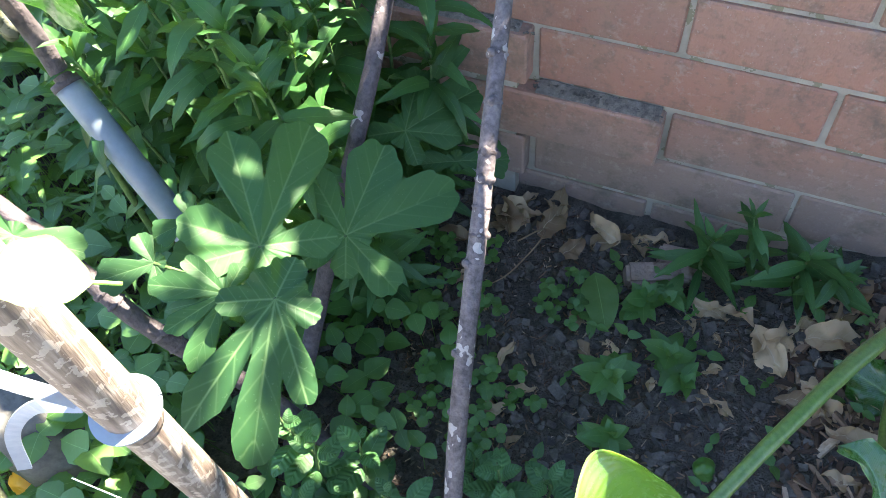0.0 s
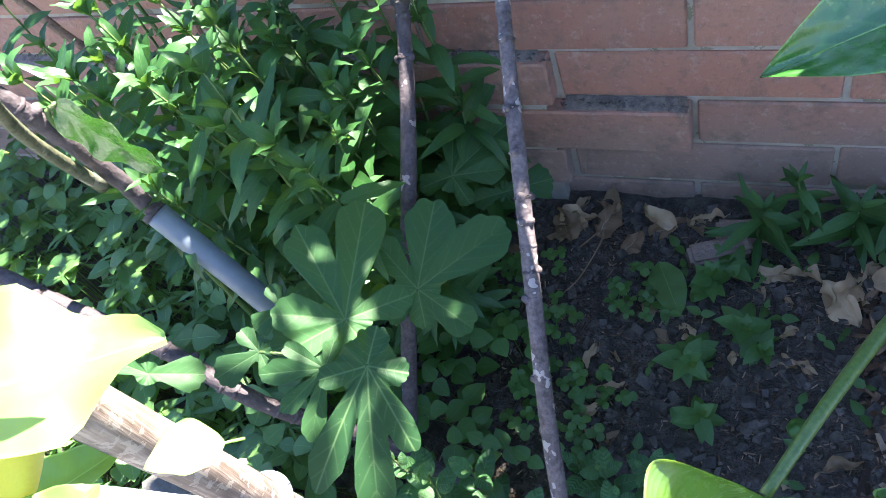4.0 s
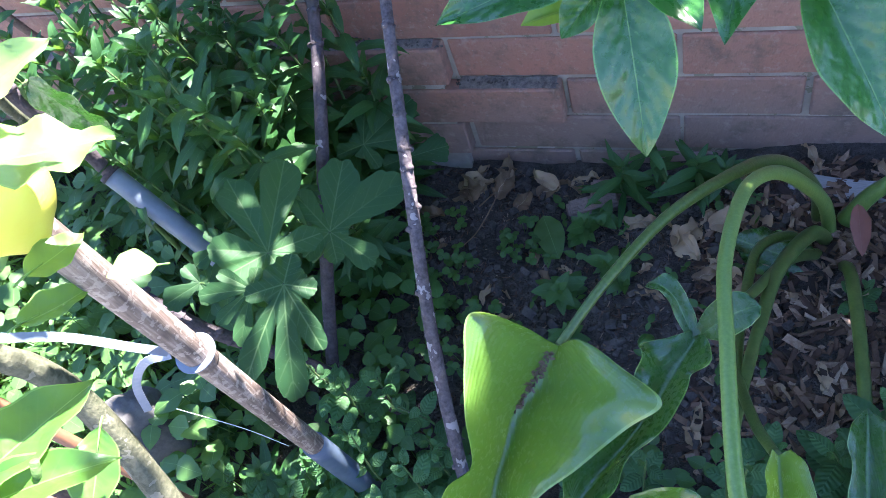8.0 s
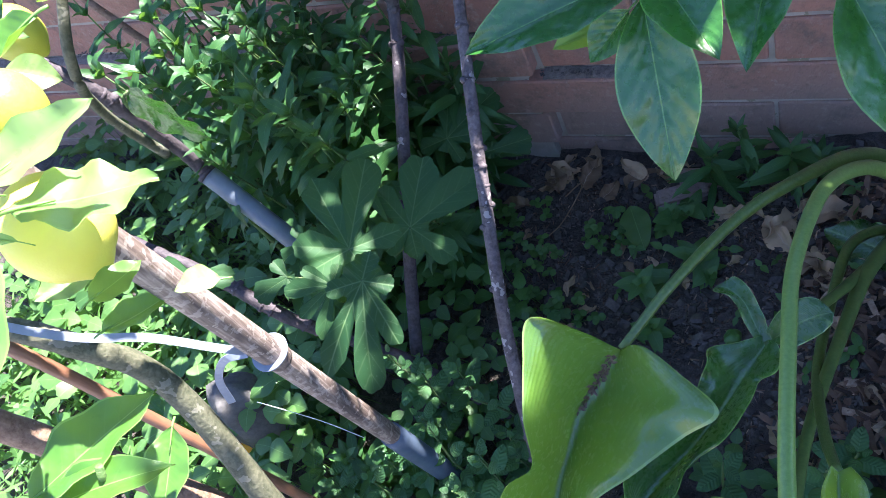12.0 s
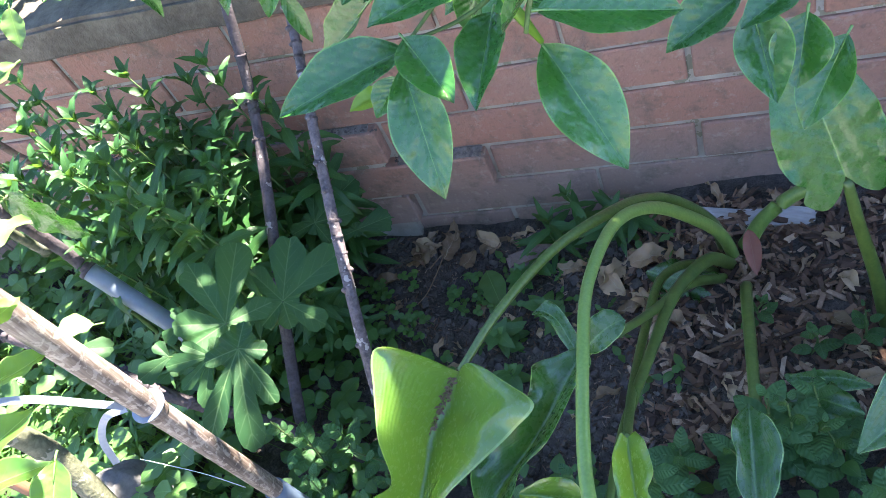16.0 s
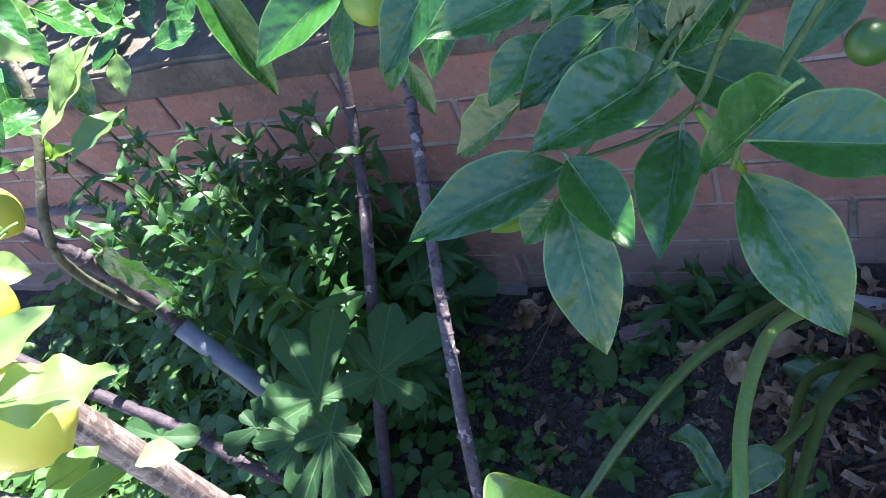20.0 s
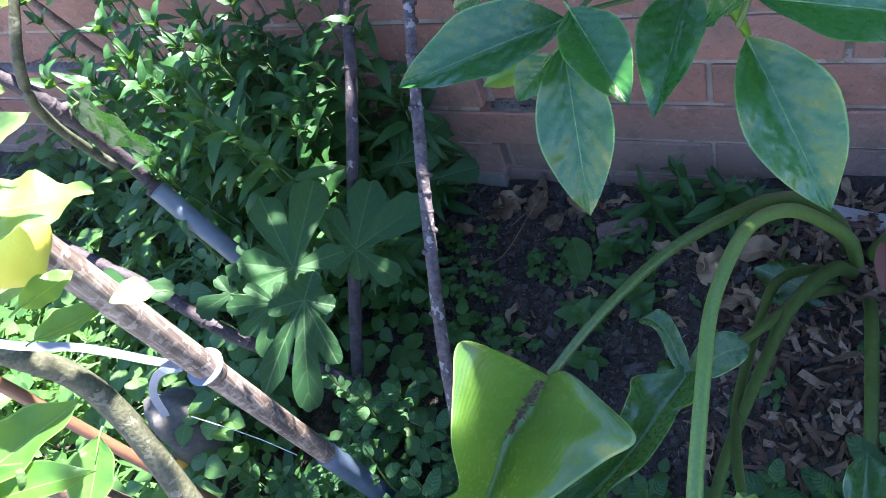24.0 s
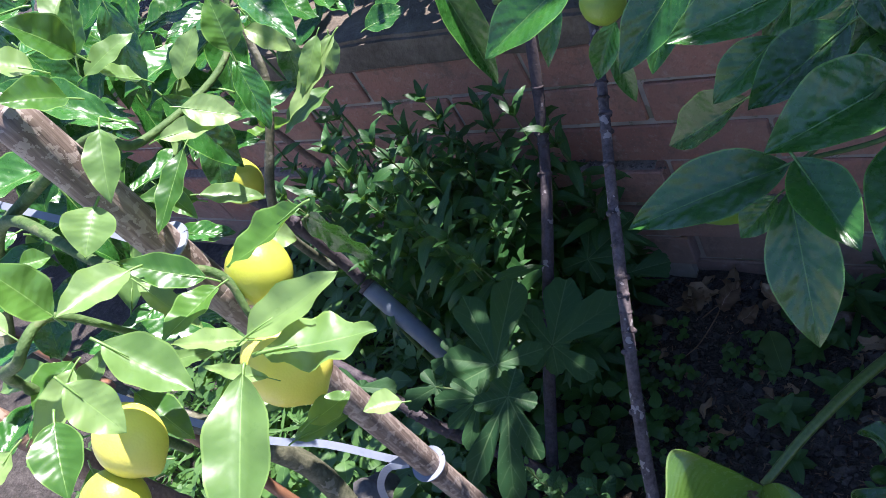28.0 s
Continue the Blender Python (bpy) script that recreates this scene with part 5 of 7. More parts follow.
lemon_leaf((-0.136, -0.508, 0.785), (-0.167, -0.548, 0.794), 0.025, (0.7, -0.15, 0.69), M_CITRUS)
lemon_leaf((-0.039, -0.456, 0.826), (-0.033, -0.412, 0.812), 0.023, (0.67, -0.27, 0.69), M_CITRUS)
lemon_leaf((-0.234, -0.44, 0.896), (-0.264, -0.506, 0.881), 0.034, (0.79, -0.21, 0.58), M_CITRUS)


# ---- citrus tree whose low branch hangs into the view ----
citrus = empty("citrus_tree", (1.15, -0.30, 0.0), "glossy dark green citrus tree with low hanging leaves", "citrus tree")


def citrus_leaf(base, tip, width, up, mat=None, **kw):
    kw["fold"] = kw.get("fold", 0.2) + rng.uniform(0.3, 0.55)
    kw.setdefault("bend", rng.uniform(-0.05, 0.09))
    kw.setdefault("wave", 0.014)
    kw.setdefault("prof", prof_lemon)
    return leaf_ob("leaf", citrus, base, tip, width, up, mat or M_CITRUS, stalk=0.006, n=16, m=4, seed=rng.randrange(999), **kw)


tube("trunk", [(1.15, -0.30, -0.02), (1.13, -0.28, 0.5), (1.1, -0.25, 0.95), (1.0, -0.2, 1.3)], [0.03, 0.026, 0.02], M_BROWN, citrus, sides=14, rough=0.06)
tube("branch", [(1.12, -0.27, 0.8), (0.8, -0.3, 0.9), (0.5, -0.38, 0.83), (0.40, -0.42, 0.765), (0.36, -0.44, 0.725), (0.325, -0.458, 0.698)], [0.005, 0.0025, 0.0016, 0.0012], M_TWIG, citrus, sides=8, per=8)
tube("branch", [(0.5, -0.38, 0.83), (0.43, -0.44, 0.745), (0.408, -0.462, 0.72), (0.40, -0.47, 0.70)], [0.0022, 0.0014], M_TWIG, citrus, sides=8, per=6)
tube("branch", [(0.8, -0.3, 0.9), (0.5, -0.4, 0.92), (0.3, -0.44, 0.86), (0.2, -0.46, 0.82)], [0.0026, 0.0016], M_TWIG, citrus, sides=8, per=6)
tube("branch", [(0.8, -0.3, 0.9), (0.72, -0.38, 0.7), (0.66, -0.40, 0.60), (0.62, -0.41, 0.56)], [0.004, 0.002], M_TWIG, citrus, sides=8, per=6)
fruit(citrus, (0.459, -0.277, 0.609), 0.0145, 1.0, (0, -0.3, -1), M_LIME, "unripe_fruit", 0.02)
fruit(citrus, (0.219, -0.394, 0.768), 0.0135, 1.05, (0, -0.3, -1), M_GREENISH, "unripe_fruit", 0.02)
citrus_leaf((0.317, -0.446, 0.686), (0.24, -0.494, 0.685), 0.038, (0.25, -0.4, 0.88))
citrus_leaf((0.324, -0.458, 0.702), (0.359, -0.504, 0.686), 0.031, (0.3, -0.5, 0.8))
citrus_leaf((0.322, -0.47, 0.692), (0.336, -0.521, 0.626), 0.037, (0.15, -0.4, 0.9))
citrus_leaf((0.374, -0.435, 0.694), (0.368, -0.501, 0.676), 0.031, (0.0, -0.35, 0.93))
citrus_leaf((0.4, -0.445, 0.672), (0.443, -0.496, 0.61), 0.045, (0.05, -0.4, 0.92))
citrus_leaf((0.428, -0.488, 0.758), (0.386, -0.471, 0.701), 0.036, (-0.15, -0.25, 0.95))
citrus_leaf((0.371, -0.422, 0.721), (0.319, -0.484, 0.731), 0.043, (0.2, -0.45, 0.87))
citrus_leaf((0.341, -0.386, 0.727), (0.299, -0.437, 0.717), 0.036, (0.2, -0.45, 0.87))
citrus_leaf((0.289, -0.406, 0.699), (0.229, -0.397, 0.654), 0.032, (0.2, -0.45, 0.87))
citrus_leaf((0.406, -0.459, 0.706), (0.482, -0.44, 0.676), 0.042, (0.0, -0.45, 0.9))
citrus_leaf((0.308, -0.394, 0.73), (0.274, -0.418, 0.706), 0.026, (0.2, -0.45, 0.87))
citrus_leaf((0.323, -0.408, 0.768), (0.274, -0.45, 0.775), 0.034, (0.25, -0.5, 0.8))
citrus_leaf((0.284, -0.413, 0.798), (0.245, -0.45, 0.759), 0.030, (0.3, -0.5, 0.8))
citrus_leaf((0.179, -0.337, 0.756), (0.121, -0.392, 0.735), 0.040, (0.35, -0.45, 0.82))
citrus_leaf((0.09, -0.363, 0.799), (0.102, -0.369, 0.695), 0.028, (0.5, -0.3, 0.8))
citrus_leaf((0.082, -0.218, 0.671), (0.066, -0.253, 0.615), 0.022, (0.3, -0.5, 0.8))
citrus_leaf((0.13, -0.252, 0.629), (0.139, -0.26, 0.574), 0.018, (0.3, -0.5, 0.8))
citrus_leaf((0.154, -0.271, 0.668), (0.135, -0.296, 0.631), 0.024, (0.3, -0.5, 0.8))
citrus_leaf((0.362, -0.37, 0.683), (0.444, -0.4, 0.663), 0.042, (0.0, -0.45, 0.9))
citrus_leaf((0.377, -0.429, 0.735), (0.415, -0.427, 0.781), 0.028, (0.0, -0.5, 0.85))
citrus_leaf((0.352, -0.395, 0.77), (0.322, -0.417, 0.752), 0.026, (0.2, -0.5, 0.85))
citrus_leaf((0.458, -0.234, 0.634), (0.409, -0.284, 0.603), 0.040, (0.1, -0.5, 0.85))
citrus_leaf((0.297, -0.453, 0.659), (0.271, -0.467, 0.66), 0.016, (0.2, -0.4, 0.9), M_CITRUS_YOUNG)
citrus_leaf((0.312, -0.462, 0.678), (0.293, -0.477, 0.66), 0.020, (0.2, -0.4, 0.9))
citrus_leaf((0.365, -0.35, 0.79), (0.36, -0.39, 0.745), 0.034, (0.2, -0.5, 0.85))
citrus_leaf((0.42, -0.36, 0.77), (0.4, -0.4, 0.73), 0.036, (0.1, -0.5, 0.85))
citrus_leaf((0.24, -0.34, 0.74), (0.225, -0.38, 0.7), 0.026, (0.3, -0.5, 0.8))
tube("winged_petiole", [(0.386, -0.45, 0.718), (0.394, -0.452, 0.70), (0.401, -0.448, 0.676)], [0.0022, 0.0036, 0.0018], M_CITRUS_YOUNG, citrus, "pale green winged petiole", sides=8, per=6)
tube("branch", [(0.43, -0.42, 0.78), (0.40, -0.43, 0.742), (0.385, -0.44, 0.715), (0.36, -0.445, 0.70), (0.322, -0.452, 0.694)], [0.0022, 0.0016, 0.0012], M_TWIG, citrus, sides=8, per=6)
tube("branch", [(0.43, -0.36, 0.84), (0.30, -0.35, 0.80), (0.2, -0.33, 0.77), (0.12, -0.30, 0.73), (0.08, -0.22, 0.69)], [0.003, 0.0022, 0.0014], M_TWIG, citrus, sides=8, per=6)
citrus_leaf((0.513, -0.349, 0.613), (0.462, -0.375, 0.594), 0.035, (0.02, -0.43, 0.9))
citrus_leaf((0.519, -0.354, 0.606), (0.531, -0.403, 0.561), 0.039, (-0.02, -0.41, 0.91))
citrus_leaf((0.553, -0.361, 0.6), (0.544, -0.39, 0.56), 0.041, (-0.05, -0.41, 0.91))
citrus_leaf((0.577, -0.366, 0.581), (0.547, -0.403, 0.533), 0.037, (-0.06, -0.38, 0.92))
citrus_leaf((0.549, -0.366, 0.626), (0.511, -0.392, 0.618), 0.028, (-0.02, -0.43, 0.9))
citrus_leaf((0.294, -0.176, 0.636), (0.317, -0.141, 0.562), 0.039, (0.15, -0.57, 0.81))
citrus_leaf((0.199, -0.18, 0.671), (0.21, -0.171, 0.602), 0.030, (0.26, -0.57, 0.78))
citrus_leaf((0.293, -0.189, 0.619), (0.248, -0.199, 0.58), 0.029, (0.15, -0.55, 0.82))
citrus_leaf((0.325, -0.158, 0.599), (0.326, -0.196, 0.547), 0.028, (0.11, -0.56, 0.82))
citrus_leaf((0.314, -0.232, 0.632), (0.255, -0.25, 0.581), 0.036, (0.13, -0.54, 0.83))
citrus_leaf((0.22, -0.214, 0.675), (0.207, -0.257, 0.632), 0.030, (0.24, -0.56, 0.79))
citrus_leaf((0.172, -0.208, 0.696), (0.124, -0.244, 0.661), 0.029, (0.3, -0.57, 0.77))
citrus_leaf((0.348, -0.232, 0.599), (0.408, -0.263, 0.566), 0.032, (0.09, -0.52, 0.85))
citrus_leaf((0.29, -0.189, 0.567), (0.261, -0.192, 0.504), 0.033, (0.14, -0.52, 0.84))
citrus_leaf((0.294, -0.189, 0.623), (0.285, -0.223, 0.558), 0.031, (0.15, -0.55, 0.82))
citrus_leaf((0.32, -0.188, 0.595), (0.349, -0.254, 0.574), 0.037, (0.12, -0.54, 0.83))
citrus_leaf((0.176, -0.107, 0.616), (0.121, -0.14, 0.597), 0.032, (0.25, -0.57, 0.79))
citrus_leaf((0.27, -0.191, 0.604), (0.217, -0.163, 0.638), 0.031, (0.17, -0.54, 0.83))
citrus_leaf((0.309, -0.21, 0.652), (0.34, -0.237, 0.59), 0.034, (0.14, -0.57, 0.81))
citrus_leaf((0.237, -0.131, 0.567), (0.286, -0.126, 0.513), 0.033, (0.19, -0.54, 0.82))
citrus_leaf((0.339, -0.197, 0.603), (0.322, -0.227, 0.538), 0.035, (0.1, -0.54, 0.83))
citrus_leaf((0.293, -0.186, 0.644), (0.359, -0.161, 0.62), 0.037, (0.15, -0.57, 0.81))
citrus_leaf((0.301, -0.141, 0.548), (0.325, -0.096, 0.583), 0.030, (0.12, -0.53, 0.84))
citrus_leaf((0.217, -0.183, 0.667), (0.151, -0.186, 0.646), 0.033, (0.24, -0.57, 0.78))
citrus_leaf((0.313, -0.148, 0.536), (0.358, -0.179, 0.488), 0.034, (0.11, -0.52, 0.85))
citrus_leaf((0.287, -0.145, 0.557), (0.235, -0.17, 0.516), 0.031, (0.14, -0.53, 0.83))
citrus_leaf((0.205, -0.227, 0.683), (0.129, -0.242, 0.693), 0.039, (0.26, -0.56, 0.79))
citrus_leaf((0.335, -0.221, 0.595), (0.306, -0.266, 0.561), 0.030, (0.1, -0.53, 0.84))
citrus_leaf((0.266, -0.12, 0.566), (0.203, -0.131, 0.554), 0.030, (0.16, -0.55, 0.82))
citrus_leaf((0.286, -0.165, 0.601), (0.243, -0.139, 0.542), 0.034, (0.15, -0.55, 0.82))
citrus_leaf((0.275, -0.186, 0.631), (0.238, -0.216, 0.587), 0.029, (0.17, -0.56, 0.81))
citrus_leaf((0.322, -0.12, 0.524), (0.259, -0.113, 0.518), 0.029, (0.1, -0.53, 0.84))
citrus_leaf((0.333, -0.101, 0.552), (0.276, -0.144, 0.508), 0.038, (0.09, -0.55, 0.83))
citrus_leaf((0.245, -0.127, 0.587), (0.188, -0.127, 0.561), 0.027, (0.18, -0.55, 0.81))
citrus_leaf((0.303, -0.154, 0.629), (0.327, -0.193, 0.586), 0.029, (0.14, -0.58, 0.81))
citrus_leaf((0.14, -0.17, 0.654), (0.088, -0.202, 0.622), 0.031, (0.31, -0.55, 0.78))
citrus_leaf((0.324, -0.198, 0.631), (0.259, -0.198, 0.615), 0.031, (0.12, -0.56, 0.82))
citrus_leaf((0.199, -0.154, 0.642), (0.136, -0.145, 0.607), 0.036, (0.24, -0.57, 0.79))
citrus_leaf((0.255, -0.128, 0.607), (0.319, -0.142, 0.569), 0.036, (0.18, -0.57, 0.8))
citrus_leaf((0.344, -0.21, 0.655), (0.369, -0.218, 0.581), 0.038, (0.1, -0.57, 0.81))
citrus_leaf((0.213, -0.177, 0.665), (0.158, -0.225, 0.632), 0.039, (0.24, -0.57, 0.78))
citrus_leaf((0.323, -0.144, 0.598), (0.262, -0.198, 0.575), 0.039, (0.11, -0.56, 0.82))
citrus_leaf((0.303, -0.162, 0.64), (0.225, -0.18, 0.623), 0.038, (0.14, -0.58, 0.8))
citrus_leaf((0.275, -0.16, 0.635), (0.288, -0.192, 0.576), 0.030, (0.17, -0.57, 0.8))
citrus_leaf((0.231, -0.117, 0.613), (0.293, -0.102, 0.562), 0.035, (0.2, -0.57, 0.8))
citrus_leaf((0.316, -0.122, 0.588), (0.248, -0.16, 0.564), 0.039, (0.11, -0.57, 0.82))
citrus_leaf((0.335, -0.243, 0.616), (0.364, -0.231, 0.552), 0.031, (0.11, -0.53, 0.84))



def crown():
    """The tree's crown overhead, out of view and set to shade the bed, thinning out towards the lemon tree."""
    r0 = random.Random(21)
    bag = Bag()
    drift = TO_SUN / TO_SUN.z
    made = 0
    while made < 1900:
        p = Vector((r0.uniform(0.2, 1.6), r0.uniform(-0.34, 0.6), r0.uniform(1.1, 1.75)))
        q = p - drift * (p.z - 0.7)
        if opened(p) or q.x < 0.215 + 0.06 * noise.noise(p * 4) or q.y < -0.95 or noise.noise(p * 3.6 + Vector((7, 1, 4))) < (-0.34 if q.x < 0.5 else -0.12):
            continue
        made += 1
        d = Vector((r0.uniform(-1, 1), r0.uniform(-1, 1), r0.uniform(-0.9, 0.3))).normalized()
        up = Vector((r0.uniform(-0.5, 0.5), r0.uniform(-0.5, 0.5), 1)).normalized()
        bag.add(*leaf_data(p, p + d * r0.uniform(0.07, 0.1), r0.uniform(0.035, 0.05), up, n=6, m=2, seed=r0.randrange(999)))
    # denser unseen spray towards the wall, added to shade an arum leaf
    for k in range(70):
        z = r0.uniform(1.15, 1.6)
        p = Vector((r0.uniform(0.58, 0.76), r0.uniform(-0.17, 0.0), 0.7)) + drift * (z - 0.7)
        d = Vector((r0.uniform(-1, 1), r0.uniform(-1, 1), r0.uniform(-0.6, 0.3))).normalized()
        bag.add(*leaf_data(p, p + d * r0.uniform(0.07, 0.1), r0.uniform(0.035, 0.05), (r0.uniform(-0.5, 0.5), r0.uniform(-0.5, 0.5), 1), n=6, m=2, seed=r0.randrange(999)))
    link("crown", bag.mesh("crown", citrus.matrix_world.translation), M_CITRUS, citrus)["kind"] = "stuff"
    for k in range(9):
        g = k / 9 * 6.28
        tube("branch", [(1.0, -0.2, 1.3), (0.95 + 0.3 * math.cos(g), -0.05 + 0.3 * math.sin(g), 1.3), (0.95 + 0.5 * math.cos(g), 0.0 + 0.55 * math.sin(g), 1.45)], [0.01, 0.006, 0.003], M_BROWN, citrus, sides=6, per=4)


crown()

# ---- arum lily ----
def arum_blade(a, tip, wl, wr, aur, up, wavy=0.012, nt=150, nr=12, seed=0, cup=0.25, shape=None, right_back=None, crimp=0.35, backs=None, centre=0.3, frill=5.0):
    """An arrow-shaped blade: a is where the stalk joins, aur how far the two lobes reach back; shape: (s, left, right) rows of half widths."""
    a, tip, up = Vector(a), Vector(tip), Vector(up)
    y = tip - a
    length = y.length
    y /= length
    z = (up - y * up.dot(y)).normalized()
    x = y.cross(z)
    ph = random.Random(seed).random() * 6.28
    rows = [q for q in shape or ARROW if q[0] >= 0.06]
    rb = aur if right_back is None else right_back

    def side(w, back, col):
        pts = [(0.28 * w, -0.75 * back - 0.006), (0.6 * w, -back - 0.008), (0.86 * w, -0.45 * back)]
        return pts + [(r[col] * w, r[0] * length) for r in rows[:-1]]

    right = side(wr, rb, 2)
    left = side(wl, aur, 1)
    if backs:
        left = [(u * wl, v * length) for u, v in backs[0]] + left[3:]
        right = [(u * wr, v * length) for u, v in backs[1]] + right[3:]
    left = [(-q[0], q[1]) for q in left]
    ring = [(0.0, 0.004), *right, (0.0, length), *reversed(left), (0.0, 0.004)]
    line = smooth_line([(q[0], q[1], 0) for q in ring], 8)
    mid = centre * length
    ang = np.array([math.atan2(q.x, q.y - mid) for q in line])
    rad = np.array([math.hypot(q.x, q.y - mid) for q in line])
    order = np.argsort(ang)
    ang, rad = ang[order], rad[order]
    verts, uvs, faces = [a + y * mid + z * 0.0], [(0.5, centre)], []
    for k in range(1, nr + 1):
        s = k / nr
        for i in range(nt):
            th = -math.pi + 2 * math.pi * i / nt
            r = float(np.interp(th, ang, rad, period=2 * math.pi)) * s
            ripple = math.sin(th * 6 + ph) + 0.6 * math.sin(th * 10 + 2 * ph)
            r *= 1 + crimp * 0.12 * math.sin(th * 11 + ph) * s * s
            px, py = r * math.sin(th), mid + r * math.cos(th)
            v = max(0.0, py / length)
            pz = cup * abs(px) * (1 - 0.5 * min(1.0, abs(px) / (wr if px > 0 else wl))) + wavy * 0.7 * ripple * s**frill * min(1.0, abs(px) * 50) - 0.08 * length * v * v + 0.0006 * math.sin(abs(px) * 330 + v * 4)
            verts.append(a + x * px + y * py + z * pz)
            uvs.append((0.5 + 0.5 * max(-1.0, min(1.0, px / (wr if px > 0 else wl))), min(1.0, v)))
    for i in range(nt):
        faces.append((0, 1 + (i + 1) % nt, 1 + i))
    for k in range(nr - 1):
        for i in range(nt):
            c, d = 1 + k * nt + i, 1 + k * nt + (i + 1) % nt
            faces.append((c, d, d + nt, c + nt))
    return verts, faces, uvs


ARROW = [(0.0, 0.8, 0.8), (0.12, 1, 1), (0.3, 0.95, 0.95), (0.5, 0.78, 0.78), (0.7, 0.55, 0.55), (0.86, 0.3, 0.3), (1, 0, 0)]
ROUND = [(0, 0.45, 0.45), (0.06, 0.72, 0.72), (0.16, 0.93, 0.93), (0.3, 1, 1), (0.5, 0.92, 0.92), (0.68, 0.72, 0.72), (0.84, 0.44, 0.44), (0.94, 0.2, 0.2), (1, 0, 0)]
LONG = [(0, 0.5, 0.5), (0.07, 0.8, 0.8), (0.16, 1, 1), (0.3, 0.78, 0.85), (0.42, 0.85, 0.7), (0.58, 0.9, 0.82), (0.72, 0.62, 0.7), (0.86, 0.42, 0.38), (0.95, 0.2, 0.18), (1, 0, 0)]
arum = empty("arum_lily", (0.475, -0.13, 0.03), "arum lily with arching stalks and wavy arrow-shaped leaves", "arum lily")
arum_b = empty("arum_lily", (0.68, -0.32, 0.05), "second clump of arum lily with broad leaves beside the wall", "arum lily")


def arum_leaf(a, tip, wl, wr, aur, up, mat=None, plant=None, **kw):
    plant = plant or (arum_b if a[0] > 0.58 else arum)
    bag = Bag()
    bag.add(*arum_blade(a, tip, wl, wr, aur, up, seed=rng.randrange(999), **kw))
    return link("leaf", bag.mesh("leaf", plant.matrix_world.translation), mat or M_ARUM, plant)


def trough_leaf(mat, rows, wavy, seed, plant=None):
    """A channelled blade: rows of midrib, left edge and right edge from stalk to tip, with rippled margins."""
    rib, left, right = ([Vector(q) for q in smooth_line([r[k] for r in rows], 9)] for k in range(3))
    n, m = len(rib), 9
    verts, uvs, faces = [], [], []
    plant = plant or arum
    o = plant.matrix_world.translation
    ph = seed * 1.7
    for i in range(n):
        v = i / (n - 1)
        for j in range(-m, m + 1):
            u = abs(j) / m
            e = right[i] if j > 0 else left[i]
            d = e - rib[i]
            bulge = Vector((0.0, 0.0, 1.0)) * (0.62 * d.length * u * u * (1 - u))
            bulge.z += 0.025 * (right[i] - left[i]).length * max(0.0, 1 - 3 * u) ** 2
            k = ph + (2.1 if j > 0 else 0.0)
            ripple = (math.sin(v * 21 + k) + 0.5 * math.sin(v * 34 + 2 * k)) * wavy * u**3 * min(1.0, d.length * 22)
            fine = 0.0013 * math.sin(u * 25 - v * 15 + k) * min(1.0, d.length * 20)
            verts.append(rib[i] + d * u + bulge + Vector((0.25, -0.35, 0.9)) * (ripple + fine) - o)
            uvs.append((0.5 + 0.5 * j / m, v))
    w = 2 * m + 1
    for i in range(n - 1):
        for j in range(w - 1):
            faces.append((i * w + j, i * w + j + 1, (i + 1) * w + j + 1, (i + 1) * w + j))
    return link("leaf", from_data("leaf", verts, faces, uvs), mat, plant)


def arum_stem(pts, radii, mat, plant):
    return tube("stalk", pts, radii, mat, plant, sides=14, per=8, ribs=0.03)


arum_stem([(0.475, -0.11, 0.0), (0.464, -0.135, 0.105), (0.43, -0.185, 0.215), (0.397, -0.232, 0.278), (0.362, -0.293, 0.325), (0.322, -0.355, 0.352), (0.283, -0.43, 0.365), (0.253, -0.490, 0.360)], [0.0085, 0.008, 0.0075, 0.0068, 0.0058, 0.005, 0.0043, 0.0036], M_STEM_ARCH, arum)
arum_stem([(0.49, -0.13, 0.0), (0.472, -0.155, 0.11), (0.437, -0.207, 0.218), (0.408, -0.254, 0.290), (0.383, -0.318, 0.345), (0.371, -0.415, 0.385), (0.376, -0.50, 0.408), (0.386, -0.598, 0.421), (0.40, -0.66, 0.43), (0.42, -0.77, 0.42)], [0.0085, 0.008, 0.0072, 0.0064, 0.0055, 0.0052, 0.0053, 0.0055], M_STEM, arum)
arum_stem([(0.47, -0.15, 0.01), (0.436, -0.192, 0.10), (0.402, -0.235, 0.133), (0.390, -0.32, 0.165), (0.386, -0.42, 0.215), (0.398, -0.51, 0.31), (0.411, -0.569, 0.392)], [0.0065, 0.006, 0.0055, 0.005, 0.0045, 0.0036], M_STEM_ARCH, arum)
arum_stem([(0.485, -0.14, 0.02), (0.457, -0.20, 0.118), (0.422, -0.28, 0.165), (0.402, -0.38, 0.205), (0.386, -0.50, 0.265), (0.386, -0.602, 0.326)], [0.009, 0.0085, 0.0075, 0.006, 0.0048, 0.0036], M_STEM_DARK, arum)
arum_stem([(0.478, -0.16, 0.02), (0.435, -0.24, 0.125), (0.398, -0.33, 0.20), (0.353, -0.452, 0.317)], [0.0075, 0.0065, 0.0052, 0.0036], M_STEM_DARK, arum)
arum_stem([(0.50, -0.17, 0.01), (0.498, -0.24, 0.10), (0.50, -0.36, 0.14), (0.503, -0.47, 0.14), (0.512, -0.55, 0.10)], [0.0075, 0.007, 0.0062, 0.006], M_STEM_DARK, arum)
arum_stem([(0.50, -0.13, 0.05), (0.53, -0.12, 0.10), (0.585, -0.12, 0.15), (0.68, -0.14, 0.2)], [0.011, 0.0095, 0.009, 0.008], M_STEM, arum)
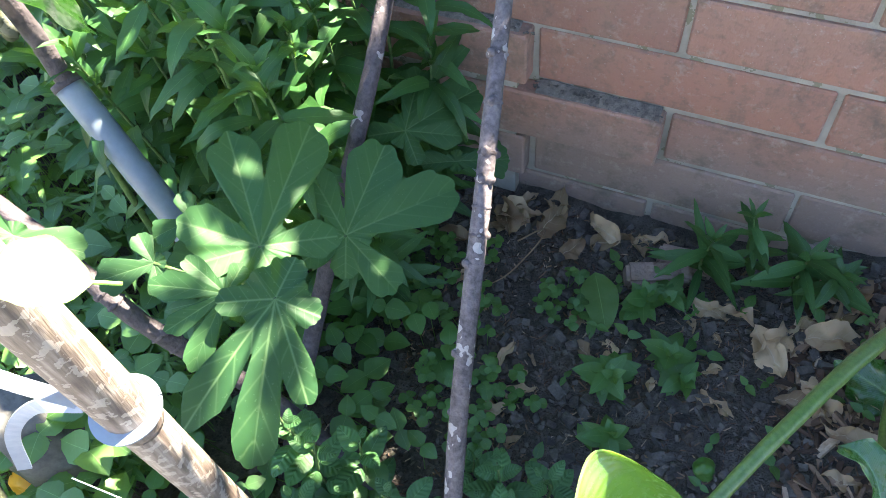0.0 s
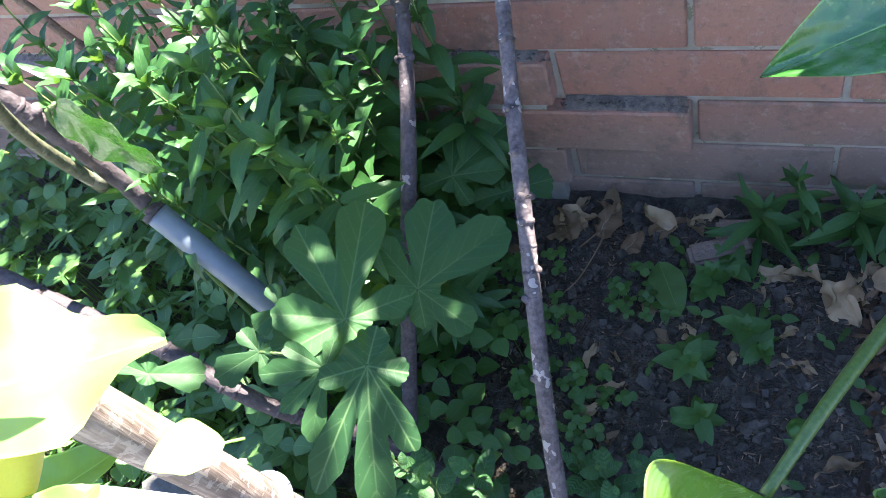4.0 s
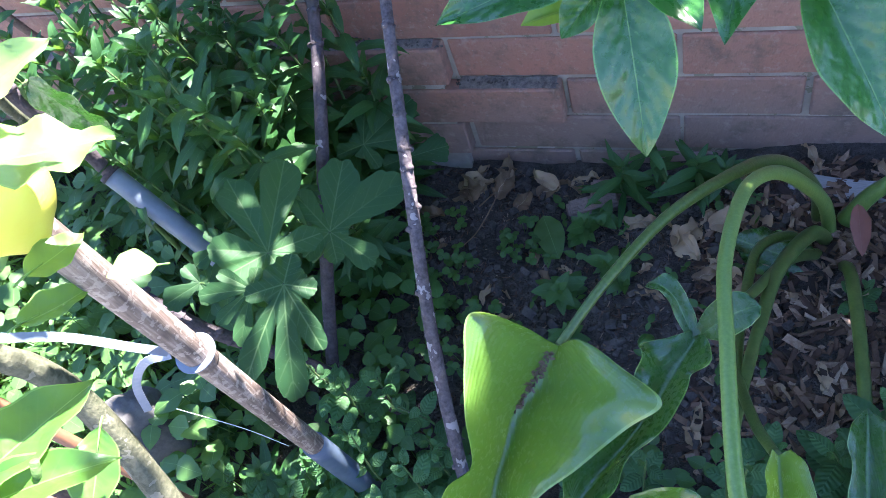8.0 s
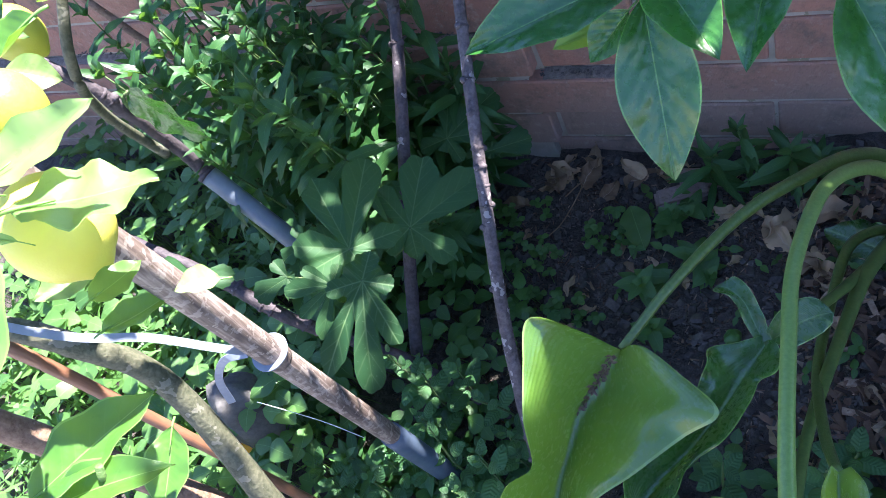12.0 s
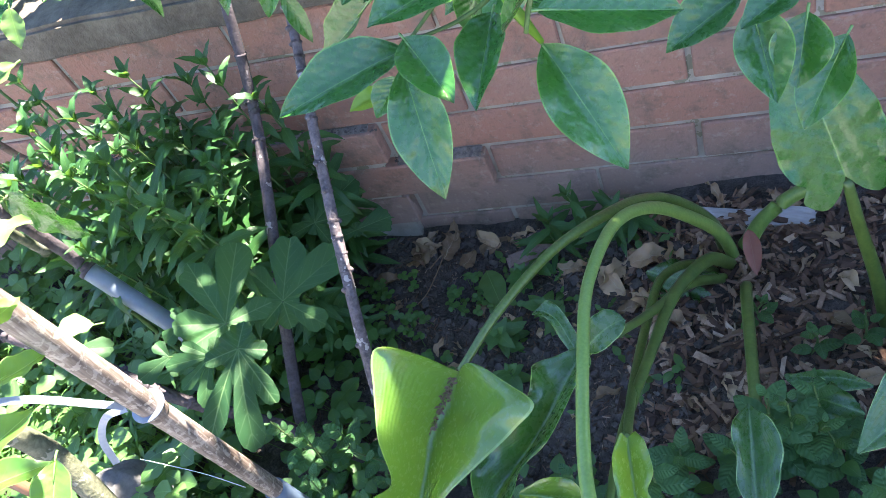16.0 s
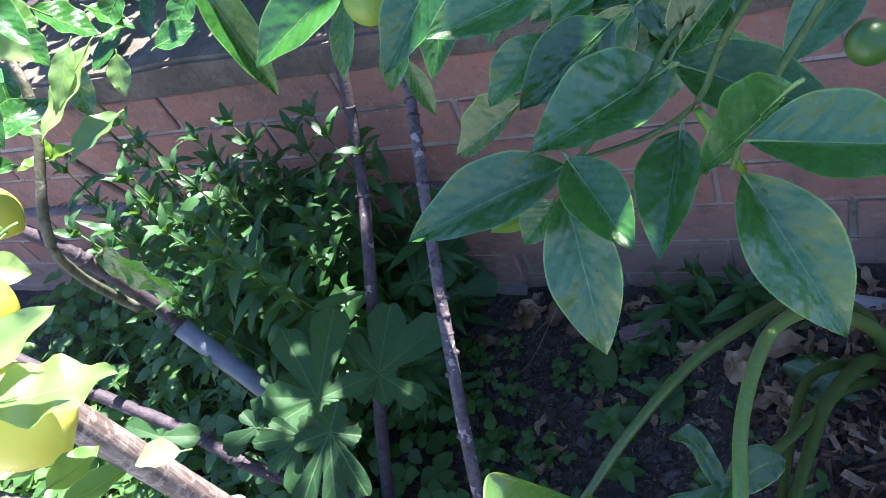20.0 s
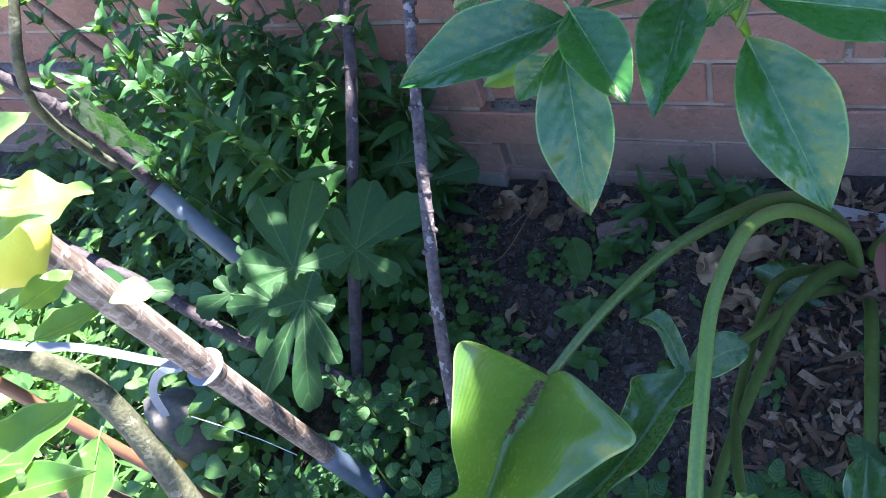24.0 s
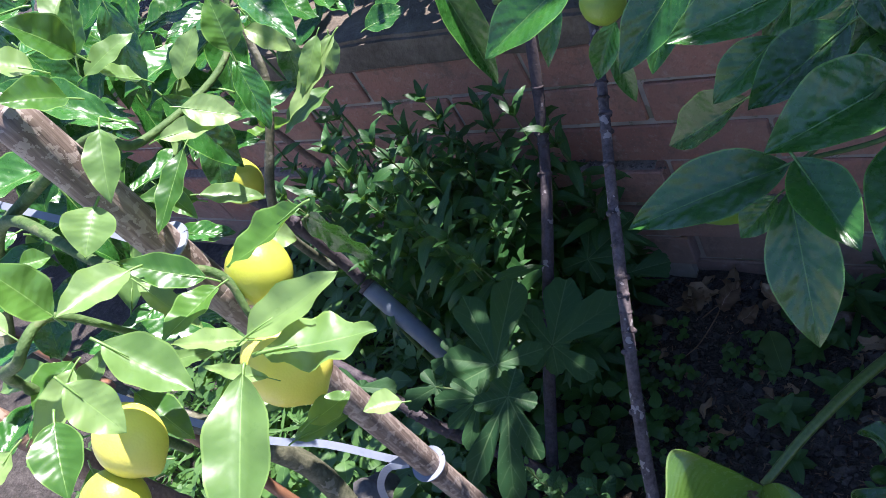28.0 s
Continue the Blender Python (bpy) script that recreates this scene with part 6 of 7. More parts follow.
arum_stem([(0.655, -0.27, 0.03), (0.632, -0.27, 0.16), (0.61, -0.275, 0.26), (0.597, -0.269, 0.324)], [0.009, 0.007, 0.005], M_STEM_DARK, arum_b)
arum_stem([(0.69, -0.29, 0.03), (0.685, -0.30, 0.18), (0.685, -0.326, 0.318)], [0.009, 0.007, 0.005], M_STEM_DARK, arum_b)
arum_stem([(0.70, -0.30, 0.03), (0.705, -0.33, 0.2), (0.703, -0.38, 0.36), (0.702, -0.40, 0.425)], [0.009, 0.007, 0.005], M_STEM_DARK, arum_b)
arum_stem([(0.72, -0.33, 0.03), (0.74, -0.40, 0.25), (0.72, -0.46, 0.37), (0.738, -0.486, 0.366)], [0.009, 0.007, 0.005], M_STEM, arum_b)
trough_leaf(M_ARUM, [
    ((0.253, -0.492, 0.363), (0.253, -0.492, 0.363), (0.253, -0.492, 0.363)),
    ((0.250, -0.494, 0.354), (0.231, -0.499, 0.402), (0.276, -0.499, 0.391)),
    ((0.243, -0.502, 0.345), (0.200, -0.507, 0.432), (0.304, -0.515, 0.391)),
    ((0.233, -0.517, 0.332), (0.197, -0.535, 0.410), (0.334, -0.538, 0.387)),
    ((0.219, -0.536, 0.318), (0.199, -0.565, 0.385), (0.318, -0.560, 0.386)),
    ((0.212, -0.560, 0.300), (0.203, -0.594, 0.354), (0.285, -0.588, 0.372)),
    ((0.207, -0.583, 0.286), (0.187, -0.612, 0.350), (0.256, -0.612, 0.356)),
    ((0.205, -0.610, 0.272), (0.182, -0.640, 0.335), (0.262, -0.632, 0.346)),
    ((0.206, -0.650, 0.256), (0.187, -0.672, 0.300), (0.246, -0.664, 0.316)),
    ((0.209, -0.710, 0.240), (0.207, -0.712, 0.242), (0.211, -0.712, 0.242)),
], 0.009, 3)
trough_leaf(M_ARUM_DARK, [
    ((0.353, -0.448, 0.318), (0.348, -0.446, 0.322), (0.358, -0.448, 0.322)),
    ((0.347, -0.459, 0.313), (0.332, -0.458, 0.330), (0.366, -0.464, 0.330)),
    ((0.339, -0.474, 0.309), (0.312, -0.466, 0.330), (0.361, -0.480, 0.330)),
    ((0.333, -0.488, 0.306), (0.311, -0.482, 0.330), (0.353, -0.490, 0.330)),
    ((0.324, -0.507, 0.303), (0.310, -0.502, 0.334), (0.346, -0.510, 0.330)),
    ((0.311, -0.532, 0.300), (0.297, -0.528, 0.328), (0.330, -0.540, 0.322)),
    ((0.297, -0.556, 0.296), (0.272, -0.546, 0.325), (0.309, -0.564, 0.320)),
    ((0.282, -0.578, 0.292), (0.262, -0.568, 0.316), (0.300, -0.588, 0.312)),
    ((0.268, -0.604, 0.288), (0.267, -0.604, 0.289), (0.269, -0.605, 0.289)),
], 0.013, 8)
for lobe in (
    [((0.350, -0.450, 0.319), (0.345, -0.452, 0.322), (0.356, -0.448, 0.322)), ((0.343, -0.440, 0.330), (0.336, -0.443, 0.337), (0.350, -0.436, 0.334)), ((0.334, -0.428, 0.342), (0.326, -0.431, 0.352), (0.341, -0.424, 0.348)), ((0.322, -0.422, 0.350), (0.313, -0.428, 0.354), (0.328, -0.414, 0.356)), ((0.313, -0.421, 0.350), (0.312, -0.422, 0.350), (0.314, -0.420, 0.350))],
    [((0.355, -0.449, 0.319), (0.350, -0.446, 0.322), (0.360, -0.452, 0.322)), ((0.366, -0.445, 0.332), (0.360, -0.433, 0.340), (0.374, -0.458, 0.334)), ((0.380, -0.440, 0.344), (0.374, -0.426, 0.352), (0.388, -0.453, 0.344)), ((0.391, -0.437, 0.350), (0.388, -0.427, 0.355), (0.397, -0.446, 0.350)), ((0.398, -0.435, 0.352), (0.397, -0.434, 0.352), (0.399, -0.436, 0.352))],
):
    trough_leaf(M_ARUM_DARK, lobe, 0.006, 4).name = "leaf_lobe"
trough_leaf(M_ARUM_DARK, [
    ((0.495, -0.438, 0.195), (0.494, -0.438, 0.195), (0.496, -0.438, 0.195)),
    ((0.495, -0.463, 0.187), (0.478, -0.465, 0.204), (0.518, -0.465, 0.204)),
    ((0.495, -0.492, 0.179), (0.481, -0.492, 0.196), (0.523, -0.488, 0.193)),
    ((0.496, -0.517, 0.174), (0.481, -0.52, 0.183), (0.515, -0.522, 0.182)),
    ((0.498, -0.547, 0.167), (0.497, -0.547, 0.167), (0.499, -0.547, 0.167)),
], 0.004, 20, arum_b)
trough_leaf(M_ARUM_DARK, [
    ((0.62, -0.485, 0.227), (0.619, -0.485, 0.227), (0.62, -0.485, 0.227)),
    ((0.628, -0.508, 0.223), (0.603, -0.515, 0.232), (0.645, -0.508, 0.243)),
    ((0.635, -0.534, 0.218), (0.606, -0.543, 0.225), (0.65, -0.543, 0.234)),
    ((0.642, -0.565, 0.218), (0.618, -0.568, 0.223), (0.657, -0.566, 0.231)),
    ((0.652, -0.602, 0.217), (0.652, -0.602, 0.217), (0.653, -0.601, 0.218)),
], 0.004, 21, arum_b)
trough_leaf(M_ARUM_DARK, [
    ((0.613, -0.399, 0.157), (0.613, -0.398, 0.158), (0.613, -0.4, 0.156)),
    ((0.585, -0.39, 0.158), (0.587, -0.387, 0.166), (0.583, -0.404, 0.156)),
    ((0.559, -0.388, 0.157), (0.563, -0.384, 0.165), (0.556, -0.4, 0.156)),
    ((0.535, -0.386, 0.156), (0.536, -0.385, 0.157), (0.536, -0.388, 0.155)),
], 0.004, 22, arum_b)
trough_leaf(M_ARUM, [
    ((0.411, -0.568, 0.393), (0.407, -0.567, 0.400), (0.418, -0.565, 0.399)),
    ((0.412, -0.577, 0.388), (0.403, -0.588, 0.407), (0.427, -0.579, 0.408)),
    ((0.414, -0.592, 0.383), (0.404, -0.601, 0.406), (0.433, -0.600, 0.408)),
    ((0.416, -0.605, 0.381), (0.407, -0.618, 0.398), (0.428, -0.612, 0.398)),
    ((0.418, -0.620, 0.379), (0.401, -0.634, 0.403), (0.441, -0.629, 0.400)),
    ((0.422, -0.641, 0.376), (0.408, -0.651, 0.401), (0.442, -0.650, 0.398)),
    ((0.425, -0.663, 0.374), (0.417, -0.674, 0.398), (0.452, -0.676, 0.398)),
    ((0.430, -0.689, 0.365), (0.427, -0.693, 0.375), (0.440, -0.694, 0.374)),
    ((0.433, -0.710, 0.360), (0.432, -0.711, 0.361), (0.434, -0.711, 0.361)),
], 0.005, 6)
trough_leaf(M_ARUM, [
    ((0.386, -0.602, 0.326), (0.387, -0.600, 0.327), (0.386, -0.603, 0.326)),
    ((0.369, -0.599, 0.331), (0.374, -0.597, 0.347), (0.369, -0.609, 0.337)),
    ((0.350, -0.597, 0.335), (0.361, -0.588, 0.359), (0.349, -0.610, 0.347)),
    ((0.332, -0.596, 0.340), (0.341, -0.590, 0.363), (0.334, -0.611, 0.350)),
    ((0.317, -0.597, 0.344), (0.319, -0.594, 0.347), (0.318, -0.600, 0.345)),
], 0.004, 7)
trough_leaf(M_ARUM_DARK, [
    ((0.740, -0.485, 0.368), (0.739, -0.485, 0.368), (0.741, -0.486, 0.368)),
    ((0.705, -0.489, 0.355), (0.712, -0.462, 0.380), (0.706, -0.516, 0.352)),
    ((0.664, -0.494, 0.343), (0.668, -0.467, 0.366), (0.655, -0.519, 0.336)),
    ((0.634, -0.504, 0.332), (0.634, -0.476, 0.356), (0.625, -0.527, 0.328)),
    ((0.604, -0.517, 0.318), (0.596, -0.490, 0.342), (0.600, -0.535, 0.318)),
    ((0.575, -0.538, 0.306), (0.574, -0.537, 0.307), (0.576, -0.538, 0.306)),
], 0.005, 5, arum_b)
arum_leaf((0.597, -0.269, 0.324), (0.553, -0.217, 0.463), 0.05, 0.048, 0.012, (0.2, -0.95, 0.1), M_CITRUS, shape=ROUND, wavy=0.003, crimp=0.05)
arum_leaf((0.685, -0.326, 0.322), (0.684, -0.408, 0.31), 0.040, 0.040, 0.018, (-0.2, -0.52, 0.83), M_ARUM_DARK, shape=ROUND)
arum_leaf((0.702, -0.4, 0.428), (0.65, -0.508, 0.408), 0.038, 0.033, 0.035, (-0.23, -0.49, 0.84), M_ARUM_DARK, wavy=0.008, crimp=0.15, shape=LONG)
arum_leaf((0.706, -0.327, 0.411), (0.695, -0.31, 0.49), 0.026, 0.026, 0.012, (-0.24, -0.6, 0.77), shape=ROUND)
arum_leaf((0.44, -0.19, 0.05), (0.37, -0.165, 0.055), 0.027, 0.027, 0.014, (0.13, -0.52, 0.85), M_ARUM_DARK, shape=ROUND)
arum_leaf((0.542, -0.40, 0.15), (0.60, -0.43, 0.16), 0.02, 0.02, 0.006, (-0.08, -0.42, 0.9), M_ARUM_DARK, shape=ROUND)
arum_leaf((0.357, -0.64, 0.31), (0.375, -0.70, 0.32), 0.032, 0.032, 0.019, (0.16, -0.26, 0.95), M_ARUM_DARK, shape=ROUND)
# dry litter caught on the broad leaf
debris = Bag()
for i in range(110):
    t = rng.random()
    p = Vector((0.247, -0.496, 0.3535)).lerp(Vector((0.220, -0.535, 0.3215)), t) + Vector((rng.gauss(0, 0.0013), rng.gauss(0, 0.0012), rng.uniform(0.002, 0.007)))
    d = Vector((rng.gauss(0, 1), rng.gauss(0, 1), rng.gauss(0, 0.5))).normalized() * rng.uniform(0.003, 0.007)
    debris.add(*leaf_data(p, p + d, 0.0024, (rng.gauss(0, 0.5), -0.4, 1), n=3, m=1, fold=0.6, seed=i))
ob = link("dry_litter", debris.mesh("dry_litter", (0.247, -0.496, 0.3535)), M_DRY)
ob.location = (0.247, -0.496, 0.3535)
tagged(ob, "brown crumbled dry litter lying on the arum leaf", "leaf litter", kind="stuff")


# ---- tall weeds against the wall ----
def weed(base, height, lean, leaf_len, leaf_w, seed, pairs=9, start=0.25, name="tall_weed", label="tall leafy weed with narrow lance-shaped leaves", mat=None, prof=prof_lance, serr=0.0, droop=0.25, group="weeds by the wall"):
    r0 = random.Random(seed)
    b = Vector(base)
    thing = empty(name, b, label, "weed", group)
    top = b + Vector((lean[0], lean[1], height))
    mid = b.lerp(top, 0.5) + Vector((r0.uniform(-0.015, 0.015), r0.uniform(-0.015, 0.015), 0.0)) - Vector((lean[0], lean[1], 0)) * 0.15
    line = smooth_line([b, mid, top], 12)
    v, fc = tube_data([b, mid, top], [0.0026, 0.0019, 0.001], sides=6, per=8)
    link("stem", from_data("stem", [q - b for q in v], fc), M_TWIG, thing)
    for k in range(pairs):
        s = start + (1 - start) * (k / max(1, pairs - 1)) ** 0.85
        p = line[min(len(line) - 1, int(s * (len(line) - 1)))]
        turn = k * 1.75 + r0.uniform(-0.5, 0.5)
        young = s > 0.9
        for side in range(4 if young else r0.choice((2, 2, 3))):
            g = turn + side * (2 * math.pi / (4 if young else 2.0 + (side == 2))) + r0.uniform(-0.3, 0.3)
            rise = r0.uniform(0.5, 1.2) if young else r0.uniform(-0.6, 0.45)
            d = Vector((math.cos(g), math.sin(g), rise)).normalized()
            ln = leaf_len * (0.55 if young else 1.0) * r0.uniform(0.7, 1.15)
            up = (Vector((0, 0, 1)) - d * d.z).normalized() + Vector((0.2 + r0.uniform(-0.35, 0.35), -0.35 + r0.uniform(-0.35, 0.35), 0.2))
            v, fc, uv = leaf_data(p - b, p - b + d * ln, leaf_w * (0.7 if young else 1.0) * r0.uniform(0.8, 1.2), up, prof=prof, fold=0.15, bend=r0.uniform(0, droop), wave=0.02, serr=serr, teeth=7, n=8, m=2, seed=r0.randrange(999))
            link("leaf", from_data("leaf", v, fc, uv), mat or M_WEED, thing)
    return thing


r1 = random.Random(31)
for i in range(56):
    x, y = r1.uniform(-0.37, -0.10), r1.uniform(-0.24, -0.03)
    far = max(0.0, (x + 0.16) / 0.06)
    h = r1.uniform(0.27, 0.51) * (1 - 0.25 * far) * (0.8 + 0.2 * min(1, (x + 0.42) / 0.1))
    weed((x, y, ground_z(x, y) - 0.005), h, (r1.uniform(-0.03, 0.04), r1.uniform(-0.09, 0.0)), 0.068, 0.0215, 100 + i, pairs=11, start=0.15, droop=0.7)
# lone weed tips reaching over the coping
for i, (x, y, h) in enumerate([(-0.42, -0.10, 0.50), (-0.47, -0.08, 0.44), (-0.53, -0.14, 0.40), (-0.60, -0.1, 0.46)]):
    weed((x, y, 0.0), h, (0.03, -0.02), 0.055, 0.02, 300 + i, pairs=7, start=0.45)
# small weeds at the foot of the wall
for i, (x, y, h, ln, w) in enumerate([(0.231, -0.06, 0.085, 0.06, 0.017), (0.325, -0.055, 0.085, 0.065, 0.018), (0.262, -0.04, 0.11, 0.05, 0.014), (0.36, -0.06, 0.06, 0.05, 0.016)]):
    weed((x, y, ground_z(x, y) - 0.004), h, (0.0, -0.015), ln, w, 400 + i, pairs=7, start=0.3, name="small_weed", label="bright green weed at the foot of the brick wall", group="small weeds")
for i, (x, y, h) in enumerate([(0.177, -0.249, 0.085), (0.17, -0.225, 0.06), (0.182, -0.113, 0.04), (0.224, -0.181, 0.045), (0.20, -0.11, 0.035), (0.19, -0.29, 0.05), (0.245, -0.20, 0.03)]):
    weed((x, y, ground_z(x, y) - 0.004), h, (0.0, -0.02), 0.03, 0.017, 420 + i, pairs=6, start=0.2, name="small_weed", label="small upright weed with ovate leaves on bare soil", prof=prof_ovate, serr=0.06, group="small weeds", mat=M_COVER)


# lance-leaved weeds between the lemon trunk and the bamboo
for i in range(16):
    x, y = r1.uniform(-0.26, 0.02), r1.uniform(-0.66, -0.47)
    weed((x, y, ground_z(x, y) - 0.004), r1.uniform(0.05, 0.13), (r1.uniform(-0.02, 0.02), -0.015), r1.uniform(0.04, 0.06), r1.uniform(0.014, 0.019), 460 + i, pairs=5, start=0.3, name="small_weed", label="young lance-leaved weed under the lemon tree", group="small weeds")


# ---- mint ----
def prof_mint(s):
    return max(0.0, math.sin(math.pi * min(1.0, (s + 0.01) ** 0.72))) ** 0.62


def mint(base, height, seed, size=0.034, pairs=5, lean=(0, 0)):
    """Upright sprig: crossed pairs of domed, toothed leaves, largest below the tip rosette."""
    r0 = random.Random(seed)
    b = Vector(base)
    thing = empty("mint", b, "mint sprig with crinkled toothed leaves", "mint", "mint patch")
    top = b + Vector((lean[0], lean[1], height))
    line = smooth_line([b, b.lerp(top, 0.5) + Vector((r0.uniform(-0.008, 0.008), r0.uniform(-0.008, 0.008), 0)), top], 10)
    v, fc = tube_data([b, line[10], top], [0.0018, 0.0015, 0.001], sides=6, per=6)
    link("stem", from_data("stem", [q - b for q in v], fc), M_TWIG, thing)
    turn = r0.uniform(0, 6.28)
    for k in range(pairs):
        s = 1 - 0.72 * (k / max(1, pairs - 1)) ** 1.15
        p = line[min(len(line) - 1, int(s * (len(line) - 1)))]
        grow = (0.36, 0.7, 0.95, 1.05, 1.0, 0.9)[min(k, 5)]
        rise = (0.95, 0.5, 0.22, 0.08, 0.0, -0.1)[min(k, 5)]
        for side in range(2):
            g = turn + k * 1.571 + side * 3.1416 + r0.uniform(-0.22, 0.22)
            d = Vector((math.cos(g), math.sin(g), rise + r0.uniform(-0.12, 0.15))).normalized()
            ln = size * grow * r0.uniform(0.85, 1.12)
            up = (Vector((0, 0, 1)) - d * d.z).normalized() + Vector((r0.uniform(-0.2, 0.2), -0.12 + r0.uniform(-0.2, 0.2), 0.2))
            at = p - b + d * 0.004
            v, fc, uv = leaf_data(at, at + d * ln, ln * r0.uniform(0.58, 0.7), up, prof=prof_mint, fold=-0.12, bend=r0.uniform(0.08, 0.22), wave=0.015, serr=0.05, teeth=9, n=18, m=3, seed=r0.randrange(999))
            link("leaf", from_data("leaf", v, fc, uv), M_MINT, thing)
    return thing


r2 = random.Random(41)
for i in range(16):
    x, y = r2.uniform(-0.06, 0.16), r2.uniform(-0.62, -0.43)
    mint((x, y, ground_z(x, y) - 0.005), r2.uniform(0.10, 0.2), 500 + i, r2.uniform(0.024, 0.036), 5, (r2.uniform(-0.02, 0.02), r2.uniform(-0.03, 0.02)))
for i in range(5):
    x, y = r2.uniform(0.06, 0.15), r2.uniform(-0.43, -0.35)
    mint((x, y, ground_z(x, y) - 0.005), r2.uniform(0.05, 0.11), 540 + i, 0.03, 4, (0, -0.01))
for i in range(96):
    x, y = r2.uniform(0.40, 0.92), r2.uniform(-0.82, -0.40)
    if x < 0.5 and y > -0.44:
        x += 0.1
    mint((x, y, ground_z(x, y) - 0.005), r2.uniform(0.07, 0.18), 1560 + i, r2.uniform(0.026, 0.042), 6, (r2.uniform(-0.02, 0.02), r2.uniform(-0.03, 0.02)))
for i in range(24):
    x, y = r2.uniform(0.18, 0.44), r2.uniform(-0.80, -0.50)
    mint((x, y, ground_z(x, y) - 0.005), r2.uniform(0.07, 0.15), 680 + i, r2.uniform(0.028, 0.04), 5, (r2.uniform(-0.02, 0.02), r2.uniform(-0.03, 0.02)))
for i in range(20):
    x, y = r2.uniform(-0.18, 0.06), r2.uniform(-0.70, -0.52)
    mint((x, y, ground_z(x, y) - 0.005), r2.uniform(0.08, 0.16), 640 + i, 0.03, 5)
for i in range(5):
    x, y = 0.5 + 0.06 * i + r2.uniform(-0.02, 0.02), r2.uniform(-0.34, -0.24)
    mint((x, y, ground_z(x, y) - 0.005), r2.uniform(0.04, 0.09), 660 + i, 0.024, 4)


# ---- low ground cover ----
def cover(name, label, count, region, seed, size, height, prof, mat, leaflets=1, density=None, wr=0.75):
    r0 = random.Random(seed)
    bag = Bag()
    made = 0
    tries = 0
    while made < count and tries < count * 20:
        tries += 1
        x, y = r0.uniform(region[0], region[1]), r0.uniform(region[2], region[3])
        if density is not None and noise.noise(Vector((x * 11, y * 11, seed))) < density:
            continue
        made += 1
        g0 = ground_z(x, y)
        h = r0.uniform(*height)
        top = Vector((x + r0.uniform(-0.012, 0.012), y + r0.uniform(-0.02, 0.005), g0 + h))
        v, fc = tube_data([(x, y, g0 - 0.003), tuple(top)], [0.0007, 0.0006], sides=3, per=1, ends=False)
        bag.add(v, fc, [(0.75, 0.5)] * len(v))
        turn = r0.random() * 6.28
        for k in range(leaflets):
            g = turn + k * 6.283 / leaflets + r0.uniform(-0.2, 0.2)
            d = Vector((math.cos(g), math.sin(g), r0.uniform(-0.35, 0.25))).normalized()
            ln = r0.uniform(*size)
            up = Vector((r0.uniform(-0.35, 0.35), r0.uniform(-0.35, 0.35) - 0.1, 1))
            bag.add(*leaf_data(top, top + d * ln, ln * wr, up, prof=prof, fold=r0.uniform(-0.1, 0.25), bend=r0.uniform(0, 0.2), wave=0.03, n=5, m=2, seed=r0.randrange(999)))
    ob = link(name, bag.mesh(name), mat)
    return tagged(ob, label, "ground cover", kind="stuff")


def prof_heart(s):
    return max(0.0, math.sin(math.pi * min(1.0, (s * 0.9 + 0.1) ** 1.25))) ** 0.6


cover("clover_patch", "low clover with round leaflets on dark soil", 150, (-0.14, 0.12, -0.36, -0.12), 51, (0.008, 0.013), (0.012, 0.045), prof_heart, M_COVER, 3, -0.12, 0.95)
cover("round_leaf_weeds", "round-leaved seedlings among the fig stems", 90, (-0.30, 0.03, -0.50, -0.22), 52, (0.018, 0.032), (0.02, 0.085), prof_ovate, M_COVER, 2, -0.25, 0.82)
cover("round_leaf_weeds", "dense fresh green seedlings under the lemon tree", 760, (-0.95, -0.16, -0.66, -0.03), 53, (0.018, 0.04), (0.03, 0.15), prof_ovate, M_SEEDLING, 2, -0.4, 0.8)
cover("fine_leaf_weeds", "fine-leaved weeds lit by the sun", 620, (-0.95, -0.20, -0.75, -0.15), 54, (0.02, 0.045), (0.02, 0.13), prof_lance, M_SEEDLING, 4, -0.3, 0.22)
cover("round_leaf_weeds", "small weeds between the mint stems", 240, (0.18, 1.0, -0.85, -0.42), 55, (0.014, 0.026), (0.01, 0.05), prof_ovate, M_COVER, 2, -0.2, 0.8)
cover("round_leaf_weeds", "low weeds round the bamboo foot", 70, (-0.2, 0.13, -0.72, -0.44), 56, (0.014, 0.028), (0.01, 0.07), prof_ovate, M_COVER, 2, -0.3, 0.8)
cover("fine_leaf_weeds", "sparse sprouts on bare soil", 40, (0.12, 0.42, -0.36, -0.05), 57, (0.01, 0.02), (0.005, 0.02), prof_ovate, M_COVER, 2, None, 0.6)


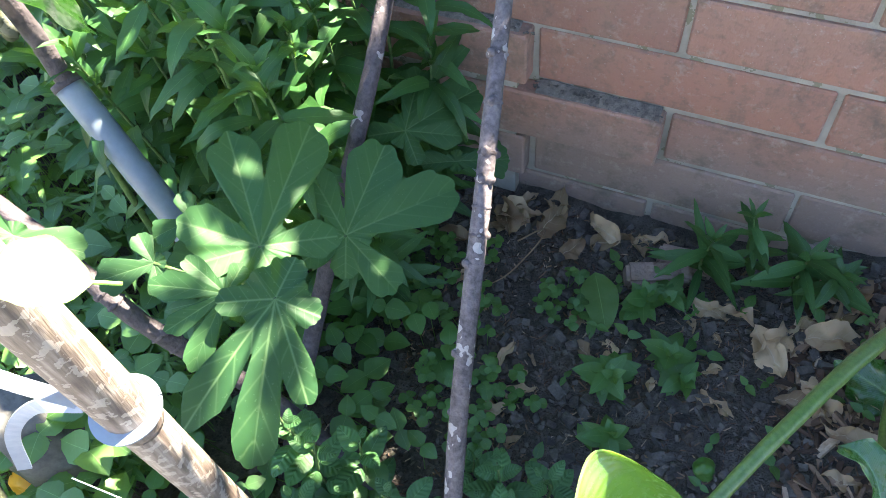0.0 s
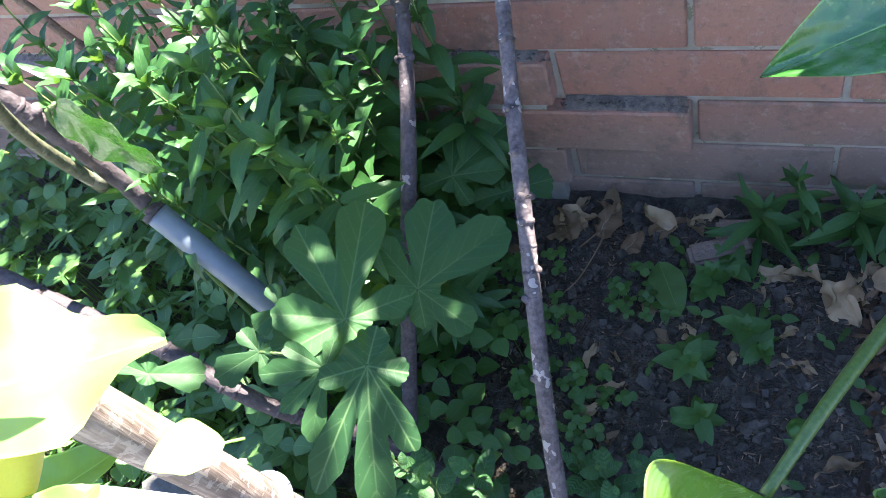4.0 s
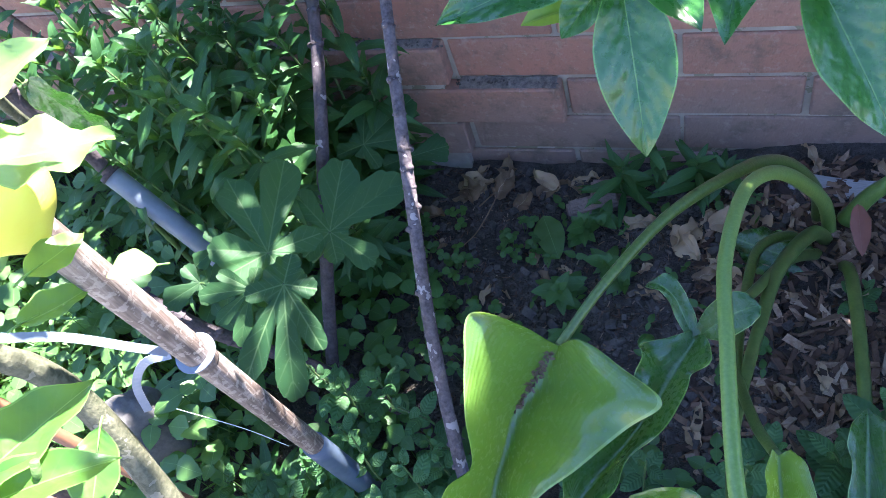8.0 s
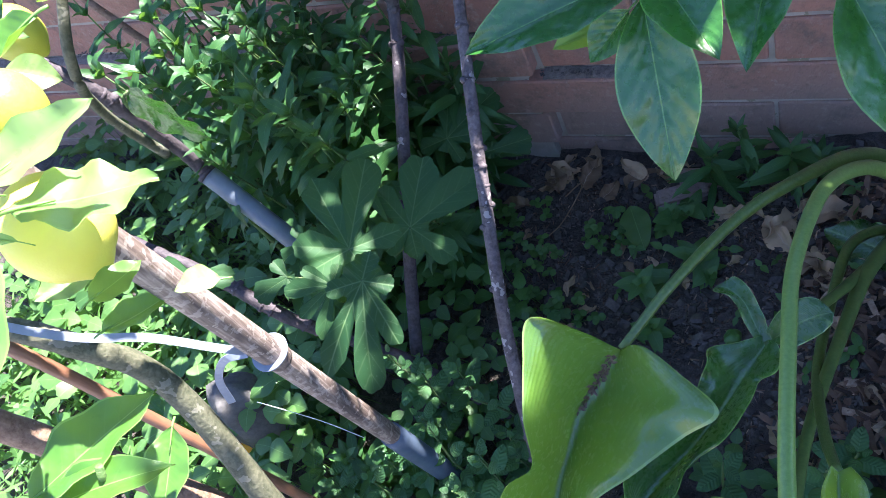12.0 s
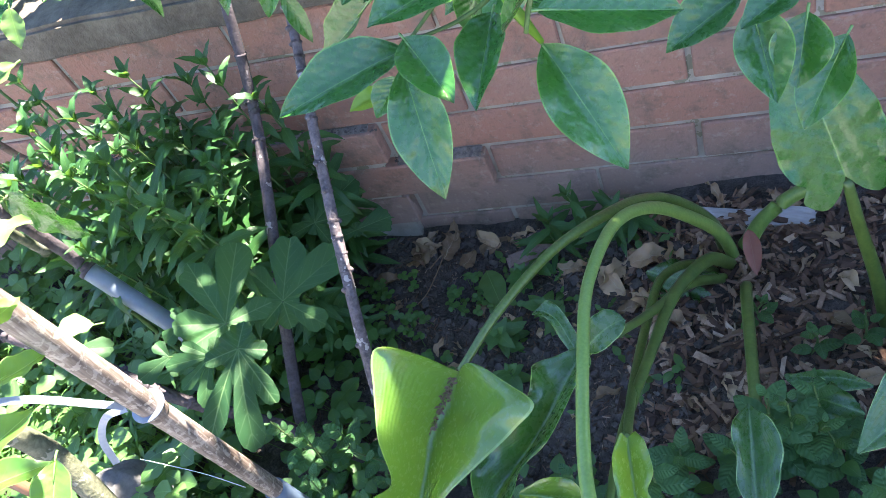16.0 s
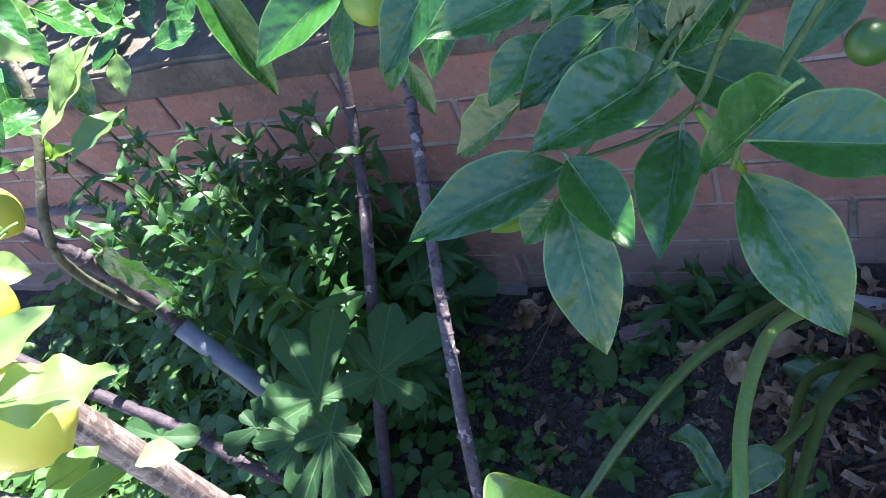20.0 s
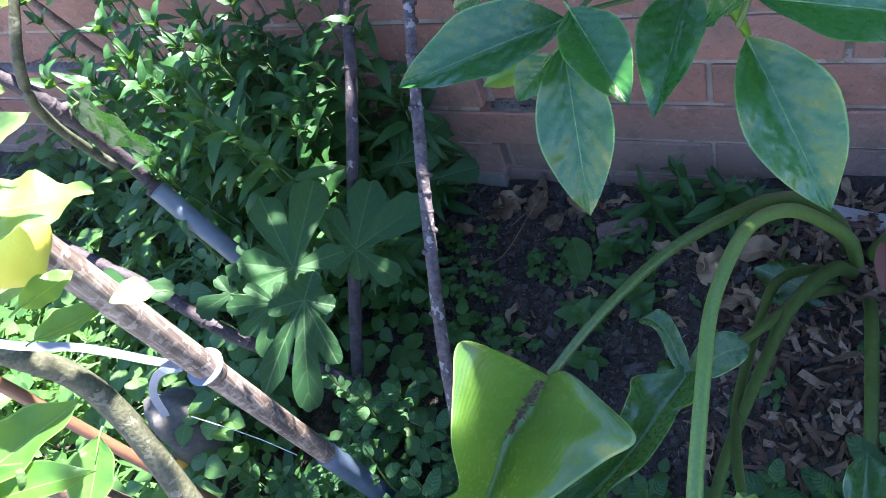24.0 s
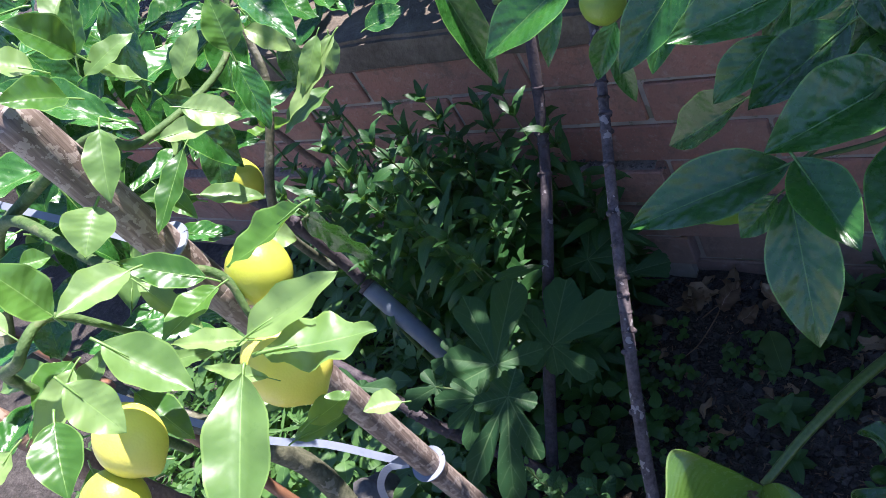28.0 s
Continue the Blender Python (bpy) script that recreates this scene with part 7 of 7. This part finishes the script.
# ---- litter ----
def dry_leaf(at, turn, length, width, mat, label, seed, curl=0.4, tilt=0.0):
    r0 = random.Random(seed)
    x, y = at
    d = Vector((math.cos(turn), math.sin(turn), r0.uniform(-0.05, 0.12) + tilt)).normalized()
    b = Vector((x, y, ground_z(x, y) + 0.006))
    v, fc, uv = leaf_data(b, b + d * length, width, (r0.uniform(-0.5, 0.5), r0.uniform(-0.7, 0.1), 1), prof=r0.choice((prof_citrus, prof_ovate, prof_lance)), n=16, m=5, fold=r0.uniform(0.4, 1.3) * curl * 2, bend=r0.uniform(-0.1, 0.3), wave=0.09 * curl * 2, waves=r0.uniform(1.2, 2.6), twist=r0.uniform(-1.7, 1.7) * curl * 2, seed=seed)
    k = Vector((seed * 3.1, 0, 0))
    v = [q + (noise.noise_vector(q * 60 + k) * 0.006 + noise.noise_vector(q * 170 + k) * 0.0024) - b for q in v]
    low = min(q.z + b.z - ground_z(q.x + b.x, q.y + b.y) for q in v)
    ob = link("fallen_leaf", from_data("fallen_leaf", v, fc, uv), mat)
    ob.location = b - Vector((0, 0, low + 0.003))
    return tagged(ob, label, "fallen leaf", "fallen leaves")


r3 = random.Random(61)
for i, (x, y, g, ln, w) in enumerate([(0.095, -0.065, 0.5, 0.055, 0.03), (0.13, -0.05, 2.6, 0.05, 0.028), (0.03, -0.07, 1.0, 0.05, 0.03), (0.005, -0.09, 2.0, 0.055, 0.032), (-0.02, -0.06, 0.3, 0.05, 0.03), (0.05, -0.04, 1.7, 0.045, 0.03), (0.07, -0.1, 1.1, 0.04, 0.03), (-0.03, -0.12, 2.9, 0.05, 0.026), (0.30, -0.16, 0.9, 0.075, 0.034), (0.335, -0.175, 2.2, 0.06, 0.032), (0.345, -0.13, 0.2, 0.06, 0.034), (0.375, -0.10, 1.3, 0.06, 0.03), (0.27, -0.115, 2.9, 0.05, 0.02), (0.07, -0.285, 0.35, 0.035, 0.012), (0.21, -0.10, 1.9, 0.03, 0.018), (0.02, -0.20, 2.5, 0.03, 0.02)]):
    dry_leaf((x, y), g, ln * 1.1, w * 1.05, M_DRY, "curled pale brown dead leaf on the soil", 700 + i, 0.5)
for i in range(70):
    x = r3.uniform(0.28, 0.95)
    y = r3.uniform(-0.42, -0.04)
    dry_leaf((x, y), r3.random() * 6.28, r3.uniform(0.025, 0.05), r3.uniform(0.008, 0.02), M_DRY, "curled dry leaf among bark mulch", 730 + i, 0.5)
for i in range(26):
    x, y = r3.uniform(-0.08, 0.28), r3.uniform(-0.36, -0.03)
    dry_leaf((x, y), r3.random() * 6.28, r3.uniform(0.015, 0.035), r3.uniform(0.008, 0.018), M_DRY, "small dry leaf scrap on dark soil", 820 + i, 0.5)
red = leaf_ob("fallen_leaf", None, (0.505, -0.15, 0.11), (0.512, -0.205, 0.085), 0.022, (0.1, -0.5, 0.9), M_RED_DRY, n=14, fold=0.5, bend=0.05, seed=3)
tagged(red, "dark red-brown dry leaf standing against the arum stalk", "fallen leaf")
green = leaf_ob("fallen_leaf", None, (0.118, -0.112, 0.004), (0.152, -0.181, 0.0), 0.042, (0.05, -0.25, 1), M_CITRUS_YOUNG, n=14, m=4, fold=0.12, bend=0.05, seed=4)
tagged(green, "fresh green fallen citrus leaf lying on the soil", "fallen leaf")
green.material_slots[0].link = "OBJECT"
green.material_slots[0].material = M_SEEDLING
for i, (x, y, g) in enumerate([(0.21, -0.055, 0.1), (0.185, -0.085, 0.4)]):
    shard = new("brick_shard", box_mesh("brick_shard", -0.035, 0.035, -0.014, 0.014, -0.012, 0.012, M_BRICK, 0.004, 0.006, 2, i + 1.0))
    shard.matrix_world = pose(x, y, ground_z(x, y) + 0.006, 8, 4, math.degrees(g))
    tagged(shard, "broken piece of red brick half buried by the wall", "brick shard")


def chips(count, seed, region, name, label, mat, size, flat):
    r0 = random.Random(seed)
    bag = Bag()
    for _ in range(count):
        x, y = r0.uniform(region[0], region[1]), r0.uniform(region[2], region[3])
        z = ground_z(x, y)
        sx, sy, sz = r0.uniform(*size), r0.uniform(size[0], size[1]) * flat, r0.uniform(size[0], size[1]) * flat * 0.5
        rot = Euler((r0.uniform(-0.5, 0.5), r0.uniform(-0.5, 0.5), r0.uniform(0, 6.28))).to_matrix()
        c = Vector((x, y, z + sz * r0.uniform(0.1, 0.9)))
        pts = []
        for q in ((-1, -1, -1), (1, -1, -1), (1, 1, -1), (-1, 1, -1), (-1, -1, 1), (1, -1, 1), (1, 1, 1), (-1, 1, 1)):
            k = Vector((q[0] * sx * r0.uniform(0.5, 1), q[1] * sy * r0.uniform(0.4, 1), q[2] * sz * r0.uniform(0.5, 1))) * 0.5
            pts.append(c + rot @ k)
        bag.add(pts, [(3, 2, 1, 0), (4, 5, 6, 7), (0, 1, 5, 4), (1, 2, 6, 5), (2, 3, 7, 6), (3, 0, 4, 7)])
    me = bag.mesh(name)
    me.polygons.foreach_set("use_smooth", [False] * len(me.polygons))
    return tagged(link(name, me, mat), label, "mulch", kind="stuff")


chips(420, 77, (0.40, 1.05, -0.44, -0.04), "bark_mulch", "long split wood chips on the mulch", M_CHIPS, (0.025, 0.06), 0.2)
chips(3200, 71, (0.34, 1.05, -0.46, -0.03), "bark_mulch", "pale and brown wood chip mulch round the arum", M_CHIPS, (0.01, 0.042), 0.26)
chips(2600, 72, (-0.3, 0.42, -0.45, -0.02), "soil_crumbs", "dark soil crumbs on the bed", M_CRUMB, (0.002, 0.009), 0.8)
chips(700, 76, (-0.15, 0.44, -0.5, -0.02), "soil_clods", "dark clods of broken soil on the bed", M_CRUMB, (0.007, 0.022), 0.8)
chips(3400, 73, (-0.15, 0.42, -0.45, -0.02), "straw_scraps", "fine straw scraps and grit on the soil", M_CHIPS, (0.004, 0.016), 0.15)
chips(260, 74, (-0.9, 0.01, -0.013, -0.002), "ledge_dirt", "crumbs of dirt on the brick ledge", M_CRUMB, (0.002, 0.006), 0.8).location = (0, 0, BED0 + 3 * COURSE + 0.012)
chips(40, 75, (0.0, 0.145, -0.013, -0.002), "ledge_dirt", "crumbs of dirt on the lower brick ledge", M_CRUMB, (0.002, 0.006), 0.8).location = (0, 0, BED0 + 2 * COURSE + 0.012)


def lump(name, at, size, mat, label, category, seed):
    bm = bmesh.new()
    bmesh.ops.create_icosphere(bm, subdivisions=4, radius=1.0)
    for v in bm.verts:
        k = 1 + 0.22 * noise.noise(v.co * 1.4 + Vector((seed, 0, 0))) + 0.05 * noise.noise(v.co * 6)
        v.co = Vector((v.co.x * size[0], v.co.y * size[1], v.co.z * size[2])) * k
    me = bpy.data.meshes.new(name)
    bm.to_mesh(me)
    bm.free()
    me.polygons.foreach_set("use_smooth", [True] * len(me.polygons))
    ob = link(name, me, mat)
    ob.location = at
    return tagged(ob, label, category)


lump("grey_rock", (-0.29, -0.53, 0.07), (0.042, 0.04, 0.11), M_STONE, "rounded grey rock under the lemon tree", "rock", 2.0)
lump("fallen_citrus", (-0.312, -0.56, 0.03), (0.018, 0.018, 0.017), M_ORANGE, "small fallen orange fruit half hidden in leaves", "fruit", 0.0)
lump("fallen_citrus", (0.283, -0.30, 0.008), (0.011, 0.011, 0.011), M_LIME, "tiny green fruit dropped on the soil", "fruit", 0.0)
plank = new("timber_strip", box_mesh("timber_strip", -0.075, 0.075, -0.014, 0.014, -0.008, 0.008, M_WOOD, 0.003, 0.02, 30, 2.0))
plank.matrix_world = pose(0.52, -0.078, 0.04, 14, 4, -8)
tagged(plank, "weathered grey strip of timber lying along the wall", "timber")
curl = tube("dry_tendril", [(0.02, -0.10, 0.004), (0.045, -0.085, 0.02), (0.05, -0.11, 0.03), (0.03, -0.15, 0.012), (0.012, -0.17, 0.004)], [0.0012, 0.0008], M_DRY, sides=5, per=8)
tagged(curl, "thin curled dry stalk on the soil", "dry stalk")


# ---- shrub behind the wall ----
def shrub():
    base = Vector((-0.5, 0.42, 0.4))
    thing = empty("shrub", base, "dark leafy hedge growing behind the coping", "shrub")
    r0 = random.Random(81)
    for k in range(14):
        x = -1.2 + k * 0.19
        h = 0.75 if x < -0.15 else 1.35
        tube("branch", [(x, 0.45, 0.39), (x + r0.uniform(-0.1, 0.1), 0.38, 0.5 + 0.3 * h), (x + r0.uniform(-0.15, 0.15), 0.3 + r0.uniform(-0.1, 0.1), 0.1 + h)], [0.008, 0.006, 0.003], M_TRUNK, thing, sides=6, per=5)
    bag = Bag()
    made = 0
    # hedge height and the first, packed leaves are set to shade the bed
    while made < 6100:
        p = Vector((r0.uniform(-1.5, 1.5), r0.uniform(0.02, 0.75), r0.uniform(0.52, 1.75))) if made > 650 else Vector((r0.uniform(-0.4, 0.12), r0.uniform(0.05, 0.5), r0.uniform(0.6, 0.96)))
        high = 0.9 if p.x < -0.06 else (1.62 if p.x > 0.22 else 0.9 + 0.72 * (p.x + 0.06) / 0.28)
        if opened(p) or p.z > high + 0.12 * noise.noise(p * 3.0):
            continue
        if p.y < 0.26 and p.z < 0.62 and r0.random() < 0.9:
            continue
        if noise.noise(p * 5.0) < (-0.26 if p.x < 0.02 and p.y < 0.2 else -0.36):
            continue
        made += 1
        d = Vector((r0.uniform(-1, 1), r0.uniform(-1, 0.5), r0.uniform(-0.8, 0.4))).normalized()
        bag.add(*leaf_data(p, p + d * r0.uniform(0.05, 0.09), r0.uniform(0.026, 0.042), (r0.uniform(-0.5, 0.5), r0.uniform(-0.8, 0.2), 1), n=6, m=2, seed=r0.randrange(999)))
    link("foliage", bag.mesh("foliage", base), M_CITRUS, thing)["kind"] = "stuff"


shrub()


# ---- dock, dry cane and vine ----
dock = empty("dock_plant", (-0.30, -0.31, 0.0), "dock weed with one broad dark leaf", "weed")
tube("stem", [(-0.30, -0.31, 0.0), (-0.305, -0.32, 0.3), (-0.295, -0.335, 0.47), (-0.281, -0.33, 0.494)], [0.004, 0.003, 0.002], M_TWIG, dock, sides=7, per=5)
leaf_ob("leaf", dock, (-0.281, -0.33, 0.494), (-0.225, -0.325, 0.405), 0.049, (0.2, -0.95, -0.1), M_CITRUS, n=16, m=4, prof=prof_ovate, fold=0.15, bend=0.1, wave=0.03, seed=5)
cane = tube("dry_cane", [(-0.70, -0.05, 0.47), (-0.65, -0.05, 0.39), (-0.605, -0.05, 0.305), (-0.54, -0.05, 0.217), (-0.42, -0.06, 0.0)], [0.005, 0.006, 0.006, 0.007], M_BROWN, sides=9, per=6, rough=0.08)
tagged(cane, "brown dry cane leaning against the brick wall", "stick")
for pts in ([(-0.52, -0.05, 0.55), (-0.5, -0.05, 0.48), (-0.466, -0.05, 0.387), (-0.45, -0.06, 0.2), (-0.44, -0.07, 0.0)], [(-0.56, -0.04, 0.53), (-0.53, -0.045, 0.42), (-0.50, -0.05, 0.3), (-0.47, -0.07, 0.0)]):
    vine = tube("vine_stem", pts, [0.002, 0.0026, 0.003], M_TWIG, sides=6, per=6)
    tagged(vine, "thin green vine stem climbing the wall", "vine")


# ---- grime on the ledges ----
M_GRIME = plain_material("ledge_grime", (0.075, 0.064, 0.054), (0.27, 0.225, 0.19), 120.0, 0.95, 0.9, 0.004)
for x0, x1, z in ((-1.2, -2 * JOINT, BED0 + 3 * COURSE), (0.006, HALF - JOINT, BED0 + 2 * COURSE)):
    n = int((x1 - x0) / 0.006)
    v, fc = [], []
    for i in range(n + 1):
        x = x0 + (x1 - x0) * i / n
        k = noise.noise(Vector((x * 60, z * 9, 1)))
        for y, h in ((-0.017 + 0.003 * k, -0.0035), (-0.012, 0.0012 + 0.0018 * k), (-0.006, 0.0022 + 0.002 * noise.noise(Vector((x * 90, 4, z)))), (0.0025, 0.0045 + 0.003 * k)):
            v.append((x - x0, y, h))
    for i in range(n):
        for j in range(3):
            fc.append((i * 4 + j, (i + 1) * 4 + j, (i + 1) * 4 + j + 1, i * 4 + j + 1))
    grime = link("ledge_grime", from_data("ledge_grime", v, fc), M_GRIME)
    grime.location = (x0, 0, z - JOINT / 2 + 0.001)
    tagged(grime, "dark grimy soil gathered on the brick ledge", "dirt", kind="stuff")


for i, (x, y, g, ln, w) in enumerate([(0.36, -0.19, 0.9, 0.06, 0.022), (0.385, -0.22, 2.3, 0.055, 0.02), (0.40, -0.15, 1.4, 0.06, 0.024), (0.33, -0.21, 0.4, 0.05, 0.016), (0.42, -0.25, 2.8, 0.055, 0.02), (0.145, -0.045, 0.5, 0.05, 0.02), (0.165, -0.06, 2.4, 0.045, 0.016), (0.0, -0.05, 1.2, 0.04, 0.016), (0.02, -0.065, 2.7, 0.045, 0.018), (-0.03, -0.08, 0.2, 0.04, 0.016), (0.04, -0.045, 0.8, 0.035, 0.015), (0.30, -0.12, 3.0, 0.05, 0.012)]):
    dry_leaf((x, y), g, ln, w, M_DRY, "curled pale brown dead leaf on the soil", 900 + i, 0.6)


lay_bricks()
